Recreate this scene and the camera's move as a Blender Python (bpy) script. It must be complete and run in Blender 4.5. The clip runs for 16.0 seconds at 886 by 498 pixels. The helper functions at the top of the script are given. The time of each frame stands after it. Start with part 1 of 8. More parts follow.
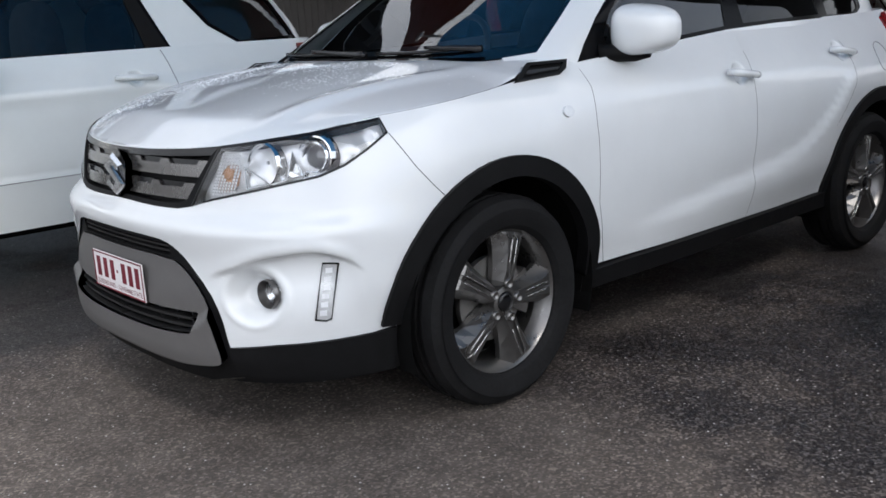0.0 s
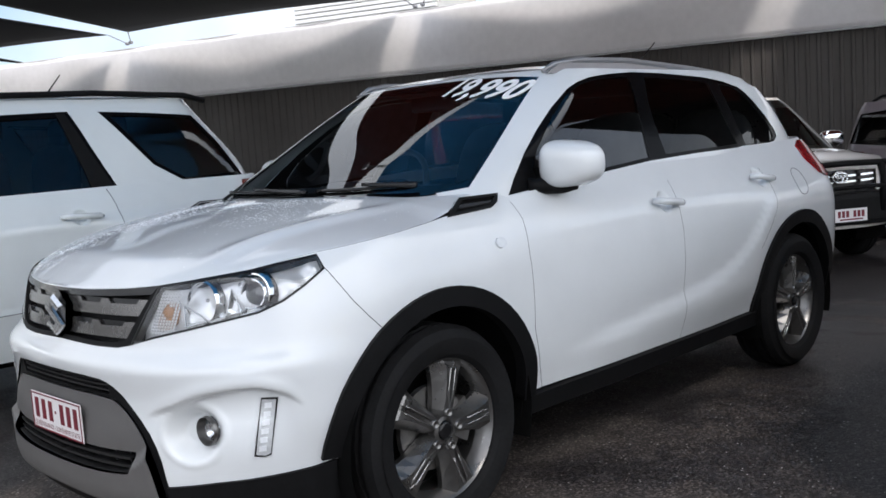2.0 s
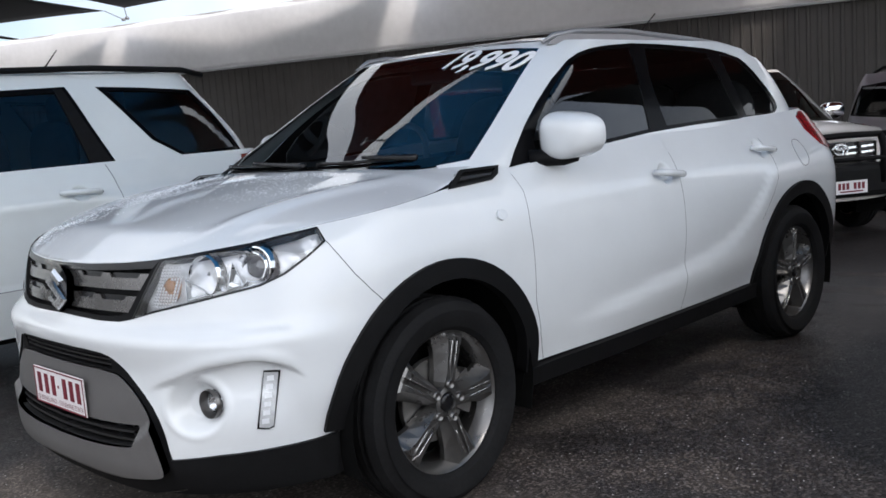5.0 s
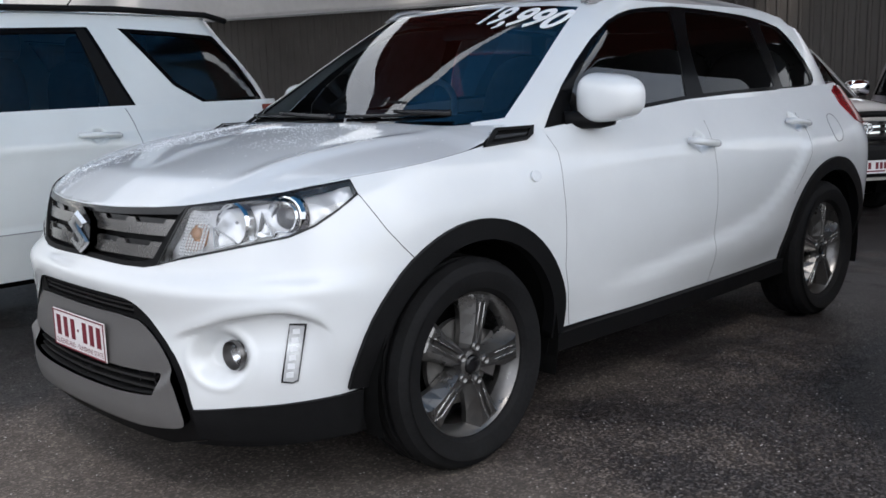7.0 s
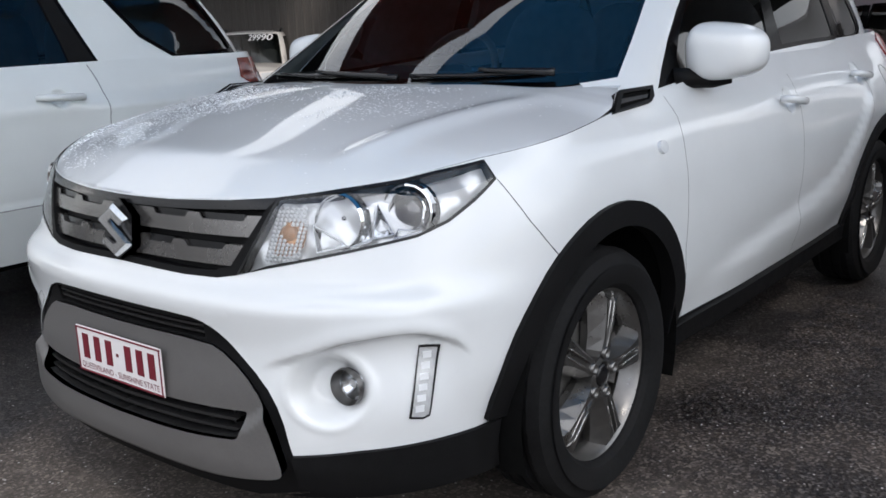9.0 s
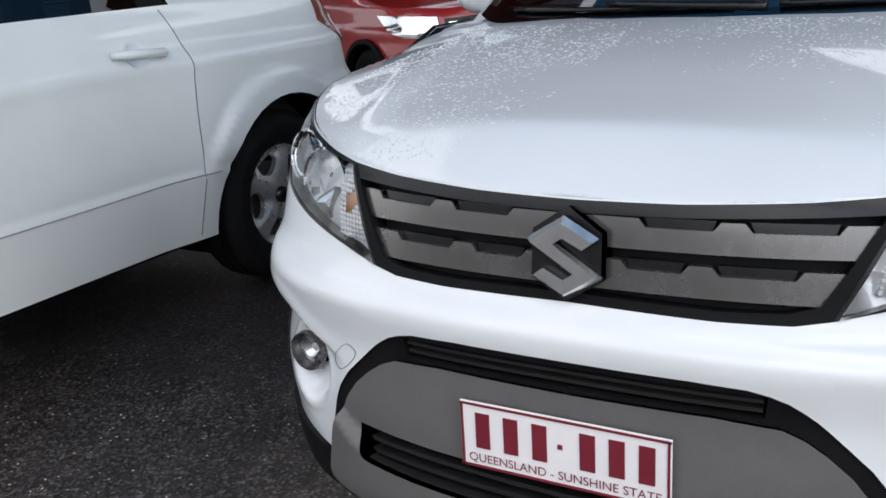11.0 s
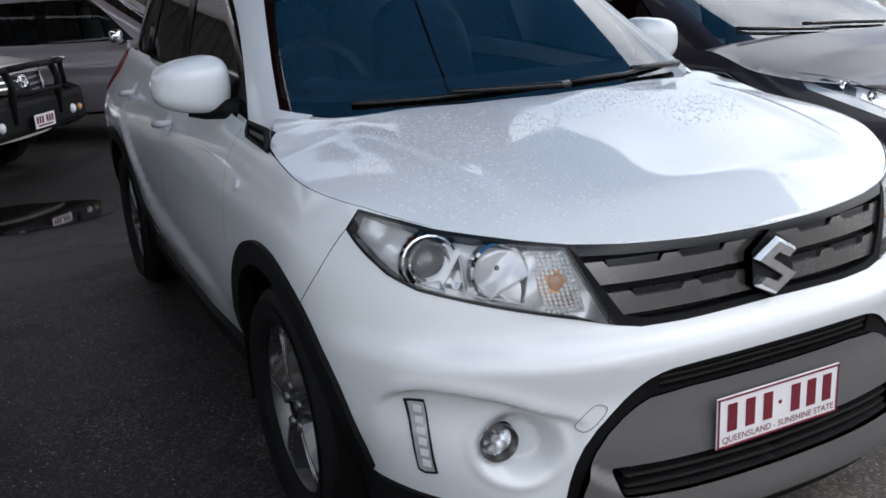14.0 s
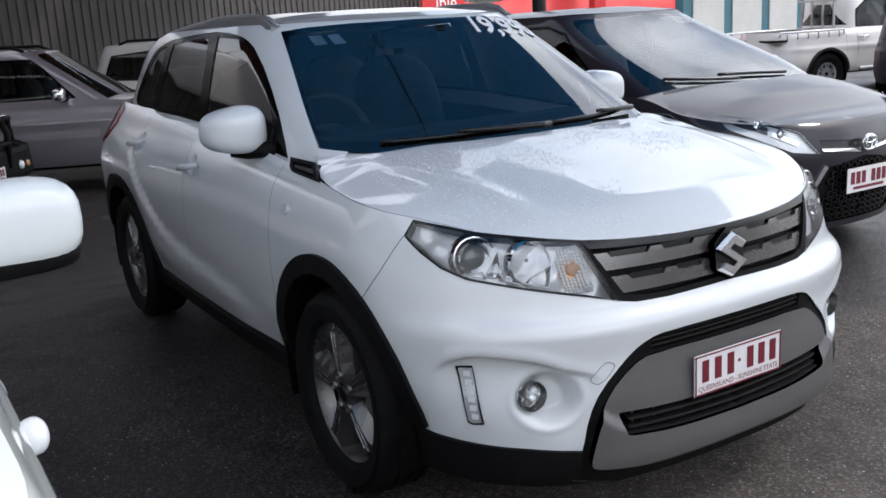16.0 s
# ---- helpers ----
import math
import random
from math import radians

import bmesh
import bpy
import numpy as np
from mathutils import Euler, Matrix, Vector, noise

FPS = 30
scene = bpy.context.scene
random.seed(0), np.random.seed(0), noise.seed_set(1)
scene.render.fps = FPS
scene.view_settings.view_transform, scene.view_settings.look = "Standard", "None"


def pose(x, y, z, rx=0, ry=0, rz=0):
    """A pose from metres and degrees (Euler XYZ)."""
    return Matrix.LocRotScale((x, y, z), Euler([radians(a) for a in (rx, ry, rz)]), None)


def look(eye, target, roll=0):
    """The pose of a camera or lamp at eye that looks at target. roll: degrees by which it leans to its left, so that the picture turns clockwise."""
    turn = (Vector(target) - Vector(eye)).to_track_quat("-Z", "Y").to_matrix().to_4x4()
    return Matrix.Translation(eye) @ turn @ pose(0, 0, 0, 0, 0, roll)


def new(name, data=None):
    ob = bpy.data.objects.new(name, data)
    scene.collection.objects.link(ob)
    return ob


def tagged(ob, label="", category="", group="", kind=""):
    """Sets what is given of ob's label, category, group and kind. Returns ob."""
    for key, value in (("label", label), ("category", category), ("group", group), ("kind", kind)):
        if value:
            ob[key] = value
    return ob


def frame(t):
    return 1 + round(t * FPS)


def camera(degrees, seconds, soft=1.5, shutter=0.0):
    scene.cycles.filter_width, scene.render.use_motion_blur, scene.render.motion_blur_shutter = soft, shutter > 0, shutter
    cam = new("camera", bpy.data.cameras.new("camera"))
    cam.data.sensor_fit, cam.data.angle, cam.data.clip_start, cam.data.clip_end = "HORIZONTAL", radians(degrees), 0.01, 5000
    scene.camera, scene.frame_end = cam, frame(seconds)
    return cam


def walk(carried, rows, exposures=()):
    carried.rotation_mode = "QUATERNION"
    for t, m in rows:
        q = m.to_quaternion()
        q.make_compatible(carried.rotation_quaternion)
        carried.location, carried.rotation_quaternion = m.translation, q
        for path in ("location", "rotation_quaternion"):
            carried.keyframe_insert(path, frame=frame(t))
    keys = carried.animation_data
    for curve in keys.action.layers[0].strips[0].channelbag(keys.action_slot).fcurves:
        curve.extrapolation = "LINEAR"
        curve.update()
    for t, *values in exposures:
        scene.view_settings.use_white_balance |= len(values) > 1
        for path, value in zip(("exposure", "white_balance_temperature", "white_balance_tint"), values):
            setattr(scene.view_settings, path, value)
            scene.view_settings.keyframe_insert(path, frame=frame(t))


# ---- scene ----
# the camera and its walk: seconds, place, turn
cam = camera(50.56, 16.0, soft=1.6)
ROWS = [
    (0, 1.980, 2.767, 1.175, 76.33, 2.81, 137.32),
    (0.5, 2.019, 2.815, 1.194, 79.30, 2.81, 137.61),
    (1, 2.011, 2.831, 1.199, 81.78, 3.37, 136.24),
    (1.5, 2.006, 2.846, 1.204, 83.09, 3.78, 135.12),
    (2, 1.992, 2.855, 1.204, 83.76, 3.87, 134.29),
    (2.5, 1.987, 2.849, 1.205, 83.83, 4.09, 133.64),
    (3, 1.988, 2.856, 1.199, 83.36, 4.38, 133.08),
    (3.2, 1.982, 2.852, 1.200, 82.96, 4.49, 132.84),
    (5.5, 1.995, 2.849, 1.193, 81.74, 4.39, 134.83),
    (6, 1.993, 2.850, 1.196, 80.74, 4.44, 135.28),
    (6.5, 2.001, 2.831, 1.196, 80.02, 3.48, 135.34),
    (7, 2.002, 2.748, 1.177, 80.02, 1.67, 134.96),
    (7.5, 1.929, 2.569, 1.147, 78.64, 1.26, 132.93),
    (8, 1.849, 2.397, 1.188, 77.29, 0.79, 131.09),
    (8.5, 1.902, 2.223, 1.183, 77.97, 0.50, 130.25),
    (9, 2.015, 1.953, 1.212, 76.67, 1.92, 128.38),
    (9.5, 2.005, 1.620, 1.155, 75.86, 2.83, 128.81),
    (10, 1.986, 1.253, 1.194, 76.62, 2.35, 128.65),
    (10.2, 1.978, 1.119, 1.195, 75.13, 3.10, 128.39),
    (12.3, 2.208, -0.473, 1.249, 74.81, 2.42, 100.89),
    (12.5, 2.168, -0.598, 1.256, 74.78, 2.43, 98.52),
    (13, 2.030, -0.913, 1.282, 73.48, 2.34, 85.56),
    (13.2, 2.007, -1.028, 1.289, 72.64, 1.58, 78.64),
    (13.5, 2.020, -1.181, 1.367, 72.07, 1.38, 70.57),
    (14, 2.204, -1.437, 1.402, 73.54, 3.05, 63.55),
    (14.5, 2.390, -1.625, 1.448, 76.93, 5.05, 62.18),
    (15, 2.477, -1.876, 1.423, 77.63, 3.33, 60.62),
    (15.5, 2.533, -1.967, 1.440, 76.52, 2.79, 58.90),
    (16, 2.551, -1.986, 1.440, 76.50, 3.38, 57.97),
]
walk(cam, [(t, pose(*p)) for t, *p in ROWS], exposures=[(0, 0.10, 6600, 12), (1.5, 0.05, 6600, 12), (6, 0.04, 6600, 12), (8, 0.14, 6650, 12), (10, 0.05, 6700, 12), (12.5, 0.43, 6700, 12), (13.1, 0.37, 6700, 12), (14, 0.08, 6550, 12), (16, 0.05, 6500, 13)])
# ---- daylight ----
world = bpy.data.worlds.new("world")
scene.world = world
world.use_nodes = True
SUN_AZ, SUN_EL = 62.0, 50.0


def sky():
    nt = world.node_tree
    nt.nodes.clear()
    out, bg, tex = nt.nodes.new("ShaderNodeOutputWorld"), nt.nodes.new("ShaderNodeBackground"), nt.nodes.new("ShaderNodeTexSky")
    tex.sky_type, tex.sun_disc = "NISHITA", False
    tex.sun_elevation, tex.sun_rotation = radians(SUN_EL), radians(90 - SUN_AZ)
    tex.dust_density = 2.0
    coord, noisy, ramp, mix = nt.nodes.new("ShaderNodeTexCoord"), nt.nodes.new("ShaderNodeTexNoise"), nt.nodes.new("ShaderNodeValToRGB"), nt.nodes.new("ShaderNodeMix")
    noisy.inputs["Scale"].default_value, noisy.inputs["Detail"].default_value = 2.2, 7.0
    ramp.color_ramp.elements[0].position, ramp.color_ramp.elements[1].position = 0.34, 0.58
    mix.data_type = "RGBA"
    # cloud, brighter round the veiled sun
    toward, glow, cloud = nt.nodes.new("ShaderNodeVectorMath"), nt.nodes.new("ShaderNodeMapRange"), nt.nodes.new("ShaderNodeVectorMath")
    toward.operation = "DOT_PRODUCT"
    toward.inputs[1].default_value = (math.cos(radians(SUN_AZ)) * math.cos(radians(SUN_EL)), math.sin(radians(SUN_AZ)) * math.cos(radians(SUN_EL)), math.sin(radians(SUN_EL)))
    glow.interpolation_type = "SMOOTHSTEP"
    glow.inputs["From Min"].default_value, glow.inputs["From Max"].default_value = 0.05, 0.95
    glow.inputs["To Min"].default_value, glow.inputs["To Max"].default_value = 6.8, 16.0
    cloud.operation = "SCALE"
    cloud.inputs[0].default_value = (0.92, 0.98, 1.05)
    nt.links.new(coord.outputs["Generated"], toward.inputs[0])
    nt.links.new(toward.outputs["Value"], glow.inputs["Value"])
    nt.links.new(glow.outputs["Result"], cloud.inputs["Scale"])
    nt.links.new(cloud.outputs["Vector"], mix.inputs["B"])
    nt.links.new(coord.outputs["Generated"], noisy.inputs["Vector"])
    nt.links.new(noisy.outputs["Fac"], ramp.inputs["Fac"])
    nt.links.new(ramp.outputs["Color"], mix.inputs["Factor"])
    nt.links.new(tex.outputs["Color"], mix.inputs["A"])
    nt.links.new(mix.outputs["Result"], bg.inputs["Color"])
    bg.inputs["Strength"].default_value = 0.185
    nt.links.new(bg.outputs["Background"], out.inputs["Surface"])


sky()
sun = new("sun", bpy.data.lights.new("sun", "SUN"))
sun.data.energy, sun.data.angle, sun.data.color = 1.9, radians(9), (1.0, 0.95, 0.88)
sun.matrix_world = look((10 * math.cos(radians(SUN_AZ)), 10 * math.sin(radians(SUN_AZ)), 10 * math.tan(radians(SUN_EL))), (0, 0, 0))
# ---- materials ----
def nodes_of(name):
    m = bpy.data.materials.new(name)
    m.use_nodes = True
    nt = m.node_tree
    return m, nt, nt.nodes["Principled BSDF"]


def noise_node(nt, scale, detail=4.0, rough=0.55, space="Object"):
    c, n = nt.nodes.new("ShaderNodeTexCoord"), nt.nodes.new("ShaderNodeTexNoise")
    n.inputs["Scale"].default_value, n.inputs["Detail"].default_value, n.inputs["Roughness"].default_value = scale, detail, rough
    nt.links.new(c.outputs[space], n.inputs["Vector"])
    return n


def ramp_node(nt, source, stops):
    r = nt.nodes.new("ShaderNodeValToRGB")
    for i, (pos, col) in enumerate(stops):
        e = r.color_ramp.elements[i] if i < 2 else r.color_ramp.elements.new(pos)
        e.position, e.color = pos, (*col, 1) if len(col) == 3 else col
    nt.links.new(source, r.inputs["Fac"])
    return r


def bump_node(nt, source, strength, distance, shader, prior=None):
    b = nt.nodes.new("ShaderNodeBump")
    b.inputs["Strength"].default_value, b.inputs["Distance"].default_value = strength, distance
    nt.links.new(source, b.inputs["Height"])
    if prior:
        nt.links.new(prior.outputs["Normal"], b.inputs["Normal"])
    nt.links.new(b.outputs["Normal"], shader.inputs["Normal"])
    return b


def tone(c, k):
    return tuple(min(1.0, max(0.0, v * k)) for v in c)


def plain(name, color, rough=0.5, metal=0.0, coat=0.0, grain=30.0, vary=0.12, bump=0.0, spec=0.5):
    """A surface with two scales of slight variation in tone and gloss."""
    m, nt, p = nodes_of(name)
    big, small = noise_node(nt, grain * 0.12, 3), noise_node(nt, grain, 5)
    mix = nt.nodes.new("ShaderNodeMath")
    mix.operation, mix.inputs[1].default_value = "MULTIPLY_ADD", 0.5
    nt.links.new(small.outputs["Fac"], mix.inputs[0])
    half = nt.nodes.new("ShaderNodeMath")
    half.operation, half.inputs[1].default_value = "MULTIPLY", 0.5
    nt.links.new(big.outputs["Fac"], half.inputs[0])
    nt.links.new(half.outputs[0], mix.inputs[2])
    r = ramp_node(nt, mix.outputs[0], [(0.35, tone(color, 1 - vary)), (0.65, tone(color, 1 + vary))])
    nt.links.new(r.outputs["Color"], p.inputs["Base Color"])
    rr = ramp_node(nt, mix.outputs[0], [(0.3, (max(0.0, rough - 0.06),) * 3), (0.7, (min(1.0, rough + 0.06),) * 3)])
    nt.links.new(rr.outputs["Color"], p.inputs["Roughness"])
    p.inputs["Metallic"].default_value, p.inputs["Coat Weight"].default_value = metal, coat
    p.inputs["Coat Roughness"].default_value, p.inputs["Specular IOR Level"].default_value = 0.04, spec
    if bump:
        bump_node(nt, small.outputs["Fac"], bump, 0.002, p)
    return m


def paint(name, color, rough=0.32, flake=0.0, metal=0.0):
    """Clear-coated car paint with a faint orange peel and dust film."""
    m, nt, p = nodes_of(name)
    dust = noise_node(nt, 3.0, 6)
    r = ramp_node(nt, dust.outputs["Fac"], [(0.35, tone(color, 0.965)), (0.65, tone(color, 1.015))])
    nt.links.new(r.outputs["Color"], p.inputs["Base Color"])
    p.inputs["Roughness"].default_value, p.inputs["Metallic"].default_value = rough, metal
    p.inputs["Coat Weight"].default_value, p.inputs["Coat Roughness"].default_value, p.inputs["Coat IOR"].default_value = 1.0, 0.03, 1.5
    peel = noise_node(nt, 240.0, 2)
    b = nt.nodes.new("ShaderNodeBump")
    b.inputs["Strength"].default_value, b.inputs["Distance"].default_value = 0.05, 0.0004
    nt.links.new(peel.outputs["Fac"], b.inputs["Height"])
    nt.links.new(b.outputs["Normal"], p.inputs["Coat Normal"])
    return m


def glass(name, tint, rough=0.0, clear=0.6, ior=1.55):
    """A thin tinted pane: part is seen through, part mirrors by Fresnel."""
    m, nt, p = nodes_of(name)
    nt.nodes.remove(p)
    out = nt.nodes["Material Output"]
    through_, gloss, mix, fres = nt.nodes.new("ShaderNodeBsdfTransparent"), nt.nodes.new("ShaderNodeBsdfGlossy"), nt.nodes.new("ShaderNodeMixShader"), nt.nodes.new("ShaderNodeFresnel")
    through_.inputs["Color"].default_value = (*tone(tint, clear), 1)
    gloss.inputs["Roughness"].default_value = rough
    gloss.inputs["Color"].default_value = (1, 1, 1, 1)
    fres.inputs["IOR"].default_value = ior
    film = noise_node(nt, 4.0, 5)
    add = nt.nodes.new("ShaderNodeMath")
    add.operation, add.inputs[1].default_value = "MULTIPLY_ADD", 0.03
    nt.links.new(film.outputs["Fac"], add.inputs[0])
    nt.links.new(fres.outputs["Fac"], add.inputs[2])
    nt.links.new(add.outputs[0], mix.inputs["Fac"])
    nt.links.new(through_.outputs["BSDF"], mix.inputs[1])
    nt.links.new(gloss.outputs["BSDF"], mix.inputs[2])
    nt.links.new(mix.outputs["Shader"], out.inputs["Surface"])
    return m


WHITE = paint("white_paint", (0.73, 0.75, 0.76))
WHITE_OLD = paint("white_paint_older", (0.775, 0.81, 0.80), rough=0.36)
WHITE_WARM = paint("warm_white_paint", (0.76, 0.73, 0.70), rough=0.4)
SILVER = paint("silver_paint", (0.31, 0.285, 0.31), rough=0.35, metal=0.5)
SILVER_PALE = paint("pale_silver_paint", (0.36, 0.34, 0.36), rough=0.4, metal=0.4)
DARK_PAINT = paint("dark_violet_grey_paint", (0.020, 0.0175, 0.025), rough=0.42)
DARK_PAINT.node_tree.nodes["Principled BSDF"].inputs["Coat Weight"].default_value = 0.5
DARK_PAINT.node_tree.nodes["Principled BSDF"].inputs["Specular IOR Level"].default_value = 0.2
RED_PAINT = paint("red_paint", (0.42, 0.018, 0.02), rough=0.35)
PLASTIC = plain("black_plastic", (0.0065, 0.0065, 0.007), rough=0.58, grain=180, vary=0.25, bump=0.2, spec=0.12)
GLOSS_BLACK = plain("gloss_black", (0.010, 0.010, 0.011), rough=0.22, vary=0.2, spec=0.35)
PILLAR_BLACK = plain("window_pillar_black", (0.004, 0.004, 0.0045), rough=0.12, vary=0.2, spec=0.05)
GREY_PLASTIC = plain("grey_plastic", (0.108, 0.104, 0.102), rough=0.45, grain=160, vary=0.08, bump=0.1)
GUNMETAL = plain("brushed_gunmetal", (0.185, 0.178, 0.174), rough=0.24, metal=0.8, grain=40, vary=0.08)
CHROME = plain("chrome", (0.82, 0.83, 0.84), rough=0.06, metal=1.0, vary=0.03)
ALLOY = plain("grey_alloy", (0.17, 0.166, 0.162), rough=0.30, metal=0.85, grain=60, vary=0.08)
ALLOY_BRIGHT = plain("machined_alloy", (0.62, 0.61, 0.60), rough=0.25, metal=0.9, grain=60, vary=0.05)
ALLOY_LIGHT = plain("silver_alloy", (0.70, 0.70, 0.70), rough=0.3, metal=0.75, grain=60, vary=0.08)
ALLOY_DARK = plain("dark_alloy", (0.05, 0.05, 0.052), rough=0.4, metal=0.6, vary=0.2)
RUBBER = plain("tyre_rubber", (0.0095, 0.0095, 0.010), rough=0.72, grain=90, vary=0.35, bump=0.3, spec=0.13)
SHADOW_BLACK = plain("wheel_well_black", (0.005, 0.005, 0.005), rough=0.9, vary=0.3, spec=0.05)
SEAM_GREY = plain("shut_line_grey", (0.26, 0.265, 0.27), rough=0.8, vary=0.2, spec=0.1)
STEEL = plain("brake_steel", (0.30, 0.29, 0.28), rough=0.4, metal=0.9, vary=0.15)
CABIN = plain("cabin_trim", (0.055, 0.055, 0.058), rough=0.7, grain=120, vary=0.2, bump=0.2)
FABRIC = plain("seat_cloth", (0.11, 0.11, 0.115), rough=0.9, grain=200, vary=0.25, bump=0.4)
PALE_TRIM = plain("pale_headliner", (0.45, 0.45, 0.44), rough=0.9, vary=0.05)
AMBER = plain("amber_lens", (0.52, 0.24, 0.09), rough=0.2, coat=0.6)
RED_LENS = plain("red_lens", (0.20, 0.004, 0.008), rough=0.15, coat=0.5, grain=60, vary=0.35)
FADED_LENS = plain("faded_red_lens", (0.24, 0.055, 0.04), rough=0.2, coat=0.5, grain=50, vary=0.3)
CLEAR_WHITE = plain("frosted_lens", (0.70, 0.72, 0.74), rough=0.2, coat=0.7)
REFLECTOR = plain("bright_reflector", (0.80, 0.81, 0.82), rough=0.14, metal=1.0, grain=14, vary=0.1)
PLATE_WHITE = plain("plate_white", (0.78, 0.76, 0.76), rough=0.4, vary=0.03)
MAROON = plain("plate_maroon", (0.16, 0.010, 0.022), rough=0.5, vary=0.1)
PRICE_WHITE = plain("price_white", (0.85, 0.85, 0.85), rough=0.6, vary=0.03)
WINDSCREEN = glass("windscreen_glass", (0.66, 0.80, 0.88), clear=0.9, ior=1.85)
SIDE_GLASS = glass("side_glass", (0.42, 0.45, 0.46), clear=0.6, ior=1.55)
TINT_GLASS = glass("dark_tinted_glass", (0.40, 0.42, 0.43), clear=0.65, ior=1.27)
PLAIN_SCREEN = glass("green_tinted_screen", (0.50, 0.58, 0.56), clear=0.75, ior=1.22)
BEAD = plain("rain_bead", (0.88, 0.89, 0.90), rough=0.3, vary=0.04)
LAMP_BED_PALE = plain("running_lamp_bed", (0.70, 0.72, 0.74), rough=0.22, metal=0.45, coat=0.6, grain=40, vary=0.2)
LENS_GLASS = glass("headlamp_glass", (0.96, 0.97, 0.98), clear=0.97)
# ---- tools for shaped car bodies ----
def curve(*pts):
    """A smooth curve through (x, y) pairs (monotone cubic), as a function of numpy arrays."""
    px, py = np.array([p[0] for p in pts], float), np.array([p[1] for p in pts], float)
    if px[0] > px[-1]:
        px, py = px[::-1], py[::-1]
    h, d = np.diff(px), np.diff(py) / np.diff(px)
    m = np.zeros(len(px))
    m[0], m[-1] = d[0], d[-1]
    for i in range(1, len(px) - 1):
        if d[i - 1] * d[i] > 0:
            w1, w2 = 2 * h[i] + h[i - 1], h[i] + 2 * h[i - 1]
            m[i] = (w1 + w2) / (w1 / d[i - 1] + w2 / d[i])

    def f(x):
        x = np.clip(np.asarray(x, float), px[0], px[-1])
        i = np.clip(np.searchsorted(px, x) - 1, 0, len(px) - 2)
        t, hh = (x - px[i]) / h[i], h[i]
        return (py[i] * (1 + 2 * t) * (1 - t) ** 2 + hh * m[i] * t * (1 - t) ** 2
                + py[i + 1] * t * t * (3 - 2 * t) + hh * m[i + 1] * t * t * (t - 1))
    return f


def step(x, lo, hi):
    t = np.clip((np.asarray(x, float) - lo) / (hi - lo), 0, 1)
    return t * t * (3 - 2 * t)


WRAP = 0.8


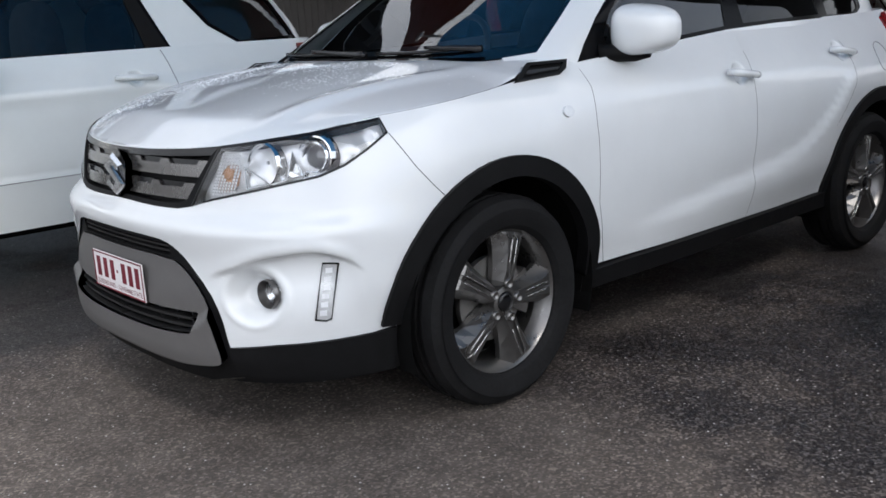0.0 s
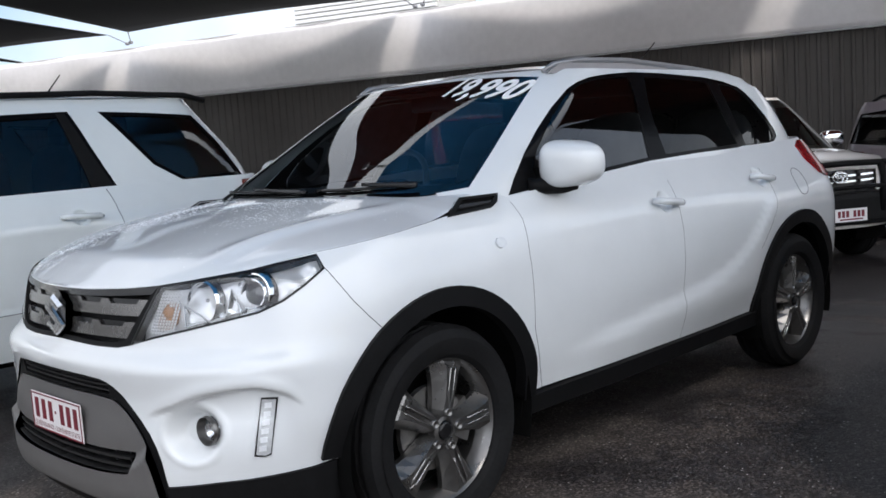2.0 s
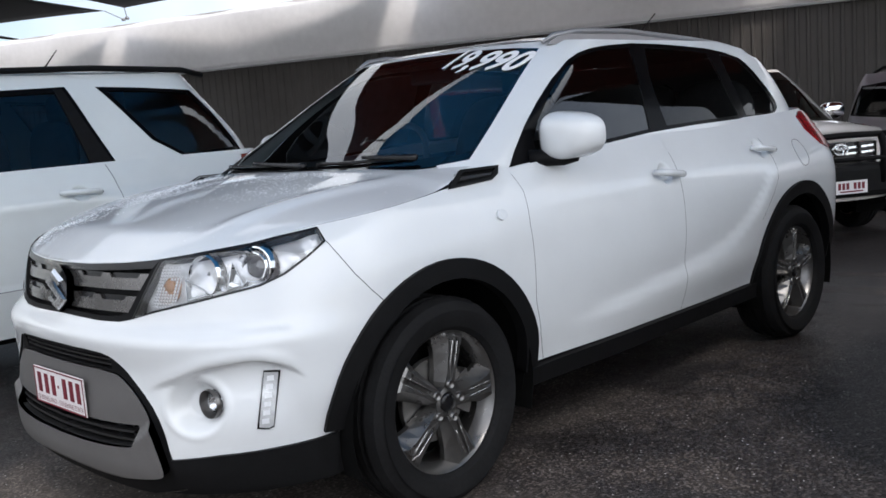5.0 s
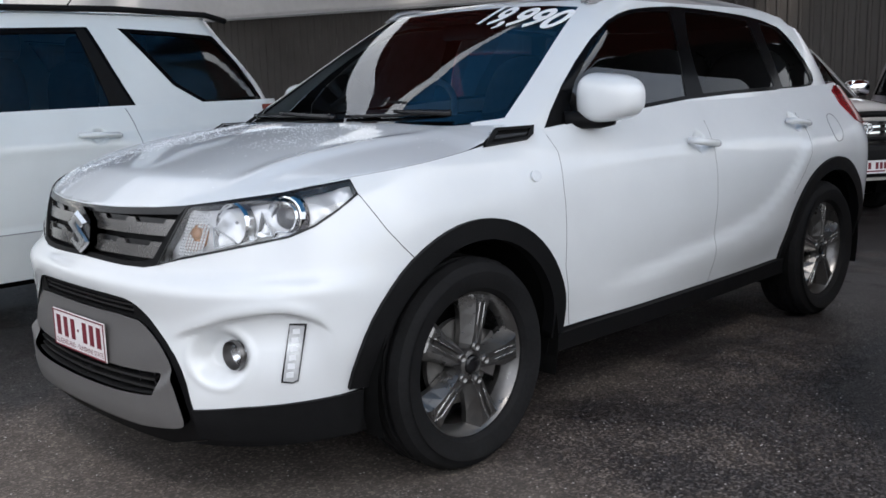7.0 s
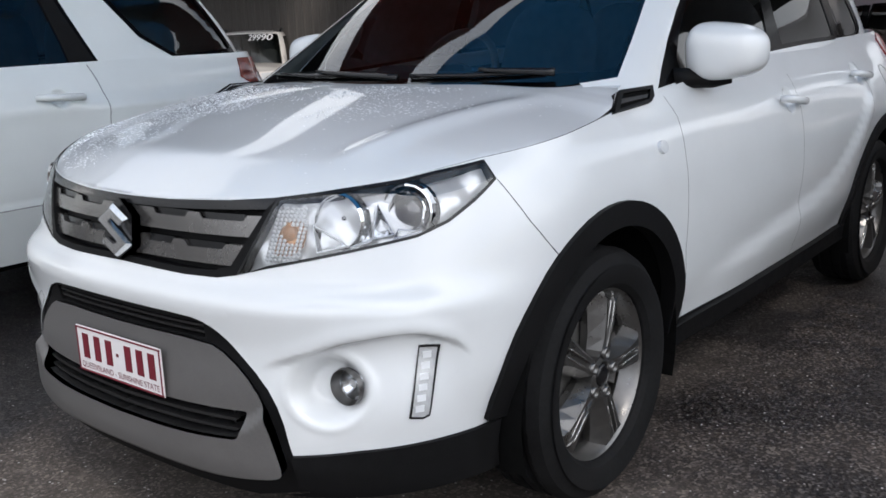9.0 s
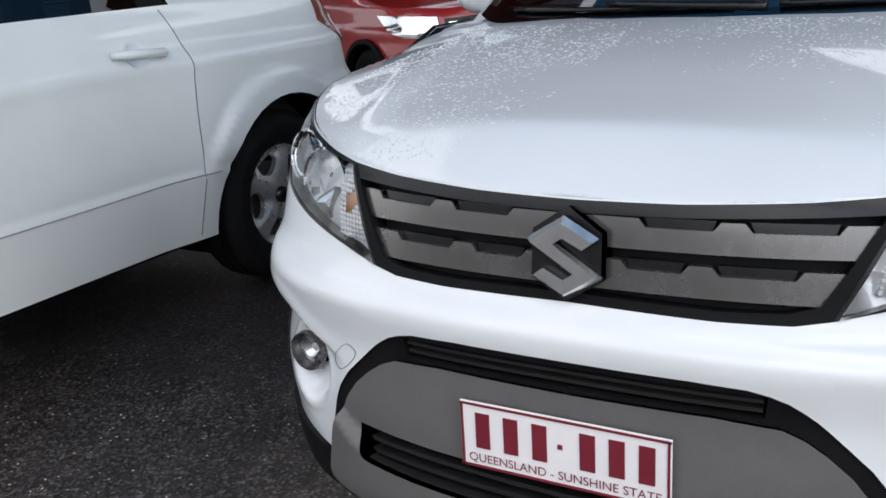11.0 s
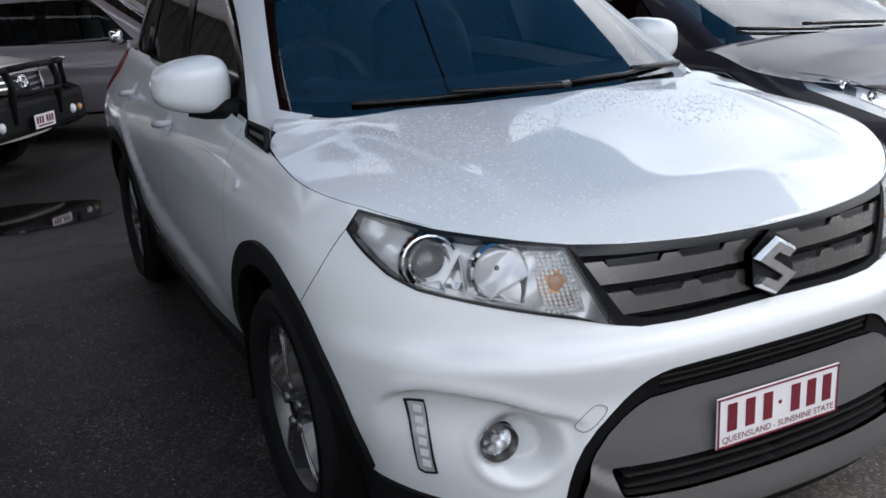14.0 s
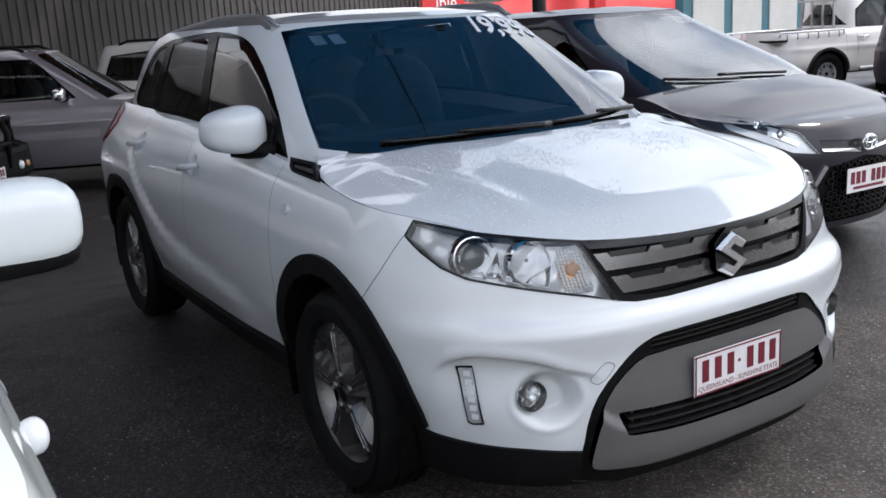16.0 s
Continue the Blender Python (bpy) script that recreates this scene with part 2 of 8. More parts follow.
class Shell:
    """The upright skin of half a car (y > 0). a runs round the plan from the middle of the front along the side to
    the middle of the rear, z is the height. front, rear: x of the ends at height z; width(x, z); bend(z): how square the front corner is."""

    def __init__(self, x0, x1, front, rear, width, bend, bend_rear, bump=None):
        self.x0 = x0 if callable(x0) else (lambda z: x0 + 0 * np.asarray(z, float))
        self.x1, self.front, self.rear, self.width, self.bend, self.bend_rear = x1, front, rear, width, bend, bend_rear
        self.bump = bump or (lambda a, z: 0 * a)
        self.a0 = WRAP * math.pi / 2
        self.reach = float(np.max(self.x0(np.linspace(0, 2, 50)))) - x1
        self.end = self.a0 + self.reach + WRAP * math.pi / 2

    def base(self, a, z):
        a, z = np.broadcast_arrays(np.asarray(a, float), np.asarray(z, float))
        x0 = self.x0(z)
        a1 = self.a0 + x0 - self.x1
        xs = np.clip(x0 - (a - self.a0), self.x1, x0)
        wide = self.width(xs, z)
        phi = np.clip(a / WRAP, -math.pi / 2, math.pi / 2)
        psi = np.clip(math.pi / 2 - (a - a1) / WRAP, -math.pi / 2, math.pi / 2)
        lf, nf = self.front(z) - x0, self.bend(z)
        lr, nr = self.x1 - self.rear(z), self.bend_rear(z)
        rf = 1 / ((np.cos(phi) / lf) ** nf + (np.abs(np.sin(phi)) / wide) ** nf) ** (1 / nf)
        rr = 1 / ((np.cos(psi) / lr) ** nr + (np.abs(np.sin(psi)) / wide) ** nr) ** (1 / nr)
        x = np.where(a < self.a0, x0 + rf * np.cos(phi), np.where(a > a1, self.x1 - rr * np.cos(psi), xs))
        y = np.where(a < self.a0, rf * np.sin(phi), np.where(a > a1, rr * np.sin(psi), wide))
        return np.stack([x, y, z + 0 * x], -1)

    def tilt(self, fn, a, z):
        e = 0.002
        n = np.cross(fn(a + e, z) - fn(a - e, z), fn(a, z + e) - fn(a, z - e))
        n /= np.maximum(np.linalg.norm(n, axis=-1, keepdims=True), 1e-12)
        return n

    def at(self, a, z, out=0.0):
        a, z = np.broadcast_arrays(np.asarray(a, float), np.asarray(z, float))
        return self.base(a, z) + self.tilt(self.base, a, z) * (np.asarray(self.bump(a, z)) + out)[..., None]

    def normal(self, a, z):
        return self.tilt(self.at, np.asarray(a, float), np.asarray(z, float))

    def a_of_x(self, x, z):
        """Where on the side, or on the front or rear corner, the skin has this x."""
        x, z = np.broadcast_arrays(np.asarray(x, float), np.asarray(z, float))
        x0 = self.x0(z)
        wf, n = self.width(x0, z), self.bend(z)
        q = np.clip((x - x0) / (self.front(z) - x0), 0, 1)
        af = WRAP * np.arctan2(wf * (1 - q ** n) ** (1 / n), x - x0)
        wr, nr = self.width(np.full(x.shape, self.x1), z), self.bend_rear(z)
        p = np.clip((self.x1 - x) / (self.x1 - self.rear(z)), 0, 1)
        ar = self.a0 + x0 - self.x1 + WRAP * math.pi / 2 - WRAP * np.arctan2(wr * (1 - p ** nr) ** (1 / nr), self.x1 - x)
        return np.where(x > x0, af, np.where(x < self.x1, ar, self.a0 + x0 - x))

    def a_of_y(self, y, z):
        """Where on the front the skin has this y."""
        y, z = np.broadcast_arrays(np.asarray(y, float), np.asarray(z, float))
        x0 = self.x0(z)
        w, n = self.width(x0, z), self.bend(z)
        x = (self.front(z) - x0) * (1 - np.clip(y / w, 0, 1) ** n) ** (1 / n)
        return WRAP * np.arctan2(y, x)
from mathutils.geometry import delaunay_2d_cdt


def make(name, verts, faces, material, parent=None, normals=None, label="", smooth=True):
    """One mesh object from arrays, under its thing."""
    me = bpy.data.meshes.new(name)
    me.from_pydata([tuple(map(float, v)) for v in verts], [], [tuple(map(int, f)) for f in faces])
    me.validate()
    if smooth:
        me.shade_smooth()
    if normals is not None and len(normals) == len(me.vertices):
        me.normals_split_custom_set_from_vertices([tuple(map(float, n)) for n in normals])
    me.materials.append(material)
    ob = new(name, me)
    if parent is not None:
        ob.parent = parent
    if label:
        ob["label"] = label
    return ob


def part(name, bm, material, parent, label="", smooth=False):
    me = bpy.data.meshes.new(name)
    bm.to_mesh(me)
    bm.free()
    if smooth:
        me.shade_smooth()
    me.materials.append(material)
    ob = new(name, me)
    ob.parent = parent
    if label:
        ob["label"] = label
    return ob


def thing(name, label, category, m=None, group="", kind=""):
    ob = new(name)
    ob.empty_display_size = 0.2
    if m is not None:
        ob.matrix_world = m
    return tagged(ob, label, category, group, kind)


def dense(poly, gap, closed=True):
    """The same outline with points at most gap apart."""
    out = []
    pts = [np.array(p, float) for p in poly]
    for i in range(len(pts) if closed else len(pts) - 1):
        p, q = pts[i], pts[(i + 1) % len(pts)]
        n = max(1, int(math.ceil(np.linalg.norm(q - p) / gap)))
        out += [p + (q - p) * k / n for k in range(n)]
    if not closed:
        out.append(pts[-1])
    return np.array(out)


def soft(poly, rounds=2):
    """Corners cut by Chaikin's rule."""
    p = np.array(poly, float)
    for _ in range(rounds):
        q = np.roll(p, -1, 0)
        p = np.stack([0.75 * p + 0.25 * q, 0.25 * p + 0.75 * q], 1).reshape(-1, 2)
    return p


def inside(poly, pts):
    poly, pts = np.asarray(poly, float), np.asarray(pts, float)
    x, y = pts[:, 0], pts[:, 1]
    ok = np.zeros(len(pts), bool)
    for (x1, y1), (x2, y2) in zip(poly, np.roll(poly, -1, 0)):
        if y1 != y2:
            ok ^= ((y1 > y) != (y2 > y)) & (x < (x2 - x1) * (y - y1) / (y2 - y1) + x1)
    return ok


def ribbon(path, width):
    """A narrow closed strip along an open path."""
    p = np.array(path, float)
    d = np.gradient(p, axis=0)
    n = np.stack([-d[:, 1], d[:, 0]], 1)
    n /= np.linalg.norm(n, axis=1, keepdims=True)
    return np.concatenate([p + n * width / 2, (p - n * width / 2)[::-1]])


def cut(outline, regions, gap, fine=()):
    """Triangulates the inside of an outline so that edges run along the regions' outlines. Gives points and, by region name, triangles."""
    loops = [dense(outline, gap)] + [dense(r, gap * 0.6) for _, r in regions]
    pts, edges = [], []
    for loop in loops:
        k = len(pts)
        pts += [tuple(p) for p in loop]
        edges += [(k + i, k + (i + 1) % len(loop)) for i in range(len(loop))]
    lo, hi = loops[0].min(0), loops[0].max(0)
    gx, gy = np.meshgrid(np.arange(lo[0] + gap / 2, hi[0], gap), np.arange(lo[1] + gap / 2, hi[1], gap))
    grid = [np.stack([gx.ravel(), gy.ravel()], 1)]
    for (x0, y0, x1, y1, g) in fine:
        fx, fy = np.meshgrid(np.arange(x0, x1, g), np.arange(y0, y1, g))
        grid.append(np.stack([fx.ravel(), fy.ravel()], 1))
    grid = np.concatenate(grid)
    grid = grid[inside(loops[0], grid)]
    near = np.array(pts)
    keep = np.array([np.min(np.abs(near[:, 0] - g[0]) + np.abs(near[:, 1] - g[1])) > gap * 0.3 for g in grid]) if len(grid) else []
    pts += [tuple(g) for g in grid[keep]]
    v, _, f, _, _, _ = delaunay_2d_cdt([Vector(p) for p in pts], edges, [], 0, 1e-6)
    v = np.array([tuple(p) for p in v])
    f = np.array([t for t in f if len(t) == 3])
    mid = v[f].mean(1)
    label = np.full(len(f), -1)
    label[inside(loops[0], mid)] = 0
    for i, (_, r) in enumerate(regions):
        label[(label == 0) & inside(r, mid)] = i + 1
    return v, {name: f[label == i] for i, name in enumerate(["rest"] + [n for n, _ in regions])}


def compact(v, f):
    used, flat = np.unique(np.asarray(f).ravel(), return_inverse=True)
    return v[used], flat.reshape(-1, 3)


def joined(*pieces):
    vs, fs, ns, k = [], [], [], 0
    for v, f, n in pieces:
        vs.append(v)
        ns.append(n)
        fs += [[i + k for i in q] for q in f]
        k += len(v)
    return np.concatenate(vs), fs, np.concatenate(ns)


def skin(shell, uv, f, out=0.0):
    """Triangles of the plane of (a, z) laid on the shell, facing outwards."""
    uv, f = compact(uv, f)
    v, n = shell.at(uv[:, 0], uv[:, 1], out), shell.normal(uv[:, 0], uv[:, 1])
    face = np.cross(v[f[:, 1]] - v[f[:, 0]], v[f[:, 2]] - v[f[:, 0]])
    flip = (face * n[f[:, 0]]).sum(1) < 0
    f = np.where(flip[:, None], f[:, ::-1], f)
    return v, f, n


def slab(shell, poly, low, high, gap=0.02, holes=()):
    """A plate with thickness that follows the shell, from offset low to high, with holes through it."""
    uv, tri = cut(poly, [("hole", h) for h in holes], gap)
    pieces = [skin(shell, uv, tri["rest"], high)]
    for loop, way in [(dense(poly, gap), 1)] + [(dense(h, gap * 0.6), -1) for h in holes]:
        area = np.sum(loop[:, 0] * np.roll(loop[:, 1], -1) - np.roll(loop[:, 0], -1) * loop[:, 1])
        if area < 0:
            loop = loop[::-1]
        top, bot = shell.at(loop[:, 0], loop[:, 1], high), shell.at(loop[:, 0], loop[:, 1], low)
        k = len(loop)
        side = np.cross(np.roll(top, -1, 0) - np.roll(top, 1, 0), top - bot) * way
        side /= np.maximum(np.linalg.norm(side, axis=1, keepdims=True), 1e-9)
        quads = [(i, (i + 1) % k, k + (i + 1) % k, k + i) for i in range(k) if abs(loop[i, 0]) + abs(loop[(i + 1) % k, 0]) > 1e-5]
        v = np.concatenate([top, bot])
        q0 = quads[0]
        if np.dot(np.cross(v[q0[1]] - v[q0[0]], v[q0[2]] - v[q0[0]]), side[0]) < 0:
            quads = [q[::-1] for q in quads]
        pieces.append((v, quads, np.concatenate([side, side])))
    return joined(*pieces)


def flip_y(p):
    v, f, n = p
    s = np.array([1, -1, 1.0])
    return v * s, [list(q)[::-1] for q in f], n * s


def pair(name, p, material, parent, label=""):
    """The part on the left and its mirror image on the right."""
    a = make(name, p[0], p[1], material, parent, p[2], label)
    q = flip_y(p)
    b = make(name, q[0], q[1], material, parent, q[2], label)
    return a, b


def whole(name, p, material, parent, label=""):
    """A part that reaches across the middle: both halves in one mesh."""
    v, f, n = joined(p, flip_y(p))
    return make(name, v, f, material, parent, n, label)


def arc(cx, cz, r, a0, a1, k=28):
    return [(cx + r * math.cos(radians(a0 + (a1 - a0) * i / k)), cz + r * math.sin(radians(a0 + (a1 - a0) * i / k))) for i in range(k + 1)]


def on_side(shell, pts):
    """Points (x, z) of a side view in the shell's own (a, z)."""
    p = np.array(pts, float)
    return np.stack([shell.a_of_x(p[:, 0], p[:, 1]), p[:, 1]], 1)


def lathe(profile, steps=48, axis="y"):
    """A turned mesh from (radius, along) pairs about the y axis."""
    bm = bmesh.new()
    rings = []
    for i in range(steps):
        t = 2 * math.pi * i / steps
        rings.append([bm.verts.new((r * math.cos(t), y, r * math.sin(t))) for r, y in profile])
    for i in range(steps):
        a, b = rings[i], rings[(i + 1) % steps]
        for j in range(len(profile) - 1):
            bm.faces.new((a[j], a[j + 1], b[j + 1], b[j]))
    bmesh.ops.remove_doubles(bm, verts=bm.verts, dist=1e-6)
    bmesh.ops.recalc_face_normals(bm, faces=bm.faces)
    return bm


def box(bm, x0, x1, y0, y1, z0, z1, bevel=0.0):
    r = bmesh.ops.create_cube(bm, size=1.0, matrix=Matrix.LocRotScale(((x0 + x1) / 2, (y0 + y1) / 2, (z0 + z1) / 2), None, (x1 - x0, y1 - y0, z1 - z0)))
    if bevel:
        es = {e for v in r["verts"] for e in v.link_edges}
        bmesh.ops.bevel(bm, geom=list(es), offset=bevel, segments=2, affect="EDGES", profile=0.6)
    return bm


def prism(bm, poly, y0, y1):
    """An (x, z) outline drawn out from y0 to y1."""
    a = [bm.verts.new((p[0], y0, p[1])) for p in poly]
    b = [bm.verts.new((p[0], y1, p[1])) for p in poly]
    k = len(poly)
    bm.faces.new(a)
    bm.faces.new(b[::-1])
    for i in range(k):
        bm.faces.new((a[i], b[i], b[(i + 1) % k], a[(i + 1) % k]))
    bmesh.ops.recalc_face_normals(bm, faces=bm.faces)
    return bm


def tube(bm, path, radius, sides=10):
    """A round bar along a path of points."""
    path = [Vector(p) for p in path]
    rings = []
    for i, p in enumerate(path):
        d = (path[min(i + 1, len(path) - 1)] - path[max(i - 1, 0)]).normalized()
        u = d.orthogonal().normalized() if i == 0 else (u - d * u.dot(d)).normalized()
        w = d.cross(u)
        r = radius[i] if isinstance(radius, (list, tuple)) else radius
        rings.append([bm.verts.new(p + u * r * math.cos(2 * math.pi * k / sides) + w * r * math.sin(2 * math.pi * k / sides)) for k in range(sides)])
    for a, b in zip(rings, rings[1:]):
        for k in range(sides):
            bm.faces.new((a[k], a[(k + 1) % sides], b[(k + 1) % sides], b[k]))
    bm.faces.new(rings[0][::-1])
    bm.faces.new(rings[-1])
    return bm


def blob(bm, center, size, power=2.6, rings=16, segs=24):
    """A rounded box (superellipsoid)."""
    def pw(v):
        return math.copysign(abs(v) ** (2 / power), v)
    rows = []
    for i in range(rings + 1):
        t = math.pi * (i / rings - 0.5)
        rows.append([bm.verts.new((center[0] + size[0] * pw(math.cos(t)) * pw(math.cos(2 * math.pi * j / segs)),
                                   center[1] + size[1] * pw(math.cos(t)) * pw(math.sin(2 * math.pi * j / segs)),
                                   center[2] + size[2] * pw(math.sin(t)))) for j in range(segs)])
    for a, b in zip(rows, rows[1:]):
        for j in range(segs):
            bm.faces.new((a[j], a[(j + 1) % segs], b[(j + 1) % segs], b[j]))
    bmesh.ops.remove_doubles(bm, verts=bm.verts, dist=1e-5)
    return bm
class WheelFace:
    def __init__(self, rim, count, turn, valley=0.020, groove=0.0):
        self.rim, self.count, self.turn, self.valley, self.groove = rim, count, radians(turn), valley, groove

    def high(self, x, z):
        """Spokes with a groove along the crest; between them facets fall to the windows."""
        r, t = np.hypot(x, z), np.arctan2(z, x)
        k = (t - self.turn) * self.count / (2 * math.pi)
        off = np.abs(k - np.round(k)) * 2 * math.pi / self.count * r
        crest = 0.016 + 0.07 * np.clip(r - 0.05, 0, 1)
        fall = self.valley * np.clip((off - crest) / 0.038, 0, 1) * step(r, 0.04, 0.085) * (1 - 0.75 * step(r, 0.86 * self.rim, 0.97 * self.rim))
        groove = self.groove * (1 - step(off, 0.0045, 0.0085)) * step(r, 0.085, 0.10) * (1 - step(r, 0.80 * self.rim, 0.88 * self.rim))
        dish = 0.070 + 0.012 * step(r, 0.03, 0.10) - 0.006 * step(r, 0.6 * self.rim, self.rim)
        return dish - fall - groove

    def at(self, x, z, out=0.0):
        x, z = np.asarray(x, float), np.asarray(z, float)
        return np.stack([x, self.high(x, z) + out, z], -1)

    def normal(self, x, z):
        e = 0.003
        n = np.stack([-(self.high(x + e, z) - self.high(x - e, z)) / (2 * e), np.ones(np.shape(x)), -(self.high(x, z + e) - self.high(x, z - e)) / (2 * e)], -1)
        return n / np.linalg.norm(n, axis=-1, keepdims=True)

    def windows(self, size):
        out = []
        for i in range(self.count):
            t = self.turn + 2 * math.pi * (i + 0.5) / self.count
            r0, r1 = 0.46 * self.rim, 0.82 * self.rim
            # many spokes stand in pairs: narrow gaps within a pair, wide ones between pairs
            gapw = 2 * math.pi / self.count * ((0.62, 1.30)[i % 2] if self.count > 9 else 1.0)
            w0, w1, w2 = 0.10 * r0, size * 0.5 * gapw * (r0 + r1) / 2, size * 0.40 * gapw * r1
            pts = [(r0, -w0), (0.5 * (r0 + r1), -w1), (r1 * 0.93, -w1), (r1, -w2 * 0.8), (r1, w2 * 0.8), (r1 * 0.93, w1), (0.5 * (r0 + r1), w1), (r0, w0)]
            p = soft([(a * math.cos(t) - b * math.sin(t), a * math.sin(t) + b * math.cos(t)) for a, b in pts], 2)
            out.append(p)
        return out


# ---- ground ----
def asphalt():
    m, nt, p = nodes_of("asphalt")
    big, mid, fine = noise_node(nt, 0.8, 6), noise_node(nt, 7.0, 5), noise_node(nt, 190.0, 2)
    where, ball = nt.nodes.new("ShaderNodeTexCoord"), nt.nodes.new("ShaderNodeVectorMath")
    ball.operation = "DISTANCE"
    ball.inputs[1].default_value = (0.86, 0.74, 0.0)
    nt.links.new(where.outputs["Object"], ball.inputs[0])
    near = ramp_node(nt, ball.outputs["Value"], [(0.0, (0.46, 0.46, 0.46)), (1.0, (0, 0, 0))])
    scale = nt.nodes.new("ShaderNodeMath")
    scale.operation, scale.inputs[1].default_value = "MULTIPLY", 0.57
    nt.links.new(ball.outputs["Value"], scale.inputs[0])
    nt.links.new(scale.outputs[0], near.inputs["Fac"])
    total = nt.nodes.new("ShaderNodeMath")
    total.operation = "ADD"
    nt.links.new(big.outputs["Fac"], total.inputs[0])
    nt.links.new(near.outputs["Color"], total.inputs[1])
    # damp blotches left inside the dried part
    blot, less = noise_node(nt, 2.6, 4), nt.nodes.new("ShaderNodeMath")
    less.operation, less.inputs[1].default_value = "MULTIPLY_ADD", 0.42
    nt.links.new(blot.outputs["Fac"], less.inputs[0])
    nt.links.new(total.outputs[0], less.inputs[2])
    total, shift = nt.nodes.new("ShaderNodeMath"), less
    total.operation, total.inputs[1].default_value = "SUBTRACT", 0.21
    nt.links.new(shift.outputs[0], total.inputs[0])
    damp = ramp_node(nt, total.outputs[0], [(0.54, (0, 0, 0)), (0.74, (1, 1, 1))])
    c, v = nt.nodes.new("ShaderNodeTexCoord"), nt.nodes.new("ShaderNodeTexVoronoi")
    v.inputs["Scale"].default_value = 130.0
    nt.links.new(c.outputs["Object"], v.inputs["Vector"])
    one = nt.nodes.new("ShaderNodeSeparateColor")
    nt.links.new(v.outputs["Color"], one.inputs["Color"])
    stones = ramp_node(nt, one.outputs["Red"], [(0.0, (0.0068, 0.0058, 0.0062)), (0.45, (0.0184, 0.0160, 0.0166)), (0.80, (0.050, 0.044, 0.0445)), (0.97, (0.104, 0.096, 0.095))])
    stain = ramp_node(nt, mid.outputs["Fac"], [(0.3, (0.75, 0.75, 0.76)), (0.7, (1.12, 1.10, 1.06))])
    mul = nt.nodes.new("ShaderNodeMix")
    mul.data_type, mul.blend_type = "RGBA", "MULTIPLY"
    mul.inputs["Factor"].default_value = 1.0
    nt.links.new(stones.outputs["Color"], mul.inputs["A"])
    nt.links.new(stain.outputs["Color"], mul.inputs["B"])
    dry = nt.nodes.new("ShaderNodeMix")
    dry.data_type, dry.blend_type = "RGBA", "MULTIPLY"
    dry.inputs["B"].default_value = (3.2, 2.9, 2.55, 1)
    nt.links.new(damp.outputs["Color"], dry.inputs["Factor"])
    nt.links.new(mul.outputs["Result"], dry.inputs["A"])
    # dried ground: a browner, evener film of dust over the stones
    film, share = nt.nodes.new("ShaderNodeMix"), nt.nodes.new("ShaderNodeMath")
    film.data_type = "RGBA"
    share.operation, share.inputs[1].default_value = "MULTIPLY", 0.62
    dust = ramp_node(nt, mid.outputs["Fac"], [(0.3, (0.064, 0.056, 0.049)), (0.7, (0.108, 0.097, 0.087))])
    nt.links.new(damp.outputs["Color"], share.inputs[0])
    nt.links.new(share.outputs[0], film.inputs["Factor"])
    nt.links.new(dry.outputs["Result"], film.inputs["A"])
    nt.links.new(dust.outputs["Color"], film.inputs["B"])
    # pale stone chips, seen wet or dry
    v2 = nt.nodes.new("ShaderNodeTexVoronoi")
    v2.inputs["Scale"].default_value = 88.0
    nt.links.new(c.outputs["Object"], v2.inputs["Vector"])
    two = nt.nodes.new("ShaderNodeSeparateColor")
    nt.links.new(v2.outputs["Color"], two.inputs["Color"])
    pick, size, both = ramp_node(nt, two.outputs["Red"], [(0.955, (0, 0, 0)), (0.985, (1, 1, 1))]), ramp_node(nt, v2.outputs["Distance"], [(0.22, (1, 1, 1)), (0.34, (0, 0, 0))]), nt.nodes.new("ShaderNodeMath")
    both.operation = "MULTIPLY"
    nt.links.new(pick.outputs["Color"], both.inputs[0])
    nt.links.new(size.outputs["Color"], both.inputs[1])
    chips = nt.nodes.new("ShaderNodeMix")
    chips.data_type = "RGBA"
    chips.inputs["B"].default_value = (0.50, 0.485, 0.47, 1)
    nt.links.new(both.outputs[0], chips.inputs["Factor"])
    nt.links.new(film.outputs["Result"], chips.inputs["A"])
    nt.links.new(chips.outputs["Result"], p.inputs["Base Color"])
    rr = ramp_node(nt, total.outputs[0], [(0.5, (0.46,) * 3), (0.70, (0.85,) * 3)])
    nt.links.new(rr.outputs["Color"], p.inputs["Roughness"])
    p.inputs["Specular IOR Level"].default_value = 0.28
    grit = noise_node(nt, 85.0, 5, 0.7)
    b1 = nt.nodes.new("ShaderNodeBump")
    b1.inputs["Strength"].default_value, b1.inputs["Distance"].default_value = 0.7, 0.005
    nt.links.new(grit.outputs["Fac"], b1.inputs["Height"])
    bump_node(nt, fine.outputs["Fac"], 0.4, 0.002, p, b1)
    return m


ASPHALT = asphalt()
FALL = curve((-60, -0.36), (-9.0, -0.36), (-6.6, -0.34), (-4.8, -0.24), (-3.4, -0.07), (-2.6, 0.0), (60, 0.0))


def ground_z(x, y=0.0):
    return float(FALL(x))


